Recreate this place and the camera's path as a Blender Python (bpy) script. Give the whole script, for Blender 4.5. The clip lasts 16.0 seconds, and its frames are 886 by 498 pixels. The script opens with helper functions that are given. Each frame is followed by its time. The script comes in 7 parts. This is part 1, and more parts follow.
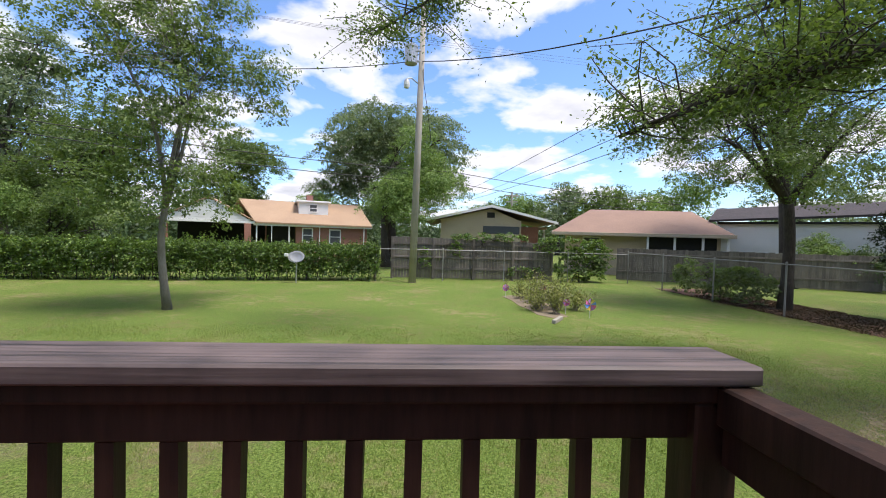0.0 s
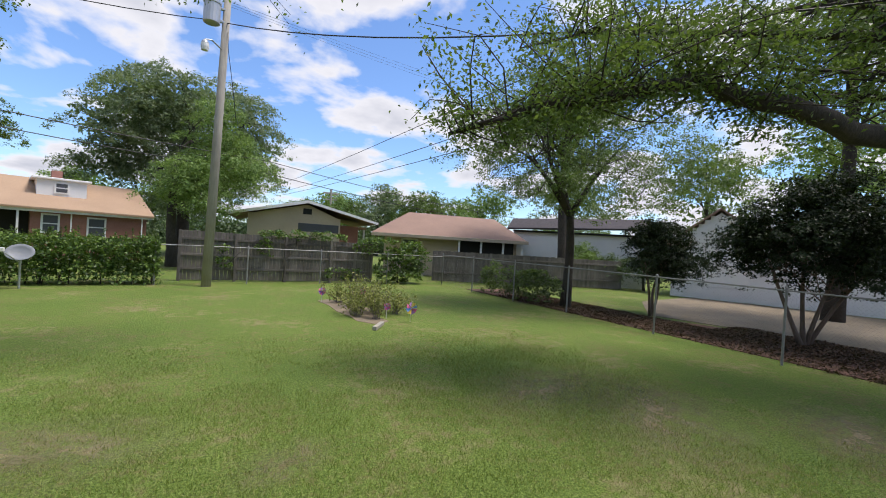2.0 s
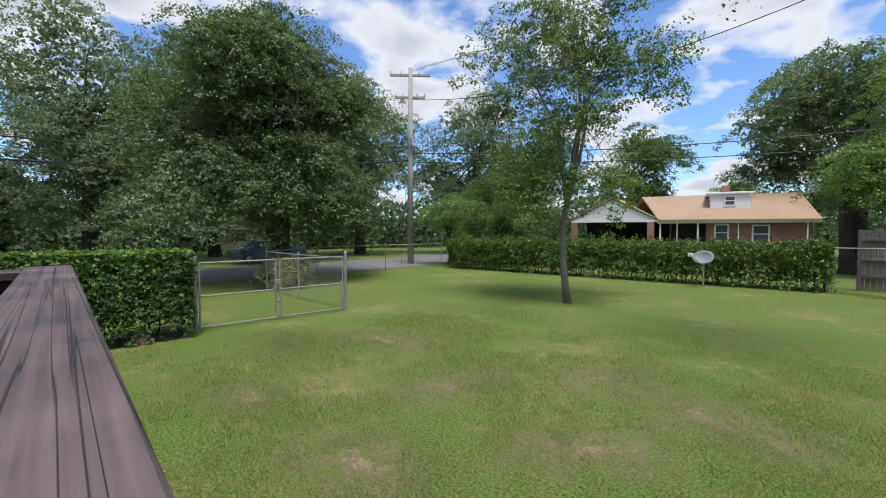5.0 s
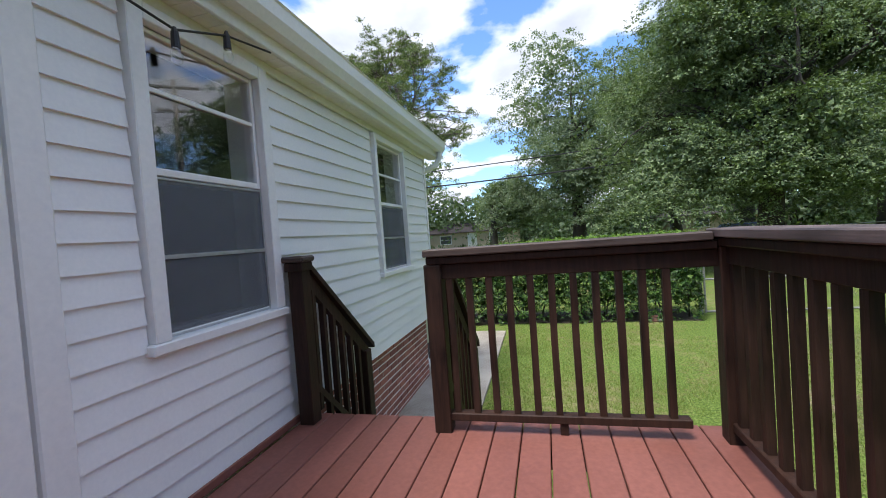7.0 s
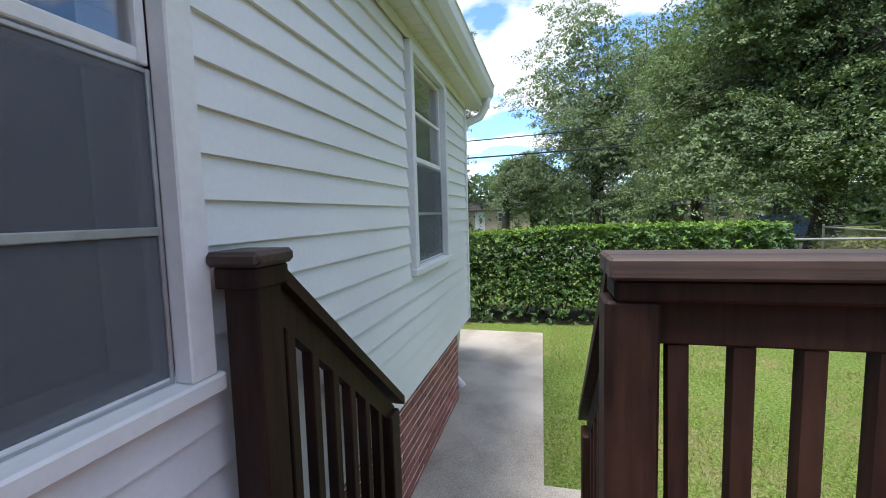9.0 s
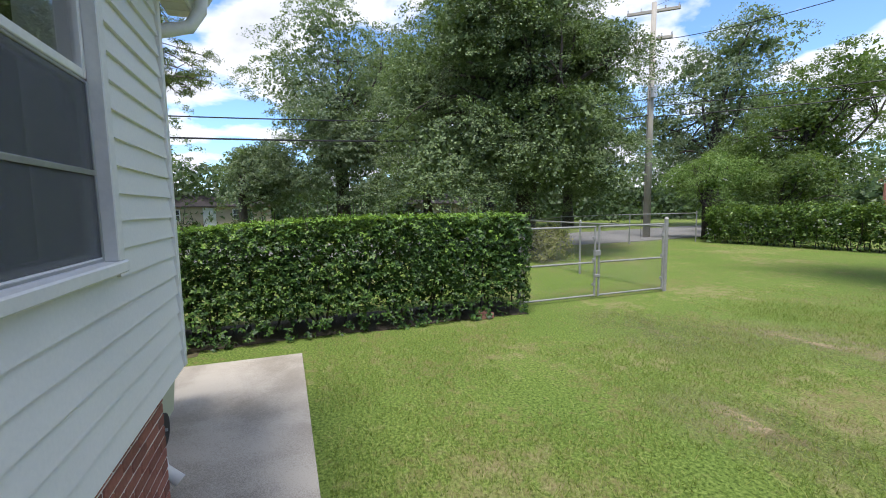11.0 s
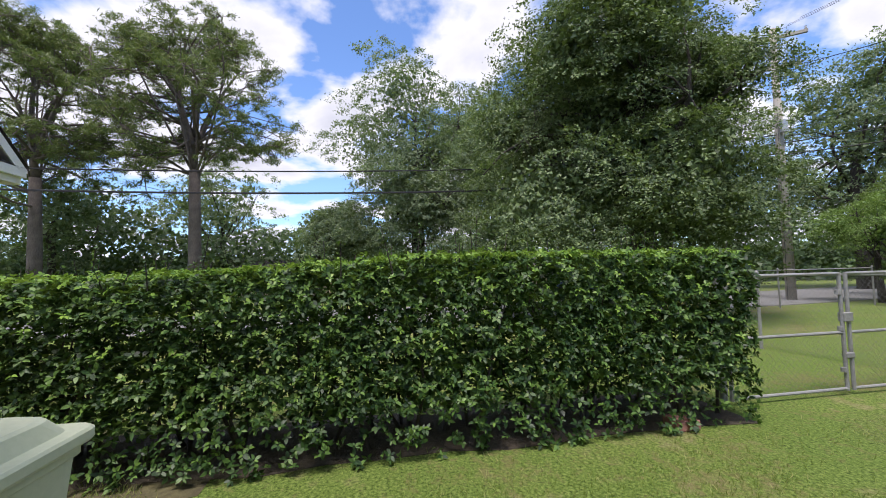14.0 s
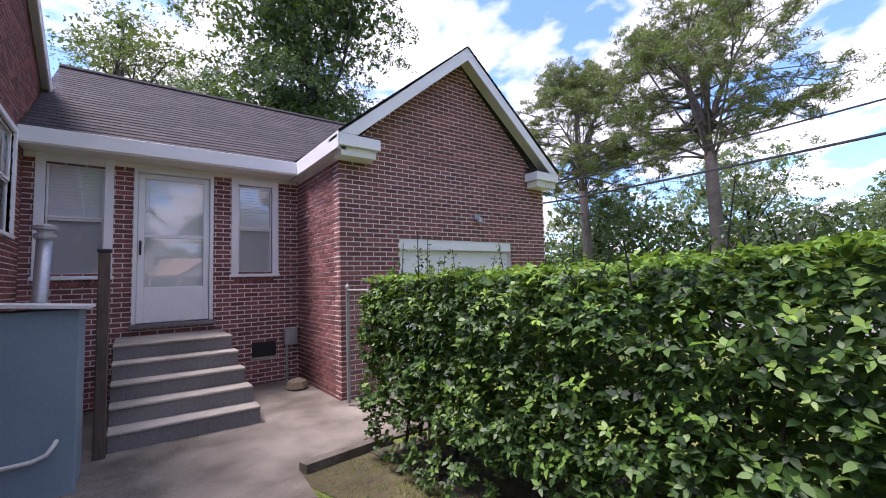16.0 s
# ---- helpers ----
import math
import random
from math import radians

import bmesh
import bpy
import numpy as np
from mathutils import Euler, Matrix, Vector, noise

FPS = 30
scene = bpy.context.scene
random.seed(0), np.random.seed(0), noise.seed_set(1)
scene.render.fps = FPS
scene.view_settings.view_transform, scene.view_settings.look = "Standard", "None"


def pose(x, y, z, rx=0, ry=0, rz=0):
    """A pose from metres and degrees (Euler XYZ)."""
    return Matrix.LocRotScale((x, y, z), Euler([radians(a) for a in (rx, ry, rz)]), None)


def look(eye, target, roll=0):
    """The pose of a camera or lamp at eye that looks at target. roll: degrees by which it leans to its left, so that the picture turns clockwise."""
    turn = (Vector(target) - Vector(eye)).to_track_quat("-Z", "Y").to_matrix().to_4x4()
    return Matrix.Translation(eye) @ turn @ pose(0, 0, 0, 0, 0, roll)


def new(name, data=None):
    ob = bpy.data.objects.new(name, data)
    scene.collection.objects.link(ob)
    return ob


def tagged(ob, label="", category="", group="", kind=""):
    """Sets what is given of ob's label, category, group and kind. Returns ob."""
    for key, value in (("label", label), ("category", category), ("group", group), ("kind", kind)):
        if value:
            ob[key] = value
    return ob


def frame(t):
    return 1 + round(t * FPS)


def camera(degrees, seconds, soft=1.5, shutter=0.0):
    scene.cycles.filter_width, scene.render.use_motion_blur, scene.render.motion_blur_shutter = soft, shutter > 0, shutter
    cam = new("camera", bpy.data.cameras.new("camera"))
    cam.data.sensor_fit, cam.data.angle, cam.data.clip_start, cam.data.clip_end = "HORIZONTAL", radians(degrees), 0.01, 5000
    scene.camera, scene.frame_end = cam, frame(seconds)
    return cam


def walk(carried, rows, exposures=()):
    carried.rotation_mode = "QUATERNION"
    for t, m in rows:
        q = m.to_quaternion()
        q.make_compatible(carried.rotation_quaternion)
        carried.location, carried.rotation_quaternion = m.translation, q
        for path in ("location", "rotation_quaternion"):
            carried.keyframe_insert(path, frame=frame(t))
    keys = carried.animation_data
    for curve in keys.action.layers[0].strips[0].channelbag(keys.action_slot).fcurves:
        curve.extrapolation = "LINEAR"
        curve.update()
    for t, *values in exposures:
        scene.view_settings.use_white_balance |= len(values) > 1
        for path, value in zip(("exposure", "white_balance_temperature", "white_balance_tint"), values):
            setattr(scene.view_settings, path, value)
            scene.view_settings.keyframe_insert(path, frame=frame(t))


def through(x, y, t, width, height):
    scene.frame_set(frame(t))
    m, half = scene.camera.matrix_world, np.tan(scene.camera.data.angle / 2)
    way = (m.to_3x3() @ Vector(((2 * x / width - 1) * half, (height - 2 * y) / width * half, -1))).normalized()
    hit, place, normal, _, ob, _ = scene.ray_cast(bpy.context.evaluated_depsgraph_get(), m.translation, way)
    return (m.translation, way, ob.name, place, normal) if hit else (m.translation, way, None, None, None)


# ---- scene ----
cam = camera(93.1, 16.0, 1.0)
PATH = [
    (0, (0.232, 0.085, 2.018), (0.388, 2.078, 1.962), 1.7),
    (0.5, (0.377, 0.422, 1.982), (0.819, 2.372, 1.938), 1.8),
    (1, (0.392, 0.673, 2.003), (1.128, 2.533, 1.984), 2.5),
    (1.5, (0.408, 0.93, 2.016), (1.309, 2.716, 2.009), 3.3),
    (2, (0.443, 1.02, 2.0), (1.41, 2.771, 1.985), 3.6),
    (2.5, (0.425, 1.079, 2.007), (1.326, 2.864, 1.962), 3.5),
    (3, (0.43, 1.077, 2.037), (0.869, 3.026, 1.937), 2.7),
    (3.5, (0.37, 1.037, 2.037), (0.193, 3.025, 1.909), 1.8),
    (4, (0.297, 1.059, 2.002), (-0.429, 2.918, 1.872), 1.8),
    (4.5, (0.184, 1.008, 1.952), (-0.903, 2.685, 1.857), 0.5),
    (5, (0.258, 0.926, 1.943), (-1.214, 2.278, 1.86), 0.0),
    (5.2, (0.274, 0.89, 1.947), (-1.366, 2.033, 1.87), 0.2),
    (7.3, (-0.313, 0.066, 1.836), (-2.197, -0.601, 1.76), -1.1),
    (7.5, (-0.439, 0.065, 1.86), (-2.292, -0.682, 1.764), 0.9),
    (8, (-0.756, -0.166, 1.838), (-2.596, -0.946, 1.741), -1.4),
    (8.5, (-1.085, -0.407, 1.852), (-2.984, -1.023, 1.729), -2.2),
    (9, (-1.456, -0.613, 1.859), (-3.388, -1.105, 1.694), -1.6),
    (9.5, (-1.799, -0.756, 1.871), (-3.778, -0.948, 1.653), -1.0),
    (10, (-2.135, -0.821, 1.846), (-4.115, -0.681, 1.604), -0.7),
    (10.2, (-2.262, -0.814, 1.844), (-4.225, -0.536, 1.585), -1.0),
    (12.3, (-3.478, -0.666, 1.439), (-5.197, 0.355, 1.413), 1.3),
    (12.5, (-3.629, -0.657, 1.42), (-5.321, 0.409, 1.422), 2.3),
    (13, (-4.075, -0.61, 1.392), (-5.617, 0.663, 1.434), 2.0),
    (13.5, (-4.615, -0.703, 1.418), (-6.396, 0.203, 1.506), -1.6),
    (14, (-5.12, -0.781, 1.435), (-7.082, -0.414, 1.556), -1.5),
    (14.3, (-5.449, -0.887, 1.415), (-7.444, -0.92, 1.563), -0.5),
    (14.5, (-5.634, -0.856, 1.45), (-7.604, -1.174, 1.587), -0.2),
    (15, (-6.063, -0.97, 1.467), (-7.859, -1.84, 1.608), 0.5),
    (15.5, (-6.473, -1.121, 1.453), (-7.918, -2.497, 1.596), -1.6),
    (16, (-6.765, -1.353, 1.434), (-7.952, -2.955, 1.585), -1.8),
]
walk(cam, [(t, look(eye, target, roll)) for t, eye, target, roll in PATH],
     [(0, 1.0, 6600, 15), (1, 0.95, 6600, 15), (2, 0.72, 6550, 15), (5.2, 0.65, 6350, 12), (7.3, 1.26, 6250, 12), (8, 1.4, 6250, 12), (10.2, 1.32, 6300, 13), (12.3, 0.76, 6400, 14), (14, 0.95, 6450, 19), (15, 1.33, 6250, 25), (16, 1.5, 6200, 30)])

# ---- sky, sun, exposure ----
SUN = Vector((0.33, -0.17, 0.92)).normalized()


def make_world():
    w = bpy.data.worlds.new("sky")
    w.use_nodes = True
    scene.world = w
    nt = w.node_tree
    nt.nodes.clear()
    N, L = nt.nodes.new, nt.links.new
    out, bg = N("ShaderNodeOutputWorld"), N("ShaderNodeBackground")
    sky = N("ShaderNodeTexSky")
    sky.sky_type, sky.sun_disc = "NISHITA", False
    sky.sun_elevation, sky.sun_rotation = math.asin(SUN.z), math.atan2(SUN.x, SUN.y)
    sky.air_density, sky.dust_density, sky.ozone_density = 1.0, 0.6, 2.2
    dim = N("ShaderNodeVectorMath")
    dim.operation = "SCALE"
    dim.inputs[3].default_value = 0.115
    L(sky.outputs[0], dim.inputs[0])
    co, sep = N("ShaderNodeTexCoord"), N("ShaderNodeSeparateXYZ")
    L(co.outputs["Generated"], sep.inputs[0])
    up = N("ShaderNodeMath")
    up.operation, up.use_clamp = "ADD", False
    up.inputs[1].default_value = 0.22
    L(sep.outputs[2], up.inputs[0])
    flat = N("ShaderNodeCombineXYZ")
    for i in range(2):
        d = N("ShaderNodeMath")
        d.operation = "DIVIDE"
        L(sep.outputs[i], d.inputs[0])
        L(up.outputs[0], d.inputs[1])
        L(d.outputs[0], flat.inputs[i])
    big = N("ShaderNodeTexNoise")
    big.inputs["Scale"].default_value, big.inputs["Detail"].default_value = 2.3, 12.0
    big.inputs["Roughness"].default_value, big.inputs["Distortion"].default_value = 0.5, 0.15
    shift = N("ShaderNodeVectorMath")
    shift.operation = "ADD"
    shift.inputs[1].default_value = CLOUD_SHIFT
    L(flat.outputs[0], shift.inputs[0])
    L(shift.outputs[0], big.inputs["Vector"])
    ramp = N("ShaderNodeValToRGB")
    ramp.color_ramp.elements[0].position, ramp.color_ramp.elements[0].color = 0.46, (0, 0, 0, 1)
    ramp.color_ramp.elements[1].position, ramp.color_ramp.elements[1].color = 0.54, (1, 1, 1, 1)
    L(big.outputs[0], ramp.inputs[0])
    shade = N("ShaderNodeValToRGB")
    shade.color_ramp.elements[0].position, shade.color_ramp.elements[0].color = 0.5, (0.57, 0.585, 0.61, 1)
    shade.color_ramp.elements[1].position, shade.color_ramp.elements[1].color = 0.7, (0.36, 0.385, 0.435, 1)
    L(big.outputs[0], shade.inputs[0])
    mix = N("ShaderNodeMixRGB")
    L(ramp.outputs[0], mix.inputs[0])
    deep = N("ShaderNodeMixRGB")
    deep.blend_type = "MULTIPLY"
    deep.inputs[0].default_value, deep.inputs[2].default_value = 1.0, (0.8, 0.98, 1.18, 1)
    L(dim.outputs[0], deep.inputs[1])
    L(deep.outputs[0], mix.inputs[1])
    L(shade.outputs[0], mix.inputs[2])
    L(mix.outputs[0], bg.inputs[0])
    bg.inputs[1].default_value = 1.0
    L(bg.outputs[0], out.inputs[0])


CLOUD_SHIFT = (7.3, 2.9, 1.4)
make_world()
sun = new("sun", bpy.data.lights.new("sun", "SUN"))
sun.data.energy, sun.data.angle, sun.data.color = 2.6, radians(20.0), (1.0, 0.95, 0.87)
sun.matrix_world = look(SUN * 60, (0, 0, 0))


# ---- mesh tools ----
class Shape:
    """Collects vertices and faces in world metres."""

    def __init__(self):
        self.v, self.f = [], []

    def add(self, verts, faces):
        n = len(self.v)
        self.v += [tuple(p) for p in verts]
        self.f += [tuple(i + n for i in f) for f in faces]
        return self

    def box(self, x0, x1, y0, y1, z0, z1, c=0.0, m=None):
        """A box with its edges chamfered by c, turned by m."""
        lo, hi = (min(x0, x1), min(y0, y1), min(z0, z1)), (max(x0, x1), max(y0, y1), max(z0, z1))
        if c <= 0:
            vs = [(x, y, z) for x in (lo[0], hi[0]) for y in (lo[1], hi[1]) for z in (lo[2], hi[2])]
            fs = [(0, 1, 3, 2), (4, 6, 7, 5), (0, 4, 5, 1), (2, 3, 7, 6), (0, 2, 6, 4), (1, 5, 7, 3)]
        else:
            vs, idx = [], {}
            for sx in (0, 1):
                for sy in (0, 1):
                    for sz in (0, 1):
                        s = (sx, sy, sz)
                        for a in range(3):
                            p = [(lo[k] + c, hi[k] - c)[s[k]] for k in range(3)]
                            p[a] = (lo[a], hi[a])[s[a]]
                            idx[(s, a)] = len(vs)
                            vs.append(tuple(p))
            fs = []
            for a in range(3):
                b, d = (a + 1) % 3, (a + 2) % 3
                for q in (0, 1):
                    cs = []
                    for (u, w) in ((0, 0), (1, 0), (1, 1), (0, 1)):
                        s = [0, 0, 0]
                        s[a], s[b], s[d] = q, u, w
                        cs.append(idx[(tuple(s), a)])
                    fs.append(tuple(cs if q else cs[::-1]))
                for u in (0, 1):
                    for w in (0, 1):
                        s0, s1 = [0, 0, 0], [0, 0, 0]
                        s0[b], s0[d], s1[b], s1[d], s1[a] = u, w, u, w, 1
                        s0, s1 = tuple(s0), tuple(s1)
                        f = (idx[(s0, b)], idx[(s1, b)], idx[(s1, d)], idx[(s0, d)])
                        fs.append(f if u != w else f[::-1])
            for sx in (0, 1):
                for sy in (0, 1):
                    for sz in (0, 1):
                        s = (sx, sy, sz)
                        f = tuple(idx[(s, a)] for a in range(3))
                        fs.append(f if (sx + sy + sz) % 2 else f[::-1])
        if m is not None:
            vs = [m @ Vector(p) for p in vs]
        return self.add(vs, fs)

    def tube(self, pts, radii, sides=8, caps=True):
        pts = [Vector(p) for p in pts]
        if not hasattr(radii, "__len__"):
            radii = [radii] * len(pts)
        rings, ref = [], None
        for i, p in enumerate(pts):
            d = (pts[min(i + 1, len(pts) - 1)] - pts[max(i - 1, 0)]).normalized()
            if ref is None:
                ref = Vector((0, 0, 1)) if abs(d.z) < 0.9 else Vector((1, 0, 0))
            a = d.cross(ref).normalized()
            b = d.cross(a)
            ref = a.cross(d)
            rings.append([p + radii[i] * (math.cos(k * math.tau / sides) * a + math.sin(k * math.tau / sides) * b) for k in range(sides)])
        vs = [q for r in rings for q in r]
        fs = [(i * sides + k, i * sides + (k + 1) % sides, (i + 1) * sides + (k + 1) % sides, (i + 1) * sides + k) for i in range(len(pts) - 1) for k in range(sides)]
        if caps:
            fs += [tuple(range(sides))[::-1], tuple((len(pts) - 1) * sides + k for k in range(sides))]
        return self.add(vs, fs)

    def lathe(self, profile, centre, sides=16):
        """profile: (radius, height) pairs round the upright through centre."""
        cx, cy, cz = centre
        vs = [(cx + r * math.cos(k * math.tau / sides), cy + r * math.sin(k * math.tau / sides), cz + h) for r, h in profile for k in range(sides)]
        n = len(profile)
        fs = [(i * sides + k, i * sides + (k + 1) % sides, (i + 1) * sides + (k + 1) % sides, (i + 1) * sides + k) for i in range(n - 1) for k in range(sides)]
        fs += [tuple(range(sides))[::-1], tuple((n - 1) * sides + k for k in range(sides))]
        return self.add(vs, fs)

    def prism(self, poly, shift):
        """A flat polygon of 3D points pushed along shift."""
        a = [Vector(p) for p in poly]
        b = [p + Vector(shift) for p in a]
        n = len(a)
        return self.add(a + b, [tuple(range(n))[::-1], tuple(range(n, 2 * n))] + [(k, (k + 1) % n, n + (k + 1) % n, n + k) for k in range(n)])


def origin_of(ob):
    o = Vector()
    while ob is not None:
        o, ob = o + ob.location, ob.parent
    return o


def mesh_of(name, shape, off, smooth=False):
    me = bpy.data.meshes.new(name)
    me.from_pydata([(p[0] - off[0], p[1] - off[1], p[2] - off[2]) for p in shape.v], [], shape.f)
    bm = bmesh.new()
    bm.from_mesh(me)
    bmesh.ops.recalc_face_normals(bm, faces=bm.faces)
    bm.to_mesh(me)
    bm.free()
    if smooth:
        me.polygons.foreach_set("use_smooth", [True] * len(me.polygons))
    return me


def thing(name, loc, label, category, group="", kind=""):
    ob = new(name)
    ob.location = loc
    ob.empty_display_size = 0.1
    return tagged(ob, label, category, group, kind)


def part(name, shape, material, parent=None, label="", smooth=False, kind=""):
    """One mesh object from a Shape under a thing or a part."""
    off = origin_of(parent)
    me = mesh_of(name, shape, off, smooth)
    me.materials.append(material)
    ob = new(name, me)
    ob.parent = parent
    return tagged(ob, label, kind=kind)


def solid(name, shape, material, label, category, group="", kind="", loc=(0, 0, 0), smooth=False):
    """A thing that is one mesh."""
    me = mesh_of(name, shape, loc, smooth)
    me.materials.append(material)
    ob = new(name, me)
    ob.location = loc
    return tagged(ob, label, category, group, kind)


def fast_mesh(name, verts, faces_n, material):
    """A mesh of separate polygons with faces_n corners each, from an array (count, faces_n, 3)."""
    n = verts.shape[0]
    me = bpy.data.meshes.new(name)
    me.vertices.add(n * faces_n)
    me.vertices.foreach_set("co", verts.reshape(-1).astype(np.float32))
    me.loops.add(n * faces_n)
    me.loops.foreach_set("vertex_index", np.arange(n * faces_n, dtype=np.int32))
    me.polygons.add(n)
    me.polygons.foreach_set("loop_start", np.arange(0, n * faces_n, faces_n, dtype=np.int32))
    me.polygons.foreach_set("loop_total", np.full(n, faces_n, dtype=np.int32))
    me.update(calc_edges=True)
    me.validate()
    me.materials.append(material)
    return me


def unit(a):
    return a / np.maximum(np.linalg.norm(a, axis=-1, keepdims=True), 1e-9)


def leaf_array(rng, at, facing, size, wide=0.55, spread=0.7, fold=0.25, oval=False):
    """Leaves bent at the tip: at (n, 3), facing (n, 3) the way that the upper sides look. Rhombic, or pointed ovals."""
    n = len(at)
    nrm = unit(facing + spread * rng.normal(size=(n, 3)))
    a = unit(np.cross(nrm, rng.normal(size=(n, 3))))
    b = np.cross(nrm, a)
    s = size * rng.uniform(0.6, 1.3, (n, 1))
    base, tip = at - a * s * 0.5, at + a * s * 0.5 - nrm * s * fold * 0.5
    up = nrm * s * fold * 0.3
    if oval:
        w = b * s * wide * 0.5
        return np.stack([base, at - a * s * 0.22 - w * 0.9 + up, at + a * s * 0.14 - w * 0.85 + up, tip, at + a * s * 0.14 + w * 0.85 + up, at - a * s * 0.22 + w * 0.9 + up], axis=1)
    return np.stack([base, at - b * s * wide * 0.5 + up, tip, at + b * s * wide * 0.5 + up], axis=1)


def rosette_array(rng, site, facing, size, wide=0.55, spread=0.45, count=5):
    """Whorls of pointed oval leaves round shoot tips."""
    n = len(site)
    nrm = unit(facing + spread * rng.normal(size=(n, 3)))
    e1 = unit(np.cross(nrm, rng.normal(size=(n, 3))))
    e2 = np.cross(nrm, e1)
    out = []
    turn = rng.uniform(0, math.tau, (n, 1))
    for k in range(count):
        th = turn + k * math.tau / count + rng.normal(size=(n, 1)) * 0.25
        rise = rng.uniform(-0.25, 0.7, (n, 1))
        a = unit(e1 * np.cos(th) + e2 * np.sin(th) + nrm * rise)
        b = unit(np.cross(nrm, a))
        up = np.cross(a, b)
        s = size * rng.uniform(0.65, 1.3, (n, 1))
        w = b * s * wide * 0.5
        lift = up * s * 0.09
        base = site + a * s * 0.08
        mid1, mid2, tip = base + a * s * 0.3, base + a * s * 0.64, base + a * s - up * s * 0.14
        out.append(np.stack([base, mid1 - w * 0.9 + lift, mid2 - w * 0.8 + lift, tip, mid2 + w * 0.8 + lift, mid1 + w * 0.9 + lift], axis=1))
    return np.concatenate(out)


def leaf_part(name, arr, material, parent, label=""):
    off = np.array(origin_of(parent))
    me = fast_mesh(name, arr - off, arr.shape[1], material)
    ob = new(name, me)
    ob.parent = parent
    return tagged(ob, label)


# ---- materials ----
def node_material(name):
    m = bpy.data.materials.new(name)
    m.use_nodes = True
    nt = m.node_tree
    return m, nt, nt.nodes["Principled BSDF"], nt.nodes["Material Output"]


def ramp_of(nt, source, stops):
    r = nt.nodes.new("ShaderNodeValToRGB")
    els = r.color_ramp.elements
    while len(els) < len(stops):
        els.new(0.5)
    for e, (p, c) in zip(els, stops):
        e.position, e.color = p, (*c, 1)
    nt.links.new(source, r.inputs[0])
    return r.outputs[0]


def noise_of(nt, scale, detail=5.0, rough=0.55, stretch=(1, 1, 1), distort=0.0):
    co, mp, n = nt.nodes.new("ShaderNodeTexCoord"), nt.nodes.new("ShaderNodeMapping"), nt.nodes.new("ShaderNodeTexNoise")
    mp.inputs["Scale"].default_value = stretch
    nt.links.new(co.outputs["Object"], mp.inputs[0])
    nt.links.new(mp.outputs[0], n.inputs["Vector"])
    n.inputs["Scale"].default_value, n.inputs["Detail"].default_value = scale, detail
    n.inputs["Roughness"].default_value, n.inputs["Distortion"].default_value = rough, distort
    return n.outputs[0]


def mixed(nt, fac, a, b, mode="MIX"):
    m = nt.nodes.new("ShaderNodeMixRGB")
    m.blend_type = mode
    for sock, val in zip(m.inputs, (fac, a, b)):
        if hasattr(val, "is_linked"):
            nt.links.new(val, sock)
        elif hasattr(val, "__len__"):
            sock.default_value = (*val, 1)
        else:
            sock.default_value = val
    return m.outputs[0]


def bumped(nt, bsdf, height, strength, dist=0.01):
    b = nt.nodes.new("ShaderNodeBump")
    b.inputs["Strength"].default_value, b.inputs["Distance"].default_value = strength, dist
    nt.links.new(height, b.inputs["Height"])
    nt.links.new(b.outputs[0], bsdf.inputs["Normal"])


def surface(name, dark, light, rough=0.7, grain=30.0, blotch=2.0, bump=0.3, metal=0.0, stretch=(1, 1, 1), random_tint=0.0, dist=0.004, island=False, spec=0.5, cracks=None, span=(0.32, 0.68)):
    """A general worn surface: fine grain over large blotches."""
    m, nt, bsdf, out = node_material(name)
    fine = noise_of(nt, grain, 6, 0.6, stretch)
    wide = noise_of(nt, blotch, 4, 0.55)
    both = mixed(nt, 0.5, fine, wide)
    col = ramp_of(nt, both, [(span[0], dark), (span[1], light)])
    if random_tint:
        if island:
            src = nt.nodes.new("ShaderNodeNewGeometry").outputs["Random Per Island"]
        else:
            src = nt.nodes.new("ShaderNodeObjectInfo").outputs["Random"]
        tint = ramp_of(nt, src, [(0.0, (1 - random_tint,) * 3), (1.0, (1 + random_tint,) * 3)])
        col = mixed(nt, 1.0, col, tint, "MULTIPLY")
    nt.links.new(col, bsdf.inputs["Base Color"])
    rr = ramp_of(nt, wide, [(0.3, (max(rough - 0.1, 0.02),) * 3), (0.7, (min(rough + 0.1, 1),) * 3)])
    nt.links.new(rr, bsdf.inputs["Roughness"])
    bsdf.inputs["Metallic"].default_value = metal
    bsdf.inputs["Specular IOR Level"].default_value = spec
    if cracks:
        line = noise_of(nt, 6, 2, 0.5, cracks, 0.6)
        gap = ramp_of(nt, line, [(0.0, (1, 1, 1)), (0.485, (1, 1, 1)), (0.5, (0.12, 0.12, 0.12)), (0.515, (1, 1, 1))])
        col = mixed(nt, 1.0, col, gap, "MULTIPLY")
        nt.links.new(col, bsdf.inputs["Base Color"])
        fine = mixed(nt, 0.5, fine, gap)
    bumped(nt, bsdf, fine, bump, dist)
    return m


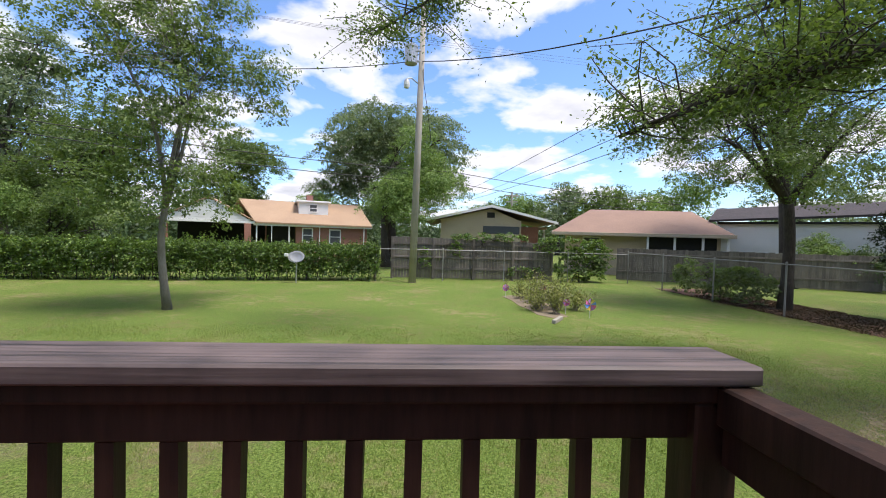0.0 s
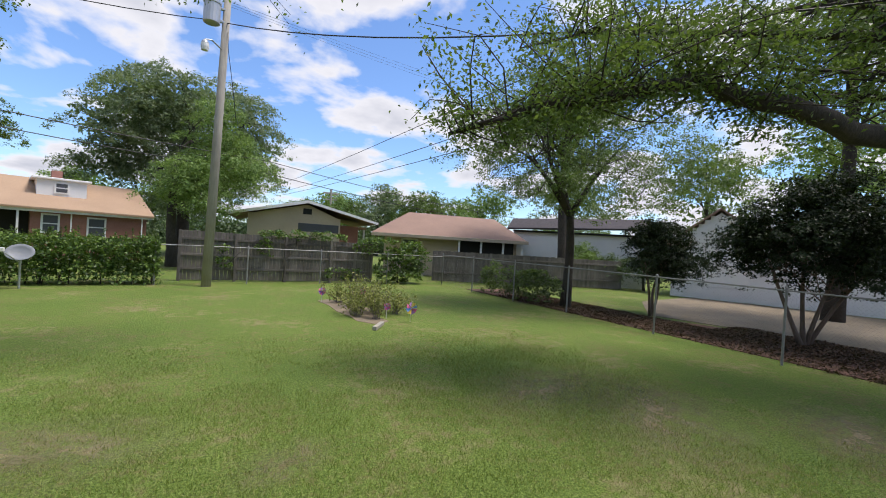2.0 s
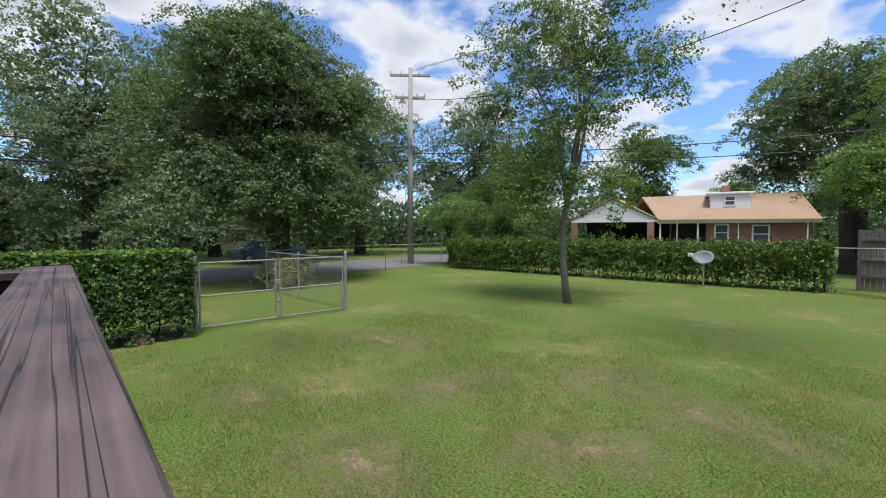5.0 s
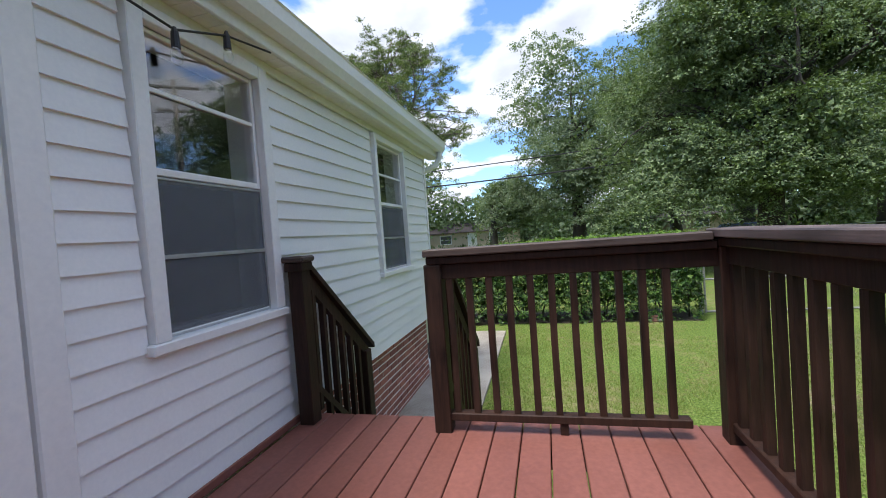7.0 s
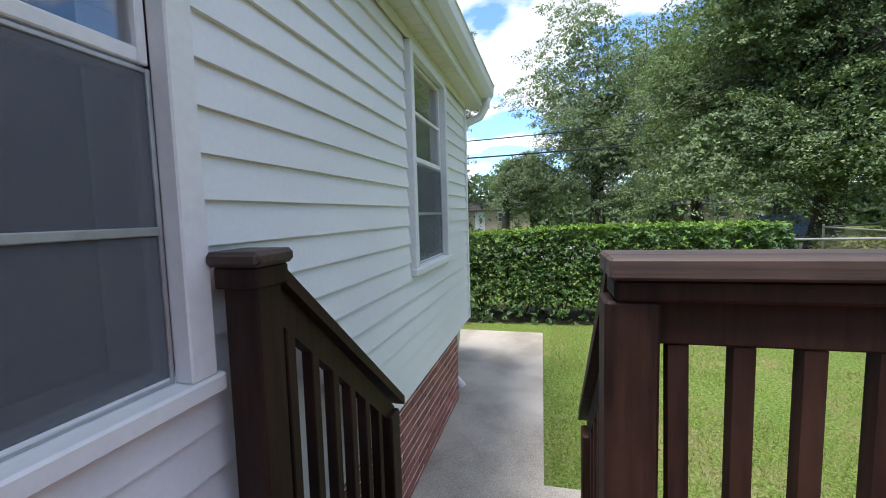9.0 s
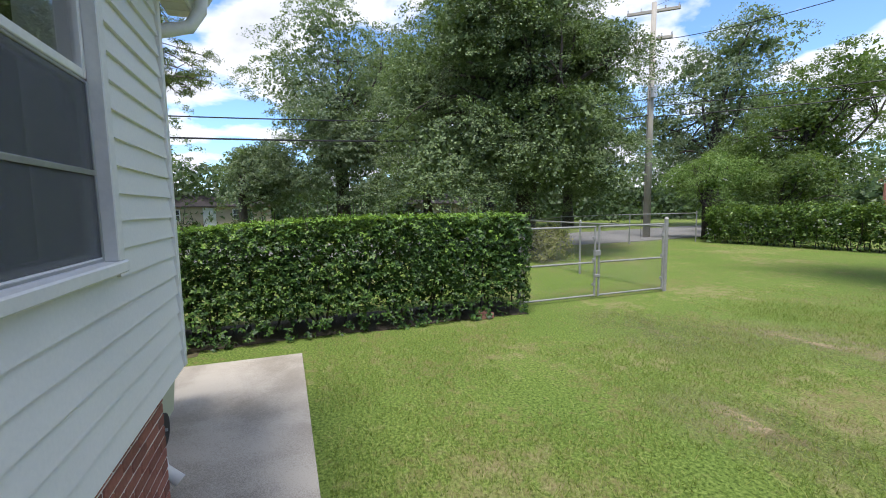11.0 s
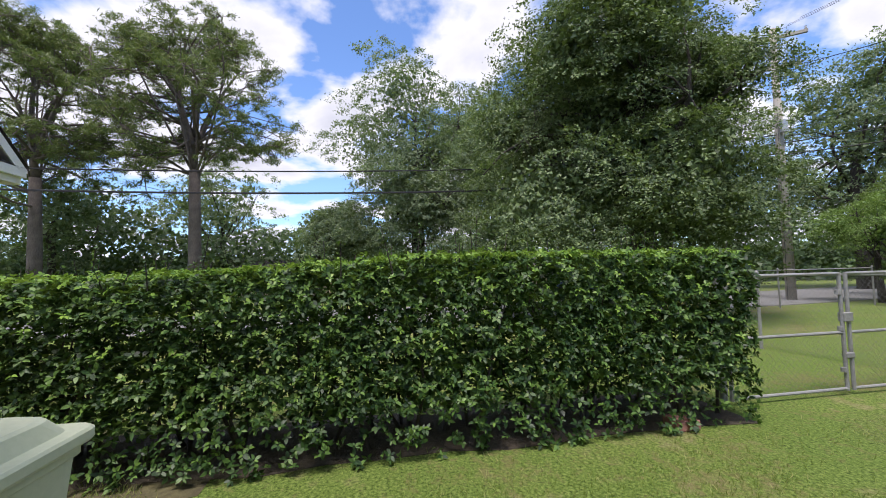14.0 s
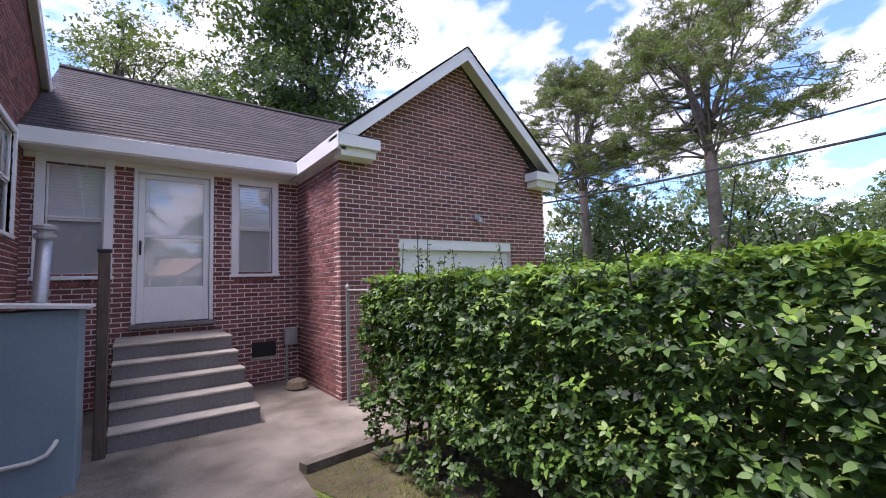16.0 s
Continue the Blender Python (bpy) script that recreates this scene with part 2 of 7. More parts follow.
def leaf_material(name, dark, mid, light, rough=0.5, through=0.3, clump=1.2, spec=0.4):
    m, nt, bsdf, out = node_material(name)
    rnd = nt.nodes.new("ShaderNodeNewGeometry").outputs["Random Per Island"]
    wide = noise_of(nt, clump, 3, 0.5)
    both = mixed(nt, 0.45, rnd, wide)
    col = ramp_of(nt, both, [(0.2, dark), (0.5, mid), (0.82, light)])
    nt.links.new(col, bsdf.inputs["Base Color"])
    bsdf.inputs["Roughness"].default_value = rough
    bsdf.inputs["Specular IOR Level"].default_value = spec
    tr = nt.nodes.new("ShaderNodeBsdfTranslucent")
    nt.links.new(mixed(nt, 0.5, col, (0.25, 0.38, 0.03)), tr.inputs[0])
    mx = nt.nodes.new("ShaderNodeMixShader")
    mx.inputs[0].default_value = through
    nt.links.new(bsdf.outputs[0], mx.inputs[1])
    nt.links.new(tr.outputs[0], mx.inputs[2])
    nt.links.new(mx.outputs[0], out.inputs[0])
    return m


def lawn_material():
    m, nt, bsdf, out = node_material("lawn")
    fine = noise_of(nt, 38, 6, 0.7)
    mid = noise_of(nt, 5.0, 5, 0.6)
    wide = noise_of(nt, 0.5, 4, 0.6)
    green = ramp_of(nt, fine, [(0.36, (0.036, 0.06, 0.01)), (0.5, (0.12, 0.182, 0.036)), (0.64, (0.22, 0.285, 0.08))])
    dry = ramp_of(nt, fine, [(0.3, (0.17, 0.14, 0.065)), (0.7, (0.34, 0.29, 0.16))])
    bare = ramp_of(nt, mixed(nt, 0.55, mid, wide), [(0.53, (0, 0, 0)), (0.64, (0.8, 0.8, 0.8))])
    big = ramp_of(nt, wide, [(0.35, (0.9, 0.95, 0.85)), (0.65, (1.1, 1.05, 1.0))])
    thatch = mixed(nt, 0.4, noise_of(nt, 9, 8, 0.7), noise_of(nt, 0.9, 5, 0.6))
    fleck = ramp_of(nt, thatch, [(0.51, (0, 0, 0)), (0.6, (0.6, 0.6, 0.6))])
    col = mixed(nt, bare, mixed(nt, 1.0, green, big, "MULTIPLY"), dry)
    col = mixed(nt, fleck, col, (0.19, 0.15, 0.072))
    nt.links.new(col, bsdf.inputs["Base Color"])
    bsdf.inputs["Roughness"].default_value = 0.85
    bsdf.inputs["Specular IOR Level"].default_value = 0.15
    bumped(nt, bsdf, fine, 0.9, 0.03)
    return m


def glass_material(name, tint=(0.02, 0.025, 0.03), see=0.25):
    m, nt, bsdf, out = node_material(name)
    bsdf.inputs["Base Color"].default_value = (*tint, 1)
    bsdf.inputs["Roughness"].default_value = 0.03
    tr = nt.nodes.new("ShaderNodeBsdfTransparent")
    gl = nt.nodes.new("ShaderNodeBsdfGlossy")
    gl.inputs["Roughness"].default_value = 0.015
    lw, pw, ma = nt.nodes.new("ShaderNodeLayerWeight"), nt.nodes.new("ShaderNodeMath"), nt.nodes.new("ShaderNodeMath")
    lw.inputs[0].default_value = 0.5
    pw.operation, ma.operation = "POWER", "MULTIPLY_ADD"
    pw.inputs[1].default_value = 3.0
    ma.inputs[1].default_value, ma.inputs[2].default_value = 0.75, 0.09
    nt.links.new(lw.outputs["Facing"], pw.inputs[0])
    nt.links.new(pw.outputs[0], ma.inputs[0])
    mx = nt.nodes.new("ShaderNodeMixShader")
    nt.links.new(ma.outputs[0], mx.inputs[0])
    nt.links.new(tr.outputs[0], mx.inputs[1])
    nt.links.new(gl.outputs[0], mx.inputs[2])
    nt.links.new(mx.outputs[0], out.inputs[0])
    return m


M_LAWN = lawn_material()
M_SIDING = surface("white_vinyl", (0.74, 0.75, 0.76), (0.83, 0.83, 0.83), 0.45, 60, 1.2, 0.08)
M_TRIM = surface("white_paint", (0.72, 0.73, 0.74), (0.84, 0.84, 0.83), 0.5, 40, 1.5, 0.1)
M_SOFFIT = surface("cream_paint", (0.66, 0.65, 0.58), (0.78, 0.77, 0.71), 0.6, 30, 1.5, 0.15)
M_BRICK = surface("red_brick", (0.11, 0.04, 0.038), (0.27, 0.1, 0.09), 0.85, 35, 1.1, 0.5, random_tint=0.35)
M_BRICK_FAR = surface("red_brick_run", (0.11, 0.04, 0.038), (0.27, 0.1, 0.09), 0.85, 35, 1.1, 0.5, random_tint=0.35, island=True)
# More orange base brick, its colour lightened to look better lit than M_BRICK.
M_BRICK_BASE_LIT = surface("orange_red_brick_lit", (0.19, 0.068, 0.05), (0.4, 0.16, 0.115), 0.85, 35, 1.1, 0.5, random_tint=0.25)
M_MORTAR = surface("mortar", (0.68, 0.6, 0.56), (0.88, 0.81, 0.76), 0.95, 50, 1.5, 0.5)
M_SHINGLE = surface("dark_shingle", (0.018, 0.016, 0.018), (0.072, 0.06, 0.064), 0.95, 26, 1.6, 0.8, random_tint=0.3, island=True, dist=0.01)
M_STAIN = surface("dark_stained_wood", (0.004, 0.002, 0.0015), (0.05, 0.023, 0.015), 0.6, 9, 3.5, 0.4, spec=0.25, stretch=(5, 5, 0.5))
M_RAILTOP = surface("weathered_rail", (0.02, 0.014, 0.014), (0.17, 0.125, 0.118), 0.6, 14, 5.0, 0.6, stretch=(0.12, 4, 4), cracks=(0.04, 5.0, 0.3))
# Grain turned across, in a darker tone than M_RAILTOP.
M_RAILTOP_ACROSS_DARK = surface("weathered_rail_across_dark", (0.018, 0.011, 0.009), (0.085, 0.056, 0.046), 0.6, 14, 5.0, 0.6, stretch=(4, 0.12, 4), cracks=(5.0, 0.04, 0.3))
M_DECK = surface("red_deck_paint", (0.145, 0.05, 0.038), (0.23, 0.086, 0.067), 0.55, 40, 1.5, 0.2, random_tint=0.12)
M_CONCRETE = surface("concrete", (0.22, 0.195, 0.16), (0.43, 0.395, 0.34), 0.9, 110, 1.6, 0.3, span=(0.4, 0.58))
# Stained concrete, also darkened in colour for the house's shade on the yard.
M_CONCRETE_OLD_SHADED = surface("stained_shaded_concrete", (0.07, 0.056, 0.042), (0.27, 0.24, 0.2), 0.92, 110, 1.7, 0.35, span=(0.4, 0.6))
M_STEP = surface("grey_step_paint", (0.09, 0.082, 0.082), (0.24, 0.225, 0.22), 0.85, 40, 1.3, 0.3)
M_GALV = surface("galvanised_steel", (0.36, 0.37, 0.38), (0.55, 0.56, 0.57), 0.45, 40, 3, 0.1, metal=0.7)
M_FENCE_STEEL = surface("weathered_fence_steel", (0.2, 0.2, 0.195), (0.36, 0.36, 0.35), 0.6, 30, 3, 0.2, metal=0.35)
M_NET = surface("dull_wire", (0.12, 0.12, 0.115), (0.22, 0.22, 0.21), 0.6, 40, 3, 0.0, metal=0.3)
# Bare soil, its colour darkened to paint the hedge's shade.
M_SHADE_SOIL = surface("shade_dark_soil", (0.035, 0.028, 0.02), (0.11, 0.09, 0.06), 0.95, 30, 2.0, 0.8, dist=0.03)
M_FENCE_WOOD = surface("grey_fence_board", (0.08, 0.07, 0.063), (0.2, 0.18, 0.16), 0.9, 12, 2.0, 0.5, stretch=(4, 4, 0.3), random_tint=0.25)
M_POLE = surface("utility_pole_wood", (0.26, 0.24, 0.205), (0.42, 0.39, 0.34), 0.9, 12, 1.5, 0.5, stretch=(4, 4, 0.2))
M_BARK = surface("bark", (0.02, 0.016, 0.014), (0.085, 0.07, 0.06), 0.95, 10, 2.0, 0.8, stretch=(3, 3, 0.6), dist=0.02)
M_BARK_PALE = surface("pale_bark", (0.12, 0.11, 0.095), (0.26, 0.24, 0.21), 0.95, 14, 2.0, 0.6, stretch=(3, 3, 0.6), dist=0.01)
M_BARK_PINE = surface("pine_bark", (0.06, 0.048, 0.042), (0.19, 0.155, 0.135), 0.95, 10, 2.0, 0.8, stretch=(3, 3, 0.6), dist=0.02)
M_WIRE = surface("black_cable", (0.008, 0.008, 0.009), (0.02, 0.02, 0.022), 0.6, 30, 4, 0.0)
M_ASPHALT = surface("asphalt", (0.12, 0.12, 0.12), (0.22, 0.215, 0.21), 0.95, 60, 0.7, 0.4)
M_MULCH = surface("mulch", (0.05, 0.026, 0.018), (0.2, 0.105, 0.075), 0.95, 22, 1.5, 1.0, dist=0.04)
M_SAND = surface("bare_ground", (0.15, 0.115, 0.075), (0.29, 0.235, 0.165), 0.95, 25, 0.8, 0.6, dist=0.02)
M_ROOF_TAN = surface("tan_shingle", (0.3, 0.2, 0.13), (0.44, 0.31, 0.21), 0.9, 20, 0.5, 0.4)
M_ROOF_BROWN = surface("brown_shingle", (0.2, 0.125, 0.095), (0.33, 0.22, 0.17), 0.9, 20, 0.5, 0.4)
M_TAN_WALL = surface("tan_wall", (0.42, 0.34, 0.25), (0.55, 0.46, 0.35), 0.85, 20, 0.8, 0.2)
M_BRICK_PALE = surface("far_brick", (0.25, 0.11, 0.085), (0.4, 0.2, 0.16), 0.9, 14, 1.0, 0.3)
# Near-black for vents, unlit rooms and painted shade under eaves, porches and carports.
M_DARK = surface("dark_shade_fill", (0.008, 0.008, 0.009), (0.02, 0.02, 0.022), 0.8, 10, 1, 0.0)
M_GLASS = glass_material("window_glass")
M_SCREEN = surface("insect_screen", (0.05, 0.055, 0.065), (0.085, 0.092, 0.105), 0.6, 200, 1.5, 0.1)
M_BLIND = surface("white_blind", (0.74, 0.75, 0.76), (0.86, 0.86, 0.86), 0.6, 20, 2, 0.05)
M_LEAF_HEDGE = leaf_material("hedge_leaf", (0.008, 0.026, 0.008), (0.036, 0.086, 0.02), (0.13, 0.235, 0.045), 0.48, 0.18, 1.5, 0.32)
# Shoot leaves whose lighter green also paints the hedge's sunlit top.
M_LEAF_FRESH_SUNLIT = leaf_material("fresh_sunlit_leaf", (0.06, 0.14, 0.02), (0.14, 0.27, 0.04), (0.27, 0.42, 0.07), 0.45, 0.35, 1.5, 0.35)
M_LEAF_IVY = leaf_material("ivy_leaf", (0.018, 0.045, 0.01), (0.065, 0.13, 0.025), (0.2, 0.31, 0.055), 0.45, 0.3, 1.2)
M_LEAF_OAK = leaf_material("oak_leaf", (0.028, 0.055, 0.018), (0.08, 0.135, 0.042), (0.17, 0.24, 0.075), 0.5, 0.42, 1.3)
M_LEAF_YOUNG = leaf_material("maple_leaf", (0.05, 0.085, 0.03), (0.12, 0.18, 0.06), (0.22, 0.29, 0.1), 0.5, 0.42, 0.9)
M_LEAF_DARK = leaf_material("dark_leaf", (0.018, 0.04, 0.018), (0.055, 0.1, 0.042), (0.13, 0.19, 0.085), 0.5, 0.32, 0.45)
M_LEAF_GREY = leaf_material("grey_green_leaf", (0.055, 0.085, 0.05), (0.135, 0.185, 0.11), (0.26, 0.31, 0.19), 0.6, 0.4, 0.45)
M_LEAF_BROAD = leaf_material("evergreen_oak_leaf", (0.024, 0.043, 0.02), (0.1, 0.152, 0.064), (0.25, 0.33, 0.14), 0.55, 0.25, 0.8)
M_THIN_TURF = surface("thin_turf", (0.04, 0.03, 0.017), (0.12, 0.11, 0.045), 0.95, 22, 3.0, 0.8, dist=0.02)
M_LEAF_LIGHT = leaf_material("light_leaf", (0.055, 0.11, 0.025), (0.15, 0.25, 0.06), (0.27, 0.39, 0.11), 0.5, 0.35, 0.9)
M_LEAF_CAMELLIA = leaf_material("camellia_leaf", (0.006, 0.012, 0.006), (0.014, 0.028, 0.01), (0.035, 0.06, 0.022), 0.5, 0.06, 1.0, 0.22)
M_BARK_SMOOTH = surface("smooth_brown_bark", (0.1, 0.07, 0.055), (0.26, 0.19, 0.155), 0.9, 14, 3.0, 0.4, stretch=(3, 3, 0.6), dist=0.008)
M_LEAF_PINE = leaf_material("pine_needle", (0.055, 0.085, 0.035), (0.125, 0.165, 0.06), (0.23, 0.26, 0.1), 0.6, 0.25, 0.5)
M_LITTER = leaf_material("dry_litter", (0.03, 0.017, 0.012), (0.09, 0.05, 0.036), (0.22, 0.14, 0.1), 0.8, 0.05, 1.2, 0.15)
M_BLADE = leaf_material("grass_blade", (0.11, 0.15, 0.032), (0.21, 0.275, 0.068), (0.42, 0.4, 0.18), 0.6, 0.42, 0.9, 0.15)

# ---- ground and paving ----
def back_line(x):
    """The line of the far boundary of the yard."""
    return 18.75 + 0.165 * x


def ease(t):
    t = min(max(t, 0.0), 1.0)
    return t * t * (3 - 2 * t)


def ground_z(x, y):
    """The ground dips a little towards the back door."""
    return -0.11 * ease((-3.0 - y) / 2.0) * ease((9.5 + 1.0 - abs(x + 7.0)) / 2.0) * ease((y + 20) / 4.0)


def ground_sheet():
    xs = [-1500, -300, -80] + [-30 + i for i in range(61)] + [80, 300, 1500]
    n = len(xs)
    s = Shape()
    s.v = [(x, y, ground_z(x, y)) for y in xs for x in xs]
    s.f = [(j * n + i, j * n + i + 1, (j + 1) * n + i + 1, (j + 1) * n + i) for j in range(n - 1) for i in range(n - 1)]
    return solid("ground", s, M_LAWN, "mown green lawn with dry brown patches", "lawn", kind="structure", smooth=True)


ground_sheet()


def slab(name, poly, z0, z1, material, label, category="paving", loc=(0, 0, 0)):
    return solid(name, Shape().prism([(x, y, z0) for x, y in poly], (0, 0, z1 - z0)), material, label, category, kind="structure", loc=loc)


slab("pavement", [(-7.84, -0.72), (-4.2, -0.66), (-4.2, -0.42), (-2.4, -0.42), (-2.4, -1.48), (-5.5, -1.52), (-5.58, -2.15), (-7.87, -2.15)], -0.1, 0.03, M_CONCRETE, "pale worn concrete garden path along the house")
solid("pavement", Shape().prism([(-5.62, -2.17, 0.03), (-7.5, -2.17, 0.03), (-7.75, -3.6, 0.0), (-7.9, -4.98, -0.075), (-8.8, -5.1, -0.085), (-9.8, -5.1, -0.085), (-9.8, -6.68, -0.085), (-8.98, -6.68, -0.085), (-8.98, -8.47, -0.085), (-5.62, -8.47, -0.085), (-5.62, -4.9, -0.075), (-5.62, -3.6, 0.0)], (0, 0, -0.1)), M_CONCRETE_OLD_SHADED,
      "stained concrete yard with painted shade before the back door steps", "paving", kind="structure")
slab("road", [(-17.8, -60), (-17.8, 14), (-24, 60), (-31, 60), (-24.2, 14), (-24.2, -60)], -0.1, 0.02, M_ASPHALT, "grey asphalt street with worn edges", "road")
slab("bare_earth", [(11.2, -8), (11.2, 18), (13.5, 18), (13.8, 9.5), (15.2, 6), (15.5, -8)], -0.1, 0.018, M_MULCH, "reddish brown leaf mulch bed beyond the fence", "mulch")
slab("bare_earth", [(15.5, -8), (15.3, 6), (14.2, 10.5), (18, 13.5), (23.5, 14.6), (26, 9), (27, -8)], -0.1, 0.012, M_SAND, "bare sandy ground before the white garage", "ground")
def soil_strip(name, x0, x1, y0, y1, lift, material, label):
    """A thin bed of earth that follows the dip of the ground."""
    ys = [y0 + (y1 - y0) * i / 16 for i in range(17)]
    s = Shape()
    s.v = [p for y in ys for p in ((x0, y, ground_z(x0, y) + lift(y)), (x1(y), y, ground_z(x1(y), y) + lift(y)), (x0, y, ground_z(x0, y) - 0.1), (x1(y), y, ground_z(x1(y), y) - 0.1))]
    for i in range(16):
        a, b = 4 * i, 4 * i + 4
        s.f += [(a, a + 1, b + 1, b), (a + 1, a + 3, b + 3, b + 1)]
    s.f += [(0, 2, 3, 1)]
    return solid(name, s, material, label, "soil", kind="structure")


# Dark strip of soil carries the shade at the hedge's foot.
soil_strip("bare_earth", -9.6, lambda y: -8.52 + 0.04 * math.sin(y * 3) + 0.03 * math.sin(y * 7.3), -4.95, 2.75, lambda y: 0.006 + 0.014 * ease(-2.0 - y), M_SHADE_SOIL, "bare soil with painted shade under the clipped hedge")
soil_strip("thin_turf", -8.9, lambda y: -7.93 + 0.06 * math.sin(y * 5) - 0.35 * ease((y + 3.2) / 1.2), -4.96, -1.9, lambda y: 0.004 + 0.01 * ease(-2.0 - y), M_THIN_TURF, "bare earth with thin grass beside the yard paving")
solid("kerb", Shape().prism([(-7.9, -4.97, -0.12), (-8.8, -5.09, -0.12), (-8.8, -4.99, -0.12), (-7.93, -4.87, -0.12)], (0, 0, 0.1)), M_CONCRETE_OLD_SHADED, "low dirty concrete kerb at the hedge's end", "kerb", kind="structure")


def patch_material(name, dark, light):
    """Worn earth that frays out into the grass."""
    m, nt, bsdf, out = node_material(name)
    fine = noise_of(nt, 24, 6, 0.65)
    nt.links.new(ramp_of(nt, fine, [(0.3, dark), (0.7, light)]), bsdf.inputs["Base Color"])
    bsdf.inputs["Roughness"].default_value = 0.95
    bumped(nt, bsdf, fine, 0.6, 0.02)
    co, ln = nt.nodes.new("ShaderNodeTexCoord"), nt.nodes.new("ShaderNodeVectorMath")
    ln.operation = "LENGTH"
    nt.links.new(co.outputs["Object"], ln.inputs[0])
    fall = ramp_of(nt, ln.outputs["Value"], [(0.0, (1, 1, 1)), (1.15, (0, 0, 0))])
    speck = ramp_of(nt, noise_of(nt, 3.4, 10, 0.78), [(0.4, (0, 0, 0)), (0.58, (0.9, 0.9, 0.9))])
    sh = nt.nodes.new("ShaderNodeMath")
    sh.operation = "MULTIPLY"
    nt.links.new(fall, sh.inputs[0])
    nt.links.new(speck, sh.inputs[1])
    tr, mx = nt.nodes.new("ShaderNodeBsdfTransparent"), nt.nodes.new("ShaderNodeMixShader")
    nt.links.new(sh.outputs[0], mx.inputs[0])
    nt.links.new(tr.outputs[0], mx.inputs[1])
    nt.links.new(bsdf.outputs[0], mx.inputs[2])
    nt.links.new(mx.outputs[0], out.inputs[0])
    return m


M_PATCH = patch_material("worn_earth", (0.16, 0.125, 0.065), (0.34, 0.275, 0.165))
PATCHES = ((5.6, 4.5, 1.35, 60), (4.7, 5.6, 0.9, 20), (7.4, 3.0, 0.9, 30), (-0.9, 5.8, 0.9, 0), (1.1, 4.9, 0.4, 40), (-7.0, 3.9, 1.0, 0), (-3.5, 4.6, 0.9, 70), (-2.8, 2.8, 0.8, 15), (-1.6, 4.4, 0.7, 50), (-5.9, 5.2, 1.0, 30), (-4.75, 2.6, 0.7, 25), (-2.3, 6.3, 0.8, 80))
for px, py, pr, ang in PATCHES:
    ob = solid("bare_patch", Shape().add([(-1.6, -1.2, 0), (1.6, -1.2, 0), (1.6, 1.2, 0), (-1.6, 1.2, 0)], [(0, 1, 2, 3)]), M_PATCH, "worn bare earth patch in the lawn", "soil", kind="structure")
    ob.location, ob.rotation_euler, ob.scale = (px, py, 0.004), (0, 0, radians(ang)), (pr * 1.5, pr * 1.0, 1)


# ---- brickwork ----
COURSE, BRICK_L, JOINT = 0.0665, 0.203, 0.0135


def free_spans(u0, u1, z, holes):
    spans = [(u0, u1)]
    for a, b, lo, hi in holes:
        if lo < z < hi:
            spans = [s for p, q in spans for s in ((p, min(q, a)), (max(p, b), q)) if s[1] - s[0] > 0.02]
    return spans


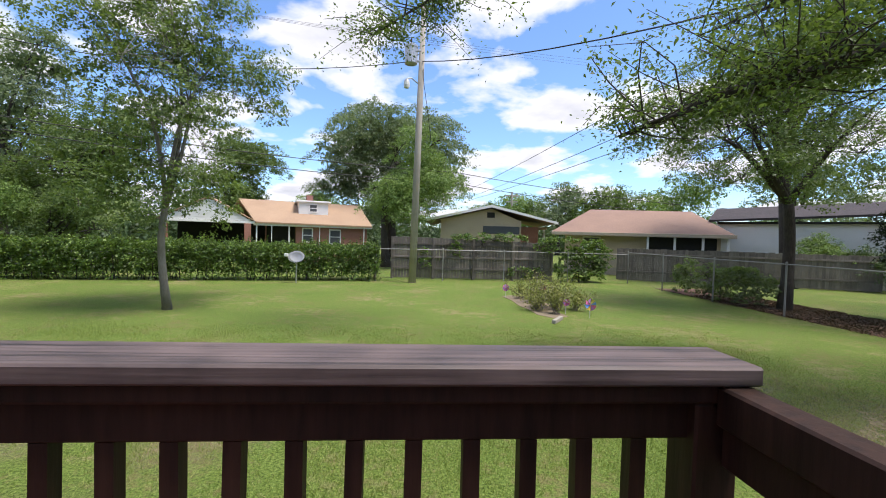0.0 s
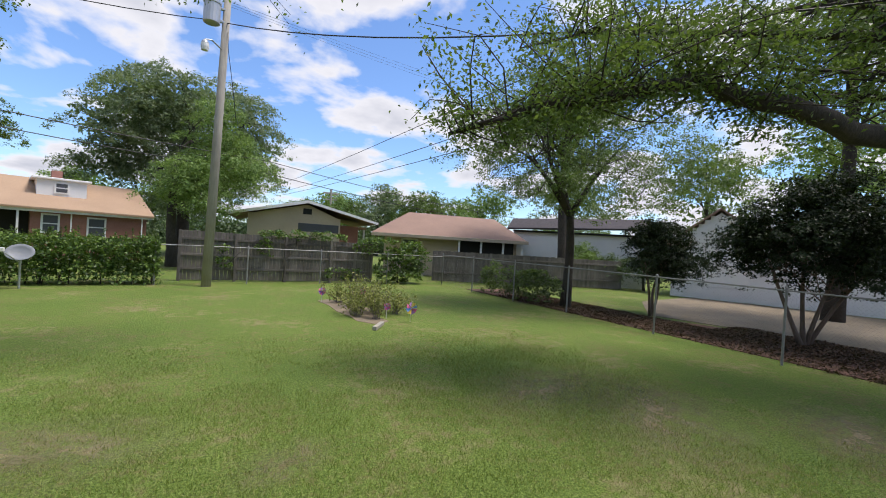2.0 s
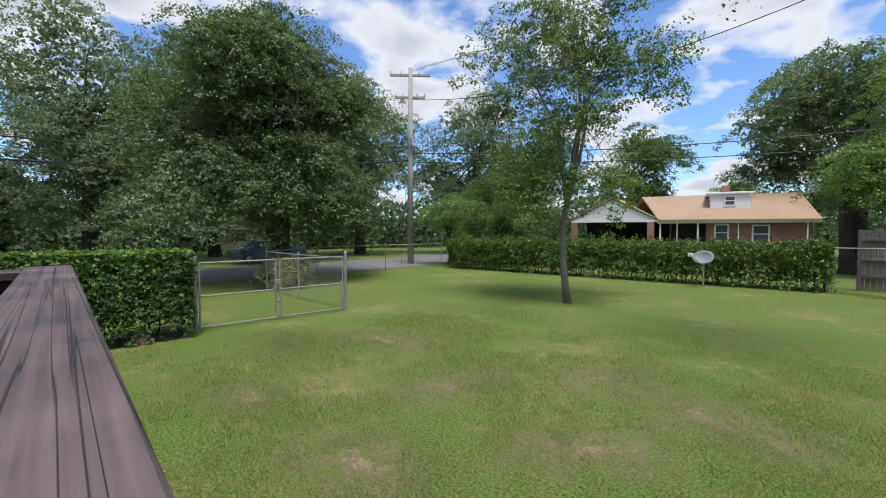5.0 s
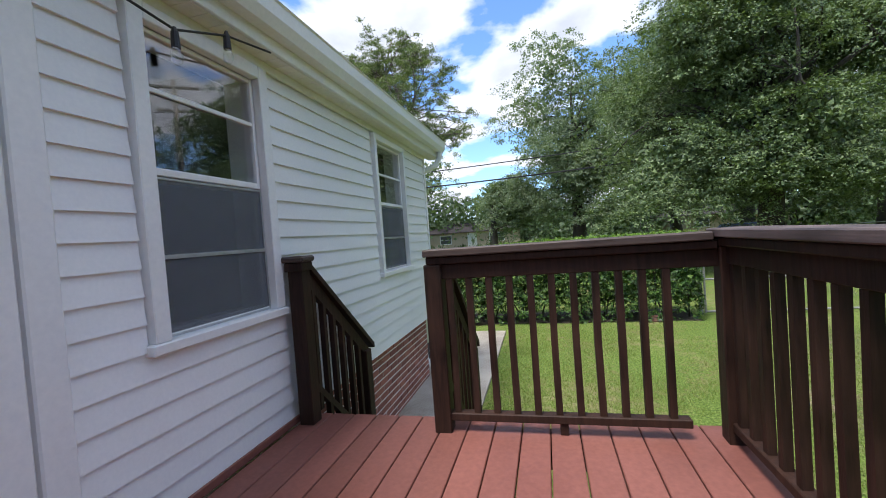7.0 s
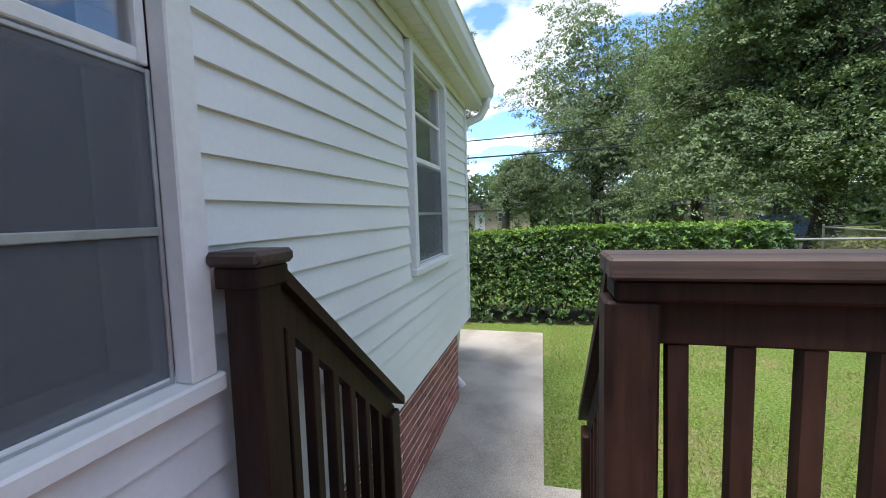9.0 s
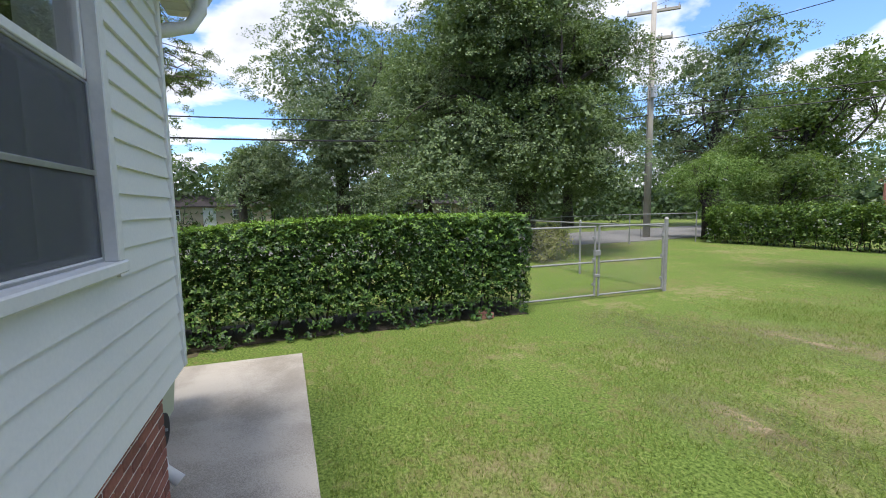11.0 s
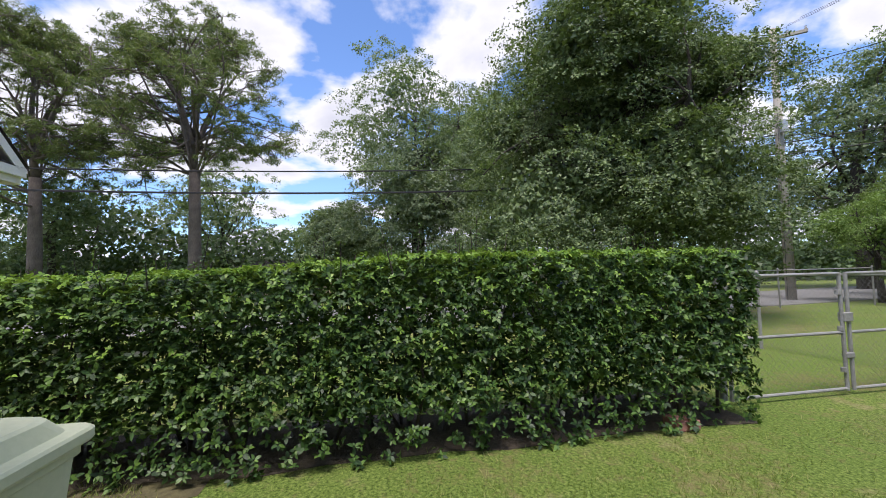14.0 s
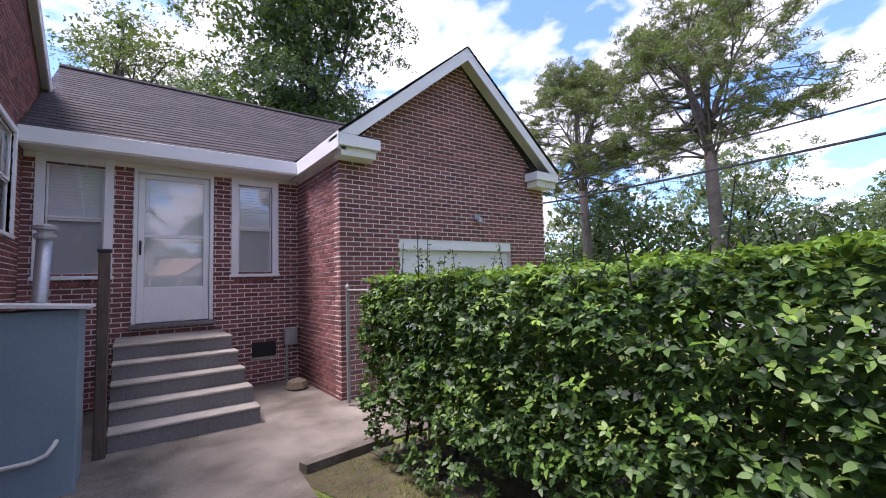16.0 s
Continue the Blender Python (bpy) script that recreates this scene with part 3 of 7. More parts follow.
def brick_wall(name, o, u, n, u0, u1, z0, z1, holes=(), edges=None, parts_in=None, label="", thick=0.2, back_top=None, headers=(), brick=None):
    """Running bond on the plane through o, along u, looking along n. edges(z) narrows the span for a gable. parts_in: the (u, z) stretch whose bricks are single pieces."""
    o, u, n = Vector(o), Vector(u), Vector(n)
    edges = edges or (lambda z: (u0, u1))
    back = Shape()
    us = sorted({u0, u1, *[h[0] for h in holes], *[h[1] for h in holes]})
    zs = sorted({z0, z1, *[h[2] for h in holes], *[h[3] for h in holes]})
    for a, b in zip(us, us[1:]):
        for lo, hi in zip(zs, zs[1:]):
            if any(h[0] <= (a + b) / 2 <= h[1] and h[2] <= (lo + hi) / 2 <= h[3] for h in holes):
                continue
            q = [o + u * a + Vector((0, 0, lo)), o + u * b + Vector((0, 0, lo)), o + u * b + Vector((0, 0, hi)), o + u * a + Vector((0, 0, hi))]
            back.prism([p - n * 0.004 for p in q], -n * (thick - 0.004))
    if back_top:
        back.prism([o + u * a + Vector((0, 0, z)) - n * 0.004 for a, z in back_top], -n * (thick - 0.004))
    wall = tagged(part(name, back, M_MORTAR), label, "brick wall", kind="structure")
    turn = Matrix((u, n, Vector((0, 0, 1)))).transposed()
    lb, hb = BRICK_L - JOINT, COURSE - JOINT
    one = Shape().box(0, lb, -0.03, 0.002, 0, hb, 0.003, m=turn.to_4x4())
    me = mesh_of("brick", one, (0, 0, 0))
    me.materials.append(brick or M_BRICK)
    run, count = Shape(), 0
    rows = int((max([z1] + ([max(z for _, z in back_top)] if back_top else [])) - z0) / COURSE)
    rng = random.Random(len(name))
    for r in range(rows):
        z = z0 + r * COURSE + JOINT / 2
        lo, hi = edges(z + hb / 2)
        if hi - lo < 0.1:
            continue
        for a, b in free_spans(lo, hi, z + hb / 2, holes):
            x = u0 + math.floor((a - u0) / BRICK_L) * BRICK_L - (r % 2) * BRICK_L / 2
            while x < b - 0.02:
                p, q = max(x, a), min(x + lb, b)
                if q - p > 0.02:
                    place = o + u * p + Vector((0, 0, z)) + n * rng.uniform(-0.002, 0.002)
                    whole = q - p > lb - 0.001
                    if whole and count < 300 and parts_in and parts_in[0] <= p <= parts_in[1] and parts_in[2] <= z <= parts_in[3]:
                        ob = new("brick", me)
                        ob.parent, ob.location = wall, place
                        count += 1
                    else:
                        m = Matrix.Translation(place) @ turn.to_4x4()
                        run.box(0, q - p, -0.03, 0.002, 0, hb, 0, m=m)
                x += BRICK_L
    for a, b, lo, hi in headers:
        w = 0.066
        k = int((b - a) / w)
        for i in range(k):
            m = Matrix.Translation(o + u * (a + i * w) + Vector((0, 0, lo)) + n * 0.012) @ turn.to_4x4()
            run.box(0.004, w - 0.006, -0.04, 0.002, 0, hi - lo, 0, m=m)
    ob = part("brickwork", run, brick or M_BRICK_FAR, wall, kind="stuff")
    return wall


def sash_window(name, o, u, n, u0, u1, z0, z1, meet, label, trim=0.07, sill=0.045, lower="screen", bars=(), blind=False, trim_bottom=True):
    """A double-hung window set into a wall's opening, with casing, sill, two sashes and panes."""
    o, u, n = Vector(o), Vector(u), Vector(n)
    t4 = Matrix.Translation(o) @ Matrix((u, n, Vector((0, 0, 1)))).transposed().to_4x4()
    win = thing(name, o + u * ((u0 + u1) / 2) + Vector((0, 0, z0)), label, "window", kind="structure")
    frame_ = Shape()
    frame_.box(u0 - trim, u0, -0.05, 0.03, z0 - 0.02, z1 + trim, 0.004, t4).box(u1, u1 + trim, -0.05, 0.03, z0 - 0.02, z1 + trim, 0.004, t4)
    frame_.box(u0, u1, -0.05, 0.029, z1, z1 + trim, 0.004, t4)
    part("window_frame", frame_, M_TRIM, win)
    part("window_sill", Shape().box(u0 - trim - 0.02, u1 + trim + 0.02, -0.05, 0.038, z0 - 0.02 - sill, z0 - 0.02, 0.006, t4), M_TRIM, win)
    for nm, lo, hi, y in (("lower_sash", z0 - 0.02, meet, -0.03), ("upper_sash", meet, z1, -0.015)):
        s = Shape()
        w = 0.024
        e = 0.003
        s.box(u0 + e, u0 + w, y - 0.03, y, lo + e, hi - e, 0.003, t4).box(u1 - w, u1 - e, y - 0.03, y, lo + e, hi - e, 0.003, t4)
        s.box(u0 + w, u1 - w, y - 0.03, y - 0.001, lo + e, lo + w + 0.01, 0.003, t4).box(u0 + w, u1 - w, y - 0.03, y - 0.001, hi - w, hi - e, 0.003, t4)
        sash = part(nm, s, M_TRIM, win)
        pane = part("pane", Shape().box(u0 + w, u1 - w, y - 0.02, y - 0.016, lo + w, hi - w, 0, t4), M_GLASS, sash)
        pane.visible_shadow = False
        if nm == "lower_sash" and lower == "screen":
            net = part("insect_screen", Shape().box(u0 + 0.012, u1 - 0.012, y + 0.012, y + 0.013, lo + 0.012, hi - 0.012, 0, t4), M_SCREEN_THIN, sash, "fine dark insect screen")
            net.visible_shadow = False
            rim = Shape().box(u0 + 0.004, u0 + 0.014, y + 0.008, y + 0.018, lo + 0.004, hi - 0.004, 0.002, t4).box(u1 - 0.014, u1 - 0.004, y + 0.008, y + 0.018, lo + 0.004, hi - 0.004, 0.002, t4)
            rim.box(u0 + 0.014, u1 - 0.014, y + 0.008, y + 0.017, lo + 0.004, lo + 0.014, 0.002, t4).box(u0 + 0.014, u1 - 0.014, y + 0.008, y + 0.017, hi - 0.014, hi - 0.004, 0.002, t4)
            part("screen_frame", rim, M_GALV, sash)
            part("screen_bar", Shape().box(u0 + 0.014, u1 - 0.014, y + 0.014, y + 0.02, (lo + hi) / 2 - 0.009, (lo + hi) / 2 + 0.009, 0.002, t4), M_GALV, sash)
        elif nm == "lower_sash" and lower == "dim":
            part("insect_screen", Shape().box(u0 + w * 0.6, u1 - w * 0.6, y - 0.012, y - 0.011, lo + w * 0.6, hi - w * 0.6, 0, t4), M_SCREEN_PALE, sash, "fine grey insect screen")
        for zb in bars:
            if lo < zb < hi:
                part("glazing_bar", Shape().box(u0 + w, u1 - w, y - 0.016, y - 0.002, zb - 0.01, zb + 0.01, 0.002, t4), M_TRIM, sash)
    # Near-black box paints the darkness of the unlit room.
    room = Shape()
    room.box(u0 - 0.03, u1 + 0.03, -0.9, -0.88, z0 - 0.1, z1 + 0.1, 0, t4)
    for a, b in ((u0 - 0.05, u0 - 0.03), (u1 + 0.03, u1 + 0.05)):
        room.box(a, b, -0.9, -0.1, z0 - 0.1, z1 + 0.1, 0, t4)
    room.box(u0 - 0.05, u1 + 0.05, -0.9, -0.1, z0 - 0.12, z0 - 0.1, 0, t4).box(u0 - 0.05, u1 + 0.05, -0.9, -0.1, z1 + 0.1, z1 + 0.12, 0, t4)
    part("unlit_room", room, M_DARK, win, "near-black box for the unlit room behind the glass")
    if blind:
        b = Shape()
        k = int((z1 - z0) / 0.045)
        tilt = Matrix.Rotation(radians(-72), 4, "X")
        for i in range(k):
            z = z0 + (i + 0.5) * (z1 - z0) / k
            b.box(u0 + 0.02, u1 - 0.02, -0.024, 0.024, -0.0012, 0.0012, 0, t4 @ Matrix.Translation((0, -0.076, z)) @ tilt)
        part("blind_slats", b, M_BLIND, win, "white half-closed slatted blind")
    return win


def thin_screen(name, cover):
    m, nt, bsdf, out = node_material(name)
    bsdf.inputs["Base Color"].default_value = (0.12, 0.13, 0.15, 1)
    tr, mx = nt.nodes.new("ShaderNodeBsdfTransparent"), nt.nodes.new("ShaderNodeMixShader")
    mx.inputs[0].default_value = cover
    nt.links.new(tr.outputs[0], mx.inputs[1])
    nt.links.new(bsdf.outputs[0], mx.inputs[2])
    nt.links.new(mx.outputs[0], out.inputs[0])
    return m


M_SCREEN_THIN = thin_screen("thin_screen", 0.55)
M_SCREEN_PALE = thin_screen("pale_screen", 0.14)

# ---- the house: sided north wall ----
WY, WX, WXW = -1.38, -5.43, -5.64   # north face and corner of the sided wall, and the brick side wall
LAP = 0.1063
SID0, SID1 = 0.845, 2.9
W1 = (-2.165, -1.49, 1.53, 2.77)
W2 = (-4.53, -3.8, 1.57, 2.78)


def siding_wall():
    holes = [W1, W2]
    core = Shape()
    xs, zs = sorted({WX, 6.0, W1[0], W1[1], W2[0], W2[1]}), sorted({SID0, SID1 + 0.1, *W1[2:], *W2[2:]})
    for a, b in zip(xs, xs[1:]):
        for lo, hi in zip(zs, zs[1:]):
            if not any(h[0] <= (a + b) / 2 <= h[1] and h[2] <= (lo + hi) / 2 <= h[3] for h in holes):
                core.box(a, b, WY - 0.2, WY - 0.016, lo, hi)
    wall = tagged(part("wall_north", core, M_SIDING), "white vinyl lap siding on the back wall", "wall", kind="structure")
    k = 0
    z = SID0
    while z < SID1:
        hi = min(z + LAP, SID1)
        for a, b in free_spans(WX + 0.03, 6.0, z + LAP / 2, [(h[0] - 0.08, h[1] + 0.08, h[2] - 0.1, h[3] + 0.09) for h in holes]):
            y0, y1 = WY + 0.004, WY - 0.012
            s = Shape().add([(a, y0, z), (b, y0, z), (b, y0 - 0.002, z + 0.012), (a, y0 - 0.002, z + 0.012), (b, y1, hi + 0.01), (a, y1, hi + 0.01), (a, y1 - 0.004, hi + 0.01), (b, y1 - 0.004, hi + 0.01), (a, y1 - 0.004, z), (b, y1 - 0.004, z)],
                            [(0, 1, 2, 3), (3, 2, 4, 5), (5, 4, 7, 6), (6, 7, 9, 8), (8, 9, 1, 0), (0, 3, 5, 6, 8), (1, 9, 7, 4, 2)])
            part("siding_board", s, M_SIDING, wall)
        z += LAP
    part("corner_board", Shape().box(WX - 0.012, WX + 0.03, WY - 0.06, WY + 0.014, SID0, SID1, 0.004), M_TRIM, wall)
    part("corner_board", Shape().box(-1.12, -1.02, WY - 0.01, WY + 0.03, SID0, SID1, 0.006), M_TRIM, wall)
    part("door_casing", Shape().box(-1.0, -0.9, WY - 0.01, WY + 0.045, SID0, SID1, 0.008), M_TRIM, wall)
    spout = part("downspout", Shape().box(-0.89, -0.81, WY + 0.02, WY + 0.09, SID0, 2.62, 0.012).tube([(-0.85, WY + 0.055, 2.6), (-0.85, WY + 0.07, 2.7), (-0.85, WY + 0.2, 2.85)], 0.04, 10), M_TRIM, wall, "white square downspout")
    part("strap", Shape().box(-0.9, -0.8, WY + 0.01, WY + 0.096, 2.06, 2.1, 0.004), M_TRIM, spout)
    return wall


siding_wall()
NX, NY = (-1, 0, 0), (0, 1, 0)
sash_window("window_1", (0, WY, 0), (1, 0, 0), NY, *W1, 2.17, "white sash window with dark insect screen over the deck", bars=(2.52,))
sash_window("window_2", (0, WY, 0), (1, 0, 0), NY, *W2, 2.18, "white sash window with half-open blind and screen", bars=(2.48,), trim=0.055)
brick_wall("wall_base", (0, WY - 0.12, 0), (1, 0, 0), NY, WX + 0.02, 4.0, -0.08, SID0 - 0.01, label="red brick foundation under the siding", parts_in=(WX, -2.4, 0, 0.9), brick=M_BRICK_BASE_LIT)
brick_wall("wall_west", (WXW, 0, 0), (0, -1, 0), NX, 1.62, 11.7, -0.15, 3.3, holes=[(6.95, 8.0, 2.12, 3.28)],
           label="red brick side wall of the house", parts_in=(6.0, 8.4, 1.6, 3.3), back_top=[(1.62, 3.3), (11.7, 3.3), (6.66, 6.1)],
           edges=lambda z: (1.62, 11.7) if z < 3.3 else (1.62 + (z - 3.3) * 1.8, 11.7 - (z - 3.3) * 1.8))
sash_window("window_3", (WXW, 0, 0), (0, -1, 0), NX, 6.95, 8.0, 2.12, 3.28, 2.7, "white sash window in the brick side wall", lower="dim", trim=0.06)


def main_roof():
    ez, ey, rz, ry = 2.99, -1.24, 6.05, -6.66
    x0, x1 = WX - 0.3, 6.5
    roof = thing("roof", (0, ry, ez), "dark shingled gable roof with white fascia", "roof", kind="structure")
    s = Shape()
    rows = 26
    for side in (1, -1):
        y_out = ey if side > 0 else 2 * ry - ey
        for i in range(rows):
            a, b = i / rows, (i + 1.15) / rows
            pa, pb = (y_out + (ry - y_out) * a, ez + 0.14 + (rz - ez) * a), (y_out + (ry - y_out) * b, ez + 0.14 + (rz - ez) * b - 0.012)
            s.add([(x0, pa[0], pa[1]), (x1, pa[0], pa[1]), (x1, pb[0], pb[1]), (x0, pb[0], pb[1]), (x0, pa[0], pa[1] - 0.015), (x1, pa[0], pa[1] - 0.015)], [(0, 1, 2, 3), (4, 5, 1, 0)])
    part("shingles", s, M_SHINGLE, roof)
    part("underside", Shape().prism([(x0, ey, ez + 0.11), (x0, ry, rz + 0.1), (x0, 2 * ry - ey, ez + 0.11), (x0, 2 * ry - ey, ez + 0.02), (x0, ry, rz), (x0, ey, ez + 0.02)], (x1 - x0, 0, 0)), M_TRIM, roof)
    part("fascia", Shape().box(x0, x1, ey - 0.02, ey, ez - 0.1, ez + 0.12, 0.004), M_TRIM, roof)
    soffit = Shape()
    x = x0
    while x < x1:
        soffit.box(x, min(x + 0.098, x1), WY - 0.01, ey - 0.021, ez - 0.1, ez - 0.085, 0.003)
        x += 0.1
    part("soffit", soffit, M_SOFFIT, roof, "cream slatted soffit")
    part("frieze_board", Shape().box(WX, x1, WY, WY + 0.02, SID1 - 0.06, ez - 0.1, 0.003), M_SOFFIT, roof)
    g = Shape()
    prof = [(ey + 0.001, ez + 0.1), (ey + 0.001, ez - 0.03), (ey + 0.07, ez - 0.03), (ey + 0.1, ez + 0.02), (ey + 0.105, ez + 0.09), (ey + 0.115, ez + 0.1), (ey + 0.1, ez + 0.1), (ey + 0.09, ez + 0.03), (ey + 0.065, ez - 0.02), (ey + 0.01, ez - 0.02), (ey + 0.01, ez + 0.1)]
    g.prism([(x0 + 0.02, y, z) for y, z in prof], (x1 - x0 - 0.02, 0, 0))
    part("gutter", g, M_TRIM, roof, "white metal gutter")
    d = Shape().tube([(x0 + 0.12, ey + 0.05, ez - 0.02), (x0 + 0.12, ey + 0.04, ez - 0.1), (x0 + 0.13, ey - 0.02, ez - 0.2), (WX - 0.07, WY - 0.02, ez - 0.28), (WX - 0.07, WY - 0.16, ez - 0.36), (WX - 0.07, WY - 0.185, ez - 0.5), (WX - 0.07, WY - 0.185, 0.3), (WX - 0.07, WY - 0.17, 0.2), (WX - 0.05, WY - 0.08, 0.12)], 0.036, 12)
    part("downspout", d, M_TRIM, roof, "white round downspout", smooth=True)
    for side in (1, -1):
        y_out = ey if side > 0 else 2 * ry - ey
        part("rake_board", Shape().prism([(x0 - 0.02, y_out, ez - 0.1), (x0 - 0.02, y_out, ez + 0.12), (x0 - 0.02, ry, rz + 0.12), (x0 - 0.02, ry, rz - 0.1)], (0.02, 0, 0)), M_TRIM, roof)
    return roof


main_roof()

# ---- the wing: back door wall and gabled garage ----
DY, GY, GX0, GX1 = -8.49, -6.69, -9.0, -13.18
U_W = (-1, 0, 0)               # along the walls that look north, from east to west
DOOR = (6.755, 7.735, 0.97, 3.13)
SW1, SW2 = (5.86, 6.44, 1.66, 3.1), (8.08, 8.58, 1.66, 3.04)
brick_wall("wall_door", (0, DY, 0), U_W, NY, 5.44, 9.02, -0.12, 3.26, holes=[DOOR, SW1, SW2], label="red brick back wall with door and two windows", parts_in=(6.3, 9.0, 0.3, 2.6),
           headers=[(8.02, 8.64, 1.5, 1.57), (5.8, 6.5, 1.5, 1.57)])
brick_wall("wall_gable_side", (GX0, 0, 0), (0, -1, 0), (1, 0, 0), 6.695, 8.485, -0.12, 3.2, label="red brick side of the garage gable", parts_in=(6.6, 8.5, 0.4, 2.8))
GHALF, GMID = (GX0 - GX1) / 2, (GX0 + GX1) / 2
brick_wall("wall_gable", (0, GY, 0), U_W, NY, -GX0, -GX1, -0.12, 3.2, holes=[(9.92, 12.25, -0.12, 2.09)], label="red brick garage gable with pale mortar", parts_in=(9.0, 11.6, 1.6, 3.2),
           edges=lambda z: (-GX0, -GX1) if z < 3.2 else (-GX0 + (z - 3.2) * 1.06, -GX1 - (z - 3.2) * 1.06),
           back_top=[(-GX0, 3.2), (-GX1, 3.2), (-GMID, 3.2 + GHALF / 1.06)])
brick_wall("wall_gable_west", (GX1, 0, 0), (0, -1, 0), NX, 6.695, 12.5, -0.1, 3.2, label="red brick far side of the garage")
for nm, w in (("window_4", SW1), ("window_5", SW2)):
    sash_window(nm, (0, DY, 0), U_W, NY, *w, (w[2] + w[3]) / 2, "white sash window with a closed slatted blind", lower="dim", blind=True, trim=0.1, sill=0.05)


# ---- trees and hedges ----
def limb_points(a, b, rng, sag=0.12, n=5):
    a, b = np.array(a, float), np.array(b, float)
    d = np.linalg.norm(b - a)
    k = rng.normal(size=3) * d * sag
    out = []
    for i in range(n):
        t = i / (n - 1)
        out.append(tuple(a + (b - a) * t + k * math.sin(math.pi * t) + np.array([0, 0, d * 0.08 * math.sin(math.pi * t)])))
    return out


def crown_leaves(rng, lobes, pads, pad_r, leaves, size, shell=0.5, droop=0.35, thick=0.1, wide=0.6, spread=0.5, core=0.0, tri=False, tufts=16):
    """Foliage in layers: flat sprays over the lobes, each of many tufts, with gaps and shade between. Gives the leaves and the sprays' centres."""
    L = np.array(lobes)
    vol = (L[:, 3] * L[:, 4] * L[:, 5]) ** 0.8
    pick = rng.choice(len(L), size=pads, p=vol / vol.sum())
    d = unit(rng.normal(size=(pads, 3)))
    rad = shell + (1 - shell) * rng.uniform(0, 1, (pads, 1)) ** 0.6
    cen = L[pick, :3] + d * rad * L[pick, 3:]
    out = d * np.array([1, 1, 0.25])
    n = unit(0.55 * out + np.array([0, 0, 0.85]) + 0.22 * rng.normal(size=(pads, 3)))
    e1 = unit(np.cross(n, rng.normal(size=(pads, 3))))
    e2 = np.cross(n, e1)
    R = pad_r * rng.uniform(0.5, 1.4, (pads, 1))
    tn = pads * tufts
    own = np.repeat(np.arange(pads), tufts)
    r, a = np.sqrt(rng.uniform(0, 1, (tn, 1))), rng.uniform(0, math.tau, (tn, 1))
    tuft = cen[own] + R[own] * (r * np.cos(a) * e1[own] + r * np.sin(a) * e2[own]) + n[own] * R[own] * thick * rng.normal(size=(tn, 1))
    tuft[:, 2:] -= droop * R[own] * r ** 2
    w = (R[own, 0] ** 1.5) * rng.uniform(0.3, 1.6, tn)
    k = rng.choice(tn, size=leaves, p=w / w.sum())
    off = rng.normal(size=(leaves, 3)) * np.array([1, 1, 0.55])
    at = tuft[k] + off * np.maximum(R[own[k]] * 0.55 / tufts ** 0.5, size * 0.45)
    face = unit(n[own[k]] + 0.35 * unit(off))
    at[:, 2] = np.maximum(at[:, 2], 0.1)
    arr = [leaf_array(rng, at, face, size, wide, spread)]
    if core:
        m = int(leaves * core)
        q = rng.choice(len(L), size=m, p=vol / vol.sum())
        inner = L[q, :3] + unit(rng.normal(size=(m, 3))) * rng.uniform(0, 0.75, (m, 1)) * L[q, 3:]
        inner[:, 2] = np.maximum(inner[:, 2], 0.2)
        arr.append(leaf_array(rng, inner, rng.normal(size=(m, 3)), size * 1.8, 0.8, 0.5))
    arr = np.concatenate(arr)
    if tri:
        arr = np.stack([arr[:, 0] * 0.5 + arr[:, 1] * 0.5, arr[:, 2], arr[:, 3]], axis=1)
    return arr, cen


def tree(name, base, label, lobes, leaves, leaf_size, leaf_mat, trunk_r, trunk_top, seed, bark=None, clump=0.5, clumps=120, limbs=14, category="tree", lean=(0, 0), shell=0.5, wide=0.6, stems=None, spread=0.5, twig_r=0.012, limb_r=0.4, fork=None, droop=0.35, thick=0.1, core=0.0, tri=False, tufts=16):
    """lobes: (x, y, z, rx, ry, rz) ellipsoids of the crown in world metres, larger ones taking more leaves."""
    rng = np.random.default_rng(seed)
    t = thing(name, base, label, category)
    bark = bark or M_BARK
    tops = stems or [(base[0] + lean[0], base[1] + lean[1], trunk_top)]
    wood, ends = Shape(), []
    for i, top in enumerate(tops):
        foot = fork or (base[0] + (0.08 * i if stems else 0), base[1], base[2] - 0.05)
        pts = limb_points(foot, top, rng, 0.03 if not stems else 0.06, 7)
        if fork:
            r = [trunk_r * 0.72 * (1.0 - 0.8 * k / 6) for k in range(7)]
        else:
            r = [trunk_r * (1.35 if k == 0 else 1.0 - 0.5 * k / 6) for k in range(7)]
        wood.tube(pts, r, 10)
        ends.append((pts, r))
    if fork:
        pts = limb_points((base[0], base[1], base[2] - 0.05), fork, rng, 0.02, 6)
        wood.tube(pts, [trunk_r * (1.4, 1.08, 1.0, 0.95, 0.92, 0.9)[k] for k in range(6)], 12)
    arr, cen = crown_leaves(rng, lobes, clumps, clump, leaves, leaf_size, shell, droop, thick, wide, spread, core, tri, tufts)
    for j in rng.choice(clumps, size=min(limbs, clumps), replace=False):
        pts, r = ends[rng.integers(len(ends))]
        k = int(rng.integers(3, 7))
        lp = limb_points(pts[k], cen[j], rng, 0.12, 6)
        lr = r[k] * limb_r
        wood.tube(lp, [max(lr * (1 - 0.85 * q / 5), twig_r * 0.6) for q in range(6)], 6)
        near = np.argsort(np.linalg.norm(cen - np.array(lp[3]), axis=1))[1:6]
        for q in near:
            wood.tube(limb_points(lp[3], cen[q], rng, 0.1, 4), [max(lr * 0.35, twig_r), max(lr * 0.25, twig_r * 0.8), twig_r * 0.7, twig_r * 0.4], 4, caps=False)
    part("trunk", wood, bark, t, smooth=True)
    leaf_part("crown", arr, leaf_mat, t)
    return t


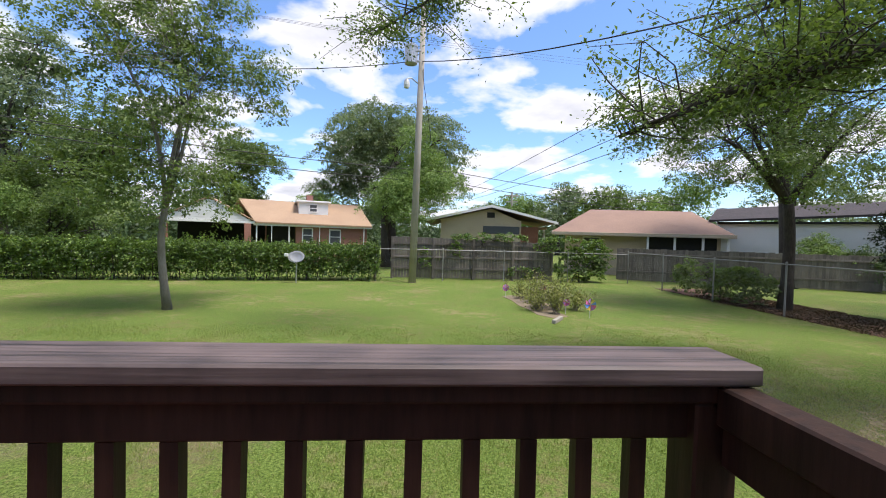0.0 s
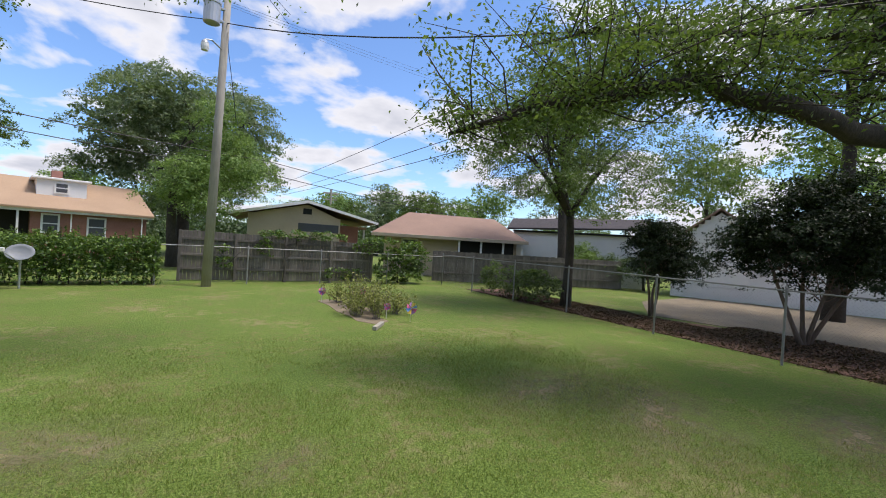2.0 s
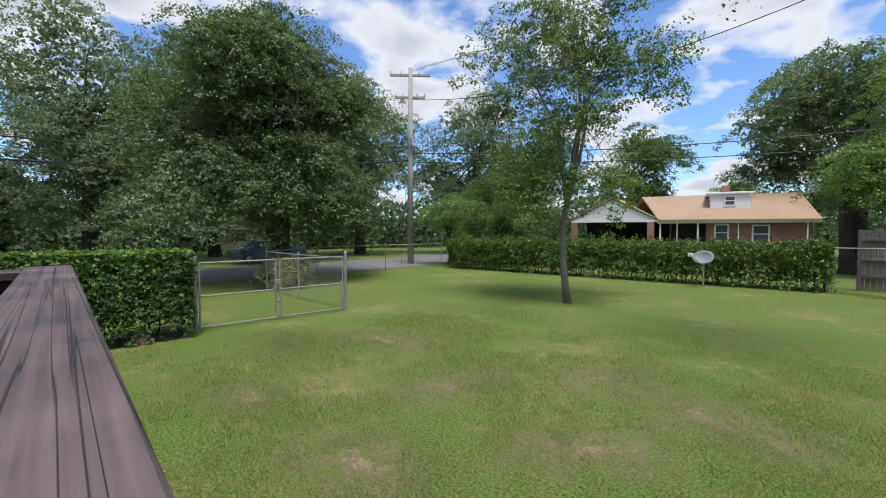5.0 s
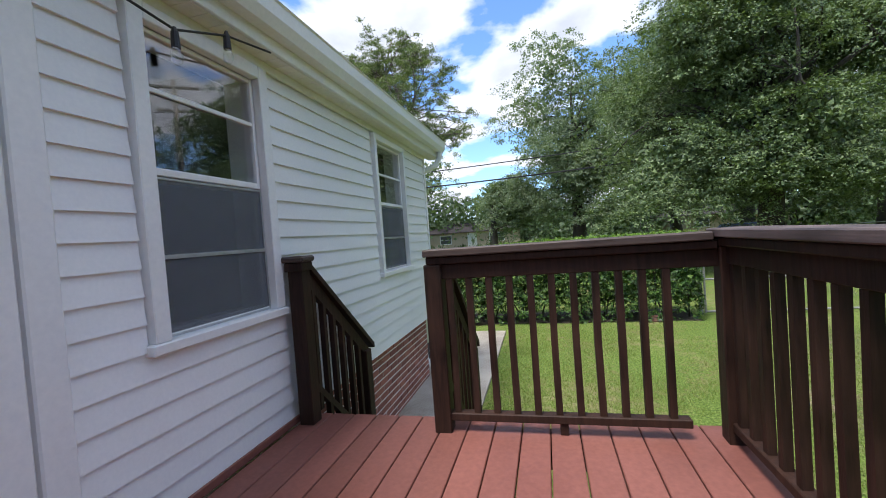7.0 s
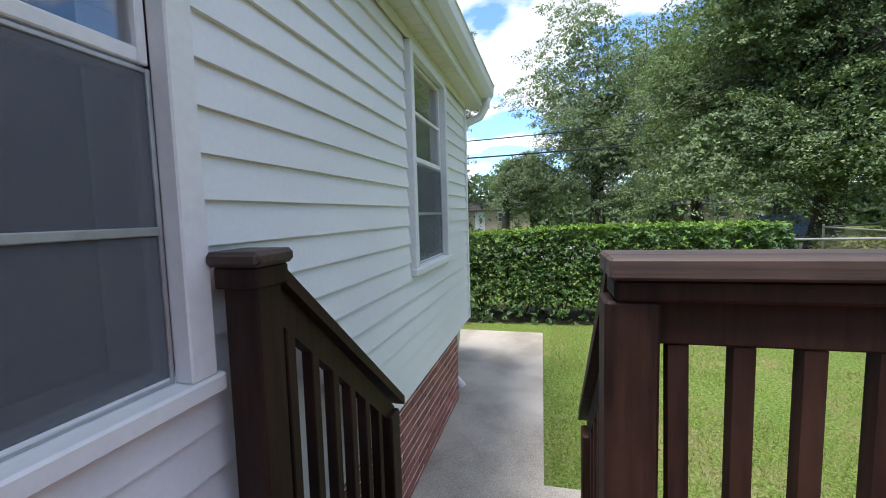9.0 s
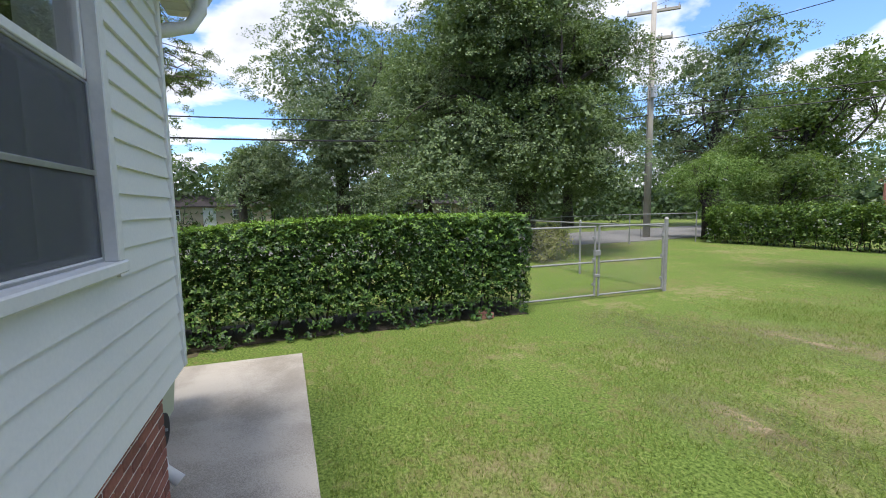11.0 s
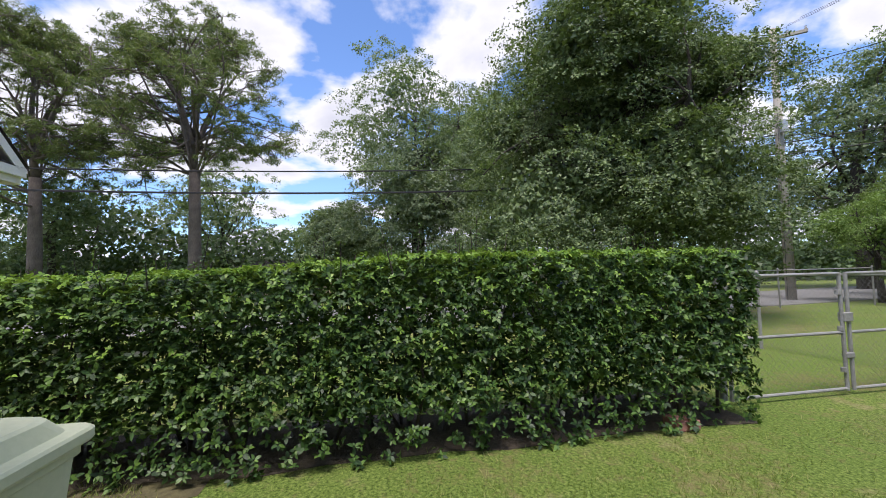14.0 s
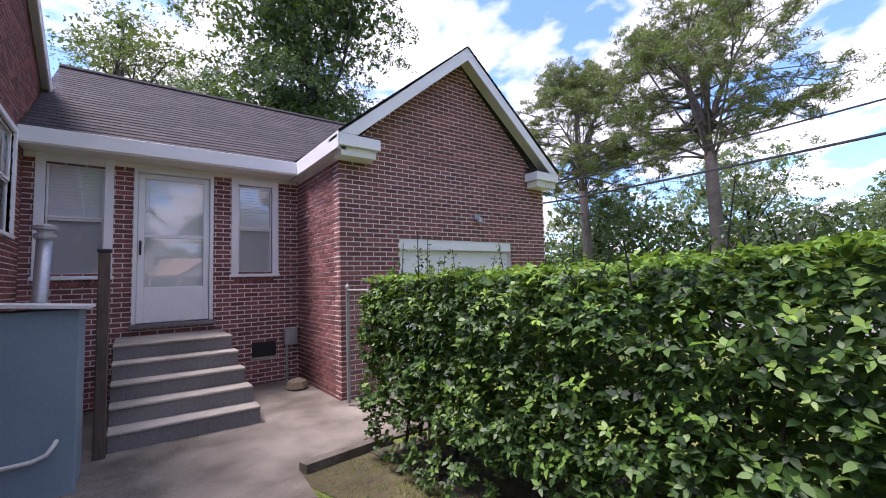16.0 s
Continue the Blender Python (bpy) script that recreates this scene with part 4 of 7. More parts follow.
def lumps(rng, c, r, n, size, low=False):
    """n lobes scattered over an ellipsoid."""
    d = unit(rng.normal(size=(n, 3)))
    d[:, 2] = np.clip(d[:, 2], -0.75, 0.9) if low else np.abs(d[:, 2]) * 0.9 - 0.15
    return [(c[0], c[1], c[2], r[0] * 0.75, r[1] * 0.75, r[2] * 0.75)] + [tuple(np.array(c) + q * np.array(r) * 0.72) + tuple(size * s for s in (1, 1, 0.8)) for q in d]


def hedge(name, runs, label, leaf_mat, density, leaf_size, seed, wild=0.06, tops=0.0, stems=True, oval=False):
    """runs: (x0, y0, x1, y1, half width, height, skirt) straight lengths."""
    rng = np.random.default_rng(seed)
    x0, y0, x1, y1, w, h, skirt = runs[0]
    t = thing(name, ((x0 + x1) / 2, (y0 + y1) / 2, 0), label, "hedge")
    arrs, wood = [], Shape()
    for x0, y0, x1, y1, w, h, skirt in runs:
        a, b = np.array([x0, y0, 0.0]), np.array([x1, y1, 0.0])
        u = unit(b - a)
        s = np.array([-u[1], u[0], 0])
        length = np.linalg.norm(b - a)
        area = {"side": length * h, "top": length * 2 * w, "end": 2 * w * h}
        for face, sgn in (("side", 1), ("side", -1), ("top", 0), ("end", 1), ("end", -1)):
            n = int(area[face] * density)
            if face == "side":
                p, z = rng.uniform(0, length, n), skirt + (h - skirt) * rng.uniform(0, 1, n)
                at = a + u * p[:, None] + s * sgn * w
                f = np.tile(s * sgn, (n, 1)) + np.array([0, 0, 0.5 if not oval else 1.1])
            elif face == "end":
                p, z = rng.uniform(-w, w, n), skirt + (h - skirt) * rng.uniform(0, 1, n)
                at = (b if sgn > 0 else a) + s * p[:, None]
                f = np.tile(u * sgn, (n, 1)) + np.array([0, 0, 0.5])
            else:
                p, q = rng.uniform(0, length, n), rng.uniform(-w, w, n)
                at, z = a + u * p[:, None] + s * q[:, None], h - 0.1 * np.abs(q / w) ** 5 - 0.12 * np.clip(1 - np.minimum(p, length - p) / 0.35, 0, 1) ** 2
                f = np.tile(np.array([0, 0, 1.0]), (n, 1))
            at = at.copy()
            at[:, 2] = z
            f = unit(f)
            lump = np.array([noise.noise(Vector((q[0] * 2.2, q[1] * 2.2, q[2] * 2.2 + seed))) for q in at])
            lump2 = np.array([noise.noise(Vector((q[0] * 6, q[1] * 6, q[2] * 6 + seed))) for q in at])
            rnd = np.clip((at[:, 2] - (h - 0.32)) / 0.32, 0, 1) ** 2 * (0.15 if face != "top" else 0)
            depth = wild * (1.4 * lump + 0.8 * lump2) - np.abs(rng.normal(size=n)) * wild * 0.9 - rnd
            if oval and face != "top":
                depth = depth - 0.02 * np.clip((0.95 - at[:, 2]) / 0.8, 0, 1)
            keep = rng.uniform(size=n) < np.clip(0.42 + 0.62 * (at[:, 2] - 0.15) / 0.7, 0.42, 1.0) * np.where(lump2 < -0.22 + 0.16 * np.clip(1.0 - at[:, 2], 0, 1), 0.22, 1.0)
            fl = f.copy()
            if face != "top":
                fl[:, 2] = 0
            at = at + unit(fl) * depth[:, None]
            if oval:
                pick = rng.uniform(size=keep.sum()) < 0.24
                arrs.append(rosette_array(rng, at[keep][pick], f[keep][pick], leaf_size))
            else:
                arrs.append(leaf_array(rng, at[keep], f[keep], leaf_size, 0.6, 0.55, 0.3))
        if tops:
            for _ in range(int(length * tops)):
                p = a + u * rng.uniform(0, length) + s * rng.uniform(-w, w)
                hh = rng.uniform(0.04, 0.15) + 0.34 * rng.uniform() ** 3
                q0, q1 = np.array([p[0], p[1], h - 0.1]), np.array([p[0] + rng.normal() * 0.05, p[1] + rng.normal() * 0.05, h + hh])
                wood.tube([tuple(q0), tuple(q1)], [0.006, 0.003], 4, caps=False)
                k = int(8 + hh * 45)
                tt = rng.uniform(0.3, 1, (k, 1))
                arrs.append(leaf_array(rng, q0 + (q1 - q0) * tt + rng.normal(size=(k, 3)) * 0.018, np.tile(np.array([0, 0, 1.0]), (k, 1)), leaf_size * 0.75, 0.5, 0.9, 0.25, oval))
        if stems:
            for _ in range(int(length * 7)):
                p = a + u * rng.uniform(0, length) + s * rng.uniform(-w * 0.6, w * 0.6)
                wood.tube(limb_points((p[0], p[1], -0.02), (p[0] + rng.normal() * 0.15, p[1] + rng.normal() * 0.15, h * 0.8), rng, 0.08, 4), [0.018, 0.013, 0.009, 0.004], 5, caps=False)
        n = int(length * density * 0.8)
        inner = a + u * rng.uniform(0, length, (n, 1)) + s * rng.uniform(-w * 0.75, w * 0.75, (n, 1))
        inner[:, 2] = rng.uniform(max(skirt, 0.3), h - 0.1, n)
        arrs.append(leaf_array(rng, inner, np.tile(np.array([0, 0, 1.0]), (n, 1)), leaf_size * 1.5, 0.7, 0.9, 0.25, oval))
    def settled(arr):
        """The clipped top falls a little towards the south end."""
        if oval:
            q = np.clip((0.3 - arr[:, :1, 1]) / 3.3, 0, 1)
            arr[:, :, 2] *= 1.0 - (0.03 + 0.12 * q * q * (3 - 2 * q)) / 1.6
        return arr

    leaf_part("foliage", np.concatenate([settled(q) for q in arrs]), leaf_mat, t)
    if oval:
        # Paler shoots over top and upper edges paint in the sunlit look.
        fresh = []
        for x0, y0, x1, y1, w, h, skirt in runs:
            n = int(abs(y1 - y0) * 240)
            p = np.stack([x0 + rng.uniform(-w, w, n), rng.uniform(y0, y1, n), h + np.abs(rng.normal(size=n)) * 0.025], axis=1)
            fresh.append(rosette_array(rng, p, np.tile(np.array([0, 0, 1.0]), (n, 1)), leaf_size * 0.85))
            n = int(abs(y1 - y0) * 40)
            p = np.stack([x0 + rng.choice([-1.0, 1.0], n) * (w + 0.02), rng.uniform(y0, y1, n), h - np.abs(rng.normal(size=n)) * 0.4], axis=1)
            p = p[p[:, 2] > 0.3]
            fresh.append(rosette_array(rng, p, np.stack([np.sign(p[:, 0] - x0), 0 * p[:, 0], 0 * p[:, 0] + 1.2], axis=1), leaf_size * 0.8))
        leaf_part("sunlit_growth", np.concatenate([settled(q) for q in fresh]), M_LEAF_FRESH_SUNLIT, t, "light green shoots with the top's sunlit tone painted in")
    if oval:
        wood.v = [(x, y, z * (1.0 - (0.03 + 0.12 * ease((0.3 - y) / 3.3)) / 1.6)) for x, y, z in wood.v]
    if wood.v:
        part("woody_stem", wood, M_BARK, t, smooth=True)
    return t


hedge("clipped_hedge", [(-8.95, -4.85, -8.95, 2.75, 0.55, 1.6, 0.03)], "dense clipped green hedge with fresh shoots and painted sunlit top", M_LEAF_HEDGE, 2500, 0.047, 3, 0.05, tops=14, oval=True)
hx0, hx1 = -16.2, -1.2
hedge("overgrown_hedge", [(hx0, back_line(hx0) + 0.7, hx1, back_line(hx1) + 0.7, 0.7, 1.55, 0.05)], "overgrown ivy hedge along the back fence", M_LEAF_IVY, 700, 0.095, 5, 0.24, tops=9)
rng0 = np.random.default_rng(11)
tree("young_tree", (-5.8, 11.08, 0), "slim young maple with pale trunk and airy crown", [(-5.9, 11.0, 5.4, 1.6, 1.6, 2.6), (-6.1, 10.8, 3.0, 2.2, 2.0, 0.9), (-5.6, 11.2, 7.4, 1.5, 1.5, 1.4), (-4.4, 12.3, 6.4, 1.1, 1.1, 1.3), (-7.2, 9.8, 6.3, 1.1, 1.1, 1.4), (-6.6, 10.4, 8.2, 1.0, 1.0, 1.0)],
     40000, 0.078, M_LEAF_YOUNG, 0.085, 7.2, 21, M_BARK_PALE, 0.5, 240, 50, shell=0.2, twig_r=0.008, fork=(-5.85, 11.05, 2.6), stems=[(-5.9, 11.0, 8.2), (-7.1, 9.9, 7.0), (-4.6, 12.1, 7.2), (-5.6, 11.6, 5.8)], droop=0.2, thick=0.25, tufts=14)
tree("shade_tree", (12.15, 12.5, 0), "dark-trunked oak in leaf beyond the wire fence", [(11.6, 12.6, 6.2, 4.0, 3.8, 2.6), (9.4, 12.8, 5.6, 2.6, 2.4, 1.4), (13.5, 11.0, 5.2, 3.2, 3.0, 2.0), (11.5, 12.6, 8.2, 2.6, 2.6, 1.8), (10.8, 11.5, 4.0, 2.6, 2.0, 0.8)],
     64000, 0.088, M_LEAF_OAK, 0.165, 6.0, 22, clump=0.62, clumps=330, limbs=46, shell=0.35, fork=(12.1, 12.5, 3.4), stems=[(10.3, 12.6, 6.6), (12.4, 12.8, 8.0), (13.8, 11.4, 6.4), (9.4, 12.4, 5.4)], thick=0.14, tufts=14, tri=True, wide=0.8)
tree("oak_tree", (12.6, 0.6, 0), "large oak whose limbs hang over the lawn", [(9.5, 3.0, 6.5, 3.6, 3.2, 1.8), (7.6, 5.4, 5.6, 2.0, 1.8, 0.9), (12.5, 0.6, 8.5, 4.5, 4.5, 3.0), (9.5, 4.6, 5.2, 2.2, 1.8, 0.9)],
     62000, 0.082, M_LEAF_OAK, 0.34, 7.0, 23, clump=0.6, clumps=300, limbs=44, shell=0.3, thick=0.14, tufts=14, tri=True, wide=0.8)
tree("broad_tree", (-16.6, 7.4, 0), "big dark evergreen oak by the street", lumps(rng0, (-17.2, 6.9, 6.8), (4.6, 4.1, 5.2), 16, 1.7) + [(-16.5, 9.0, 3.8, 3.2, 2.0, 1.5), (-17, 4.8, 3.8, 3.4, 2.6, 1.5), (-14.6, 7.4, 4.2, 2.0, 2.6, 1.4), (-16.2, 9.3, 2.9, 2.2, 1.8, 1.0), (-16.6, 4.4, 2.9, 2.6, 2.2, 1.0), (-14.4, 6.6, 3.1, 1.6, 2.0, 0.9)],
     235000, 0.115, M_LEAF_BROAD, 0.42, 7.0, 24, clump=1.25, clumps=330, limbs=46, shell=0.72, droop=0.32, thick=0.045, core=0.2, tri=True, tufts=70, spread=0.35)


# ---- the deck ----
DZ, CAP = 0.82, 1.79


def deck():
    d = thing("deck_floor", (-0.8, -0.2, 0), "raised deck of red-painted boards", "deck", kind="structure")
    y = WY + 0.03
    while y < 0.95:
        part("deck_board", Shape().box(-2.42, 1.1, y, min(y + 0.136, 0.97), DZ - 0.036, DZ, 0.004), M_DECK, d)
        y += 0.142
    part("rim_board", Shape().box(-2.4, 1.1, 0.931, 0.97, DZ - 0.24, DZ - 0.037, 0.004), M_STAIN, d)
    part("rim_board", Shape().box(-2.4, -2.36, WY + 0.03, 0.93, DZ - 0.24, DZ - 0.037, 0.004), M_STAIN, d)
    part("edge_strip", Shape().box(-2.34, 1.1, WY + 0.006, WY + 0.02, DZ, DZ + 0.04, 0.003), M_DECK, d)
    return d


deck()


def rail(name, a, b, label, posts=(True, True), cap=True, spacing=0.106, top=CAP, first=0.106):
    """A level rail from a to b (x, y): posts, cap board, apron, bottom rail and square balusters."""
    a, b = Vector((*a, 0)), Vector((*b, 0))
    u = (b - a).normalized()
    n = Vector((-u.y, u.x, 0))
    length = (b - a).length
    t4 = Matrix.Translation(a) @ Matrix((u, n, Vector((0, 0, 1)))).transposed().to_4x4()
    r = thing(name, a + Vector((0, 0, DZ)), label, "railing")
    if cap:
        part("cap_board", Shape().box(-0.07, length + 0.04, -0.085, 0.07, top - 0.038, top, 0.005, t4), M_RAILTOP if abs(u.x) > 0.5 else M_RAILTOP_ACROSS_DARK, r, "weathered cracked cap board")
    part("apron", Shape().box(-0.1 if not posts[0] else 0, length, -0.02, 0.02, top - 0.158, top - 0.079, 0.004, t4), M_STAIN, r)
    if not cap:
        part("top_rail", Shape().box(0, length, -0.03, 0.035, top - 0.078, top, 0.005, t4), M_STAIN, r)
    if cap:
        part("trim_strip", Shape().box(-0.058 if posts[0] else -0.092, length + 0.03, -0.055, 0.05, top - 0.078, top - 0.0385, 0.006, t4), M_STAIN, r)
    part("bottom_rail", Shape().box(0.04, length - 0.04, -0.03, 0.03, DZ + 0.06, DZ + 0.1, 0.004, t4), M_STAIN, r)
    for on, p in zip(posts, (0, length)):
        if on:
            part("post", Shape().box(p - 0.045, p + 0.045, -0.045, 0.045, 0 if p else DZ, top - 0.0785, 0.005, t4), M_STAIN, r)
    part("support_block", Shape().box(length * 0.5 - 0.02, length * 0.5 + 0.02, -0.02, 0.02, DZ, DZ + 0.059, 0.003, t4), M_STAIN, r)
    rr = random.Random(int(length * 100))
    p = first
    while p < length - 0.06:
        bow = rr.uniform(-0.006, 0.006)
        s = Shape()
        for z0, z1, o0, o1 in ((DZ + 0.1, (DZ + top) / 2, 0, bow), ((DZ + top) / 2, top - 0.159, bow, 0)):
            s.add([t4 @ Vector((p + sx * 0.0165 + o, sy * 0.0165, z)) for z, o in ((z0, o0), (z1, o1)) for sx, sy in ((-1, -1), (1, -1), (1, 1), (-1, 1))], [(3, 2, 1, 0), (4, 5, 6, 7), (0, 1, 5, 4), (1, 2, 6, 5), (2, 3, 7, 6), (3, 0, 4, 7)])
        part("baluster", s, M_STAIN, r)
        p += spacing
    return r


rail("deck_railing", (0.835, 0.888), (-2.27, 0.888), "dark brown wooden deck railing with weathered cap", spacing=0.111, first=0.142)
rail("deck_railing", (-2.27, 0.745), (-2.27, -0.475), "dark brown wooden railing beside the deck stairs", posts=(False, True), spacing=0.1025, first=0.115, top=CAP - 0.012)
rail("deck_railing", (0.86, -1.3), (0.86, 0.84), "dark brown wooden railing along the deck's end", posts=(True, False), cap=False, top=CAP - 0.04)


def stairs():
    st = thing("deck_stairs", (-2.9, -0.93, 0), "short dark wooden stair from deck to path", "stairs")
    for i, z in enumerate((0.615, 0.41, 0.205)):
        x = -2.34 - 0.27 * i
        part("tread", Shape().box(x - 0.29, x, -1.28, -0.6, z - 0.036, z, 0.005), M_STAIN, st)
    for y in (-1.3, -0.58):
        part("stringer", Shape().prism([(-2.34, y - 0.018, DZ - 0.04), (-2.34, y - 0.018, DZ - 0.32), (-3.16, y - 0.018, 0.03), (-3.16, y - 0.018, 0.2)], (0, 0.036, 0)), M_STAIN, st)
    return st


stairs()


def stair_rail(y, post_top, label):
    r = thing("stair_railing", (-2.3, y, 0), label, "railing")
    x0, x1, z0, z1 = (-2.29 if post_top else -2.27), -3.06, 1.66, 1.04
    if post_top:
        part("newel_post", Shape().box(x0 - 0.045, x0 + 0.045, y - 0.045, y + 0.045, DZ, CAP - 0.035, 0.005), M_STAIN, r)
        part("post_collar", Shape().box(x0 - 0.058, x0 + 0.058, y - 0.058, y + 0.058, CAP - 0.085, CAP - 0.0355, 0.005), M_STAIN, r)
        part("post_cap", Shape().box(x0 - 0.07, x0 + 0.07, y - 0.07, y + 0.07, CAP - 0.035, CAP, 0.01), M_RAILTOP_ACROSS_DARK, r)
    else:
        x0 = -2.3
    sl = (z1 - z0) / (x1 - x0)
    part("hand_rail", Shape().prism([(x0 - 0.04, y - 0.045, z0 + 0.1), (x1 - 0.1, y - 0.045, z1 + 0.02), (x1 - 0.1, y - 0.045, z1 - 0.02), (x0 - 0.04, y - 0.045, z0 + 0.06)], (0, 0.09, 0)), M_STAIN, r)
    part("apron", Shape().prism([(x0 - 0.04, y - 0.018, z0 + 0.059), (x1 - 0.04, y - 0.018, z1 - 0.001), (x1 - 0.04, y - 0.018, z1 - 0.09), (x0 - 0.04, y - 0.018, z0 - 0.04)], (0, 0.036, 0)), M_STAIN, r)
    part("newel_post", Shape().box(x1 - 0.045, x1 + 0.045, y - 0.04, y + 0.04, 0.03, z1 - 0.01, 0.005), M_STAIN, r)
    for i in range(1, 7):
        x = x0 + (x1 - x0) * i / 7
        z = z0 + (z1 - z0) * i / 7
        part("baluster", Shape().box(x - 0.018, x + 0.018, y - 0.018, y + 0.018, z - 0.72, z + 0.03, 0.003), M_STAIN, r)
    part("bottom_rail", Shape().prism([(x0 - 0.04, y - 0.02, z0 - 0.6), (x1 + 0.04, y - 0.02, z1 - 0.64), (x1 + 0.04, y - 0.02, z1 - 0.69), (x0 - 0.04, y - 0.02, z0 - 0.65)], (0, 0.04, 0)), M_STAIN, r)
    return r


stair_rail(-1.287, True, "dark brown stair railing against the white siding")
stair_rail(-0.46, False, "dark brown stair railing on the lawn side")


# ---- back door, steps and roofs of the wing ----
def storm_door():
    a, b, lo, hi = DOOR
    t4 = Matrix.Translation((0, DY, 0)) @ Matrix((Vector(U_W), Vector(NY), Vector((0, 0, 1)))).transposed().to_4x4()
    d = thing("door_1", (-(a + b) / 2, DY, lo), "closed white storm door with two glass panes", "door", kind="structure")
    fr = Shape().box(a, a + 0.05, -0.08, 0.03, lo, hi, 0.004, t4).box(b - 0.05, b, -0.08, 0.03, lo, hi, 0.004, t4).box(a + 0.05, b - 0.05, -0.08, 0.029, hi - 0.05, hi, 0.004, t4)
    part("door_frame", fr, M_TRIM, d)
    part("sill", Shape().box(a - 0.03, b + 0.03, -0.1, 0.09, lo - 0.06, lo, 0.006, t4), M_STEP, d)
    x0, x1, y0, y1 = a + 0.055, b - 0.055, -0.05, -0.01
    g0, g1, gz0, gm, gz1 = a + 0.13, b - 0.13, lo + 0.5, lo + 1.22, hi - 0.13
    leaf = Shape().box(x0, g0, y0, y1, lo + 0.01, hi - 0.06, 0.004, t4).box(g1, x1, y0, y1, lo + 0.01, hi - 0.06, 0.004, t4)
    leaf.box(g0, g1, y0, y1 - 0.001, lo + 0.01, gz0, 0.004, t4).box(g0, g1, y0, y1 - 0.001, gm - 0.025, gm + 0.025, 0.004, t4).box(g0, g1, y0, y1 - 0.001, gz1, hi - 0.06, 0.004, t4)
    lf = part("door_leaf", leaf, M_TRIM, d)
    for z0, z1 in ((gz0, gm - 0.025), (gm + 0.025, gz1)):
        pane = part("pane", Shape().box(g0, g1, -0.035, -0.03, z0, z1, 0, t4), M_GLASS, lf)
        pane.visible_shadow = False
    inner = Shape().box(a, b, -0.16, -0.12, lo, hi, 0.004, t4)
    for i in range(2):
        inner.box(g0 + 0.05, g1 - 0.05, -0.12, -0.112, lo + 0.25 + i * 0.9, lo + 0.95 + i * 0.9, 0.003, t4)
    part("inner_door", inner, M_TRIM, d, "white panelled inner door")
    part("door_handle", Shape().box(a + 0.075, a + 0.1, -0.012, 0.03, lo + 0.95, lo + 1.15, 0.006, t4), M_WIRE, d, "black door handle")
    return d


storm_door()


def door_steps():
    st = thing("concrete_steps", (-7.25, -7.2, -0.09), "five grey painted concrete steps to the back door", "steps")
    for i, z in enumerate((0.1, 0.283, 0.46, 0.64, 0.815)):
        yf = -6.5 - 0.25 * i
        xr = -7.95 + 0.03 * i
        riser = Shape().box(xr, -6.6, DY + 0.005, yf, z - 0.19 if i else -0.1, z - 0.03, 0.004)
        s = part("riser", riser, M_STEP, st)
        part("tread", Shape().box(xr - 0.006, -6.594, yf - 0.27 if i < 4 else DY + 0.006, yf + 0.016, z - 0.03, z, 0.008), M_CONCRETE, st, "worn pale tread")
    return st


door_steps()


def gable_roof():
    px, pz, ex0, ex1, ez = GMID - 0.03, 5.24, -8.86, -13.31, 3.4
    yf, yb = -6.38, -12.6
    r = thing("garage_roof", (px, -9.5, 3.3), "dark shingled garage roof with white rake boards", "roof", kind="structure")
    rows, s = 24, Shape()
    for ex in (ex0, ex1):
        for i in range(rows):
            a, b = i / rows, min((i + 1.15) / rows, 1)
            xa, za, xb, zb = ex + (px - ex) * a, ez + (pz - ez) * a + 0.03, ex + (px - ex) * b, ez + (pz - ez) * b + 0.02
            s.add([(xa, yf + 0.02, za), (xa, yb, za), (xb, yb, zb), (xb, yf + 0.02, zb), (xa, yf + 0.02, za - 0.006), (xa, yb, za - 0.006)], [(0, 1, 2, 3), (4, 5, 1, 0)])
    part("shingles", s, M_SHINGLE, r)
    for ex in (ex0, ex1):
        d = 0.16
        part("rake_board", Shape().prism([(ex, yf - 0.03, ez - 0.04), (px, yf - 0.03, pz), (px, yf - 0.03, pz - d * 1.3), (ex + (px - ex) * 0.1, yf - 0.03, ez - 0.04)], (0, 0.03, 0)), M_TRIM, r)
        part("rake_soffit", Shape().prism([(ex, GY + 0.001, ez - 0.02), (px, GY + 0.001, pz - 0.02), (px, GY + 0.001, pz - 0.06), (ex, GY + 0.001, ez - 0.06)], (0, yf - 0.031 - GY, 0)), M_SOFFIT, r)
        sg = 1 if ex > px else -1
        x1 = ex - sg * 0.62
        part("cornice_return", Shape().box(ex - sg * 0.021, x1, GY + 0.003, yf, 3.24, 3.39, 0.004), M_TRIM, r)
        part("cornice_return", Shape().box(ex - sg * 0.06, x1 + sg * 0.05, GY + 0.003, yf - 0.05, 3.12, 3.239, 0.004), M_SOFFIT, r)
        cap = Shape().prism([(ex - sg * 0.06, yf, 3.392), (x1, yf, 3.392), (x1, GY + 0.003, 3.52), (ex - sg * 0.06, GY + 0.003, 3.52)], (0, 0, 0.015))
        part("return_shingles", cap, M_SHINGLE, r)
    part("fascia", Shape().box(ex0 - 0.02, ex0, -8.1, yf - 0.002, 3.2, 3.42, 0.003), M_TRIM, r)
    part("eave_core", Shape().box(GX0 - 0.15, ex0 - 0.022, -8.5, GY - 0.003, 3.241, 3.4, 0.0), M_SOFFIT, r)
    part("eave_core", Shape().box(GX0 - 0.4, ex0 - 0.022, GY + 0.004, yf - 0.052, 3.241, 3.385, 0.0), M_SOFFIT, r)
    part("soffit", Shape().box(GX0 + 0.003, ex0 - 0.021, -8.45, yf - 0.05, 3.19, 3.239, 0.003), M_SOFFIT, r)
    return r


gable_roof()


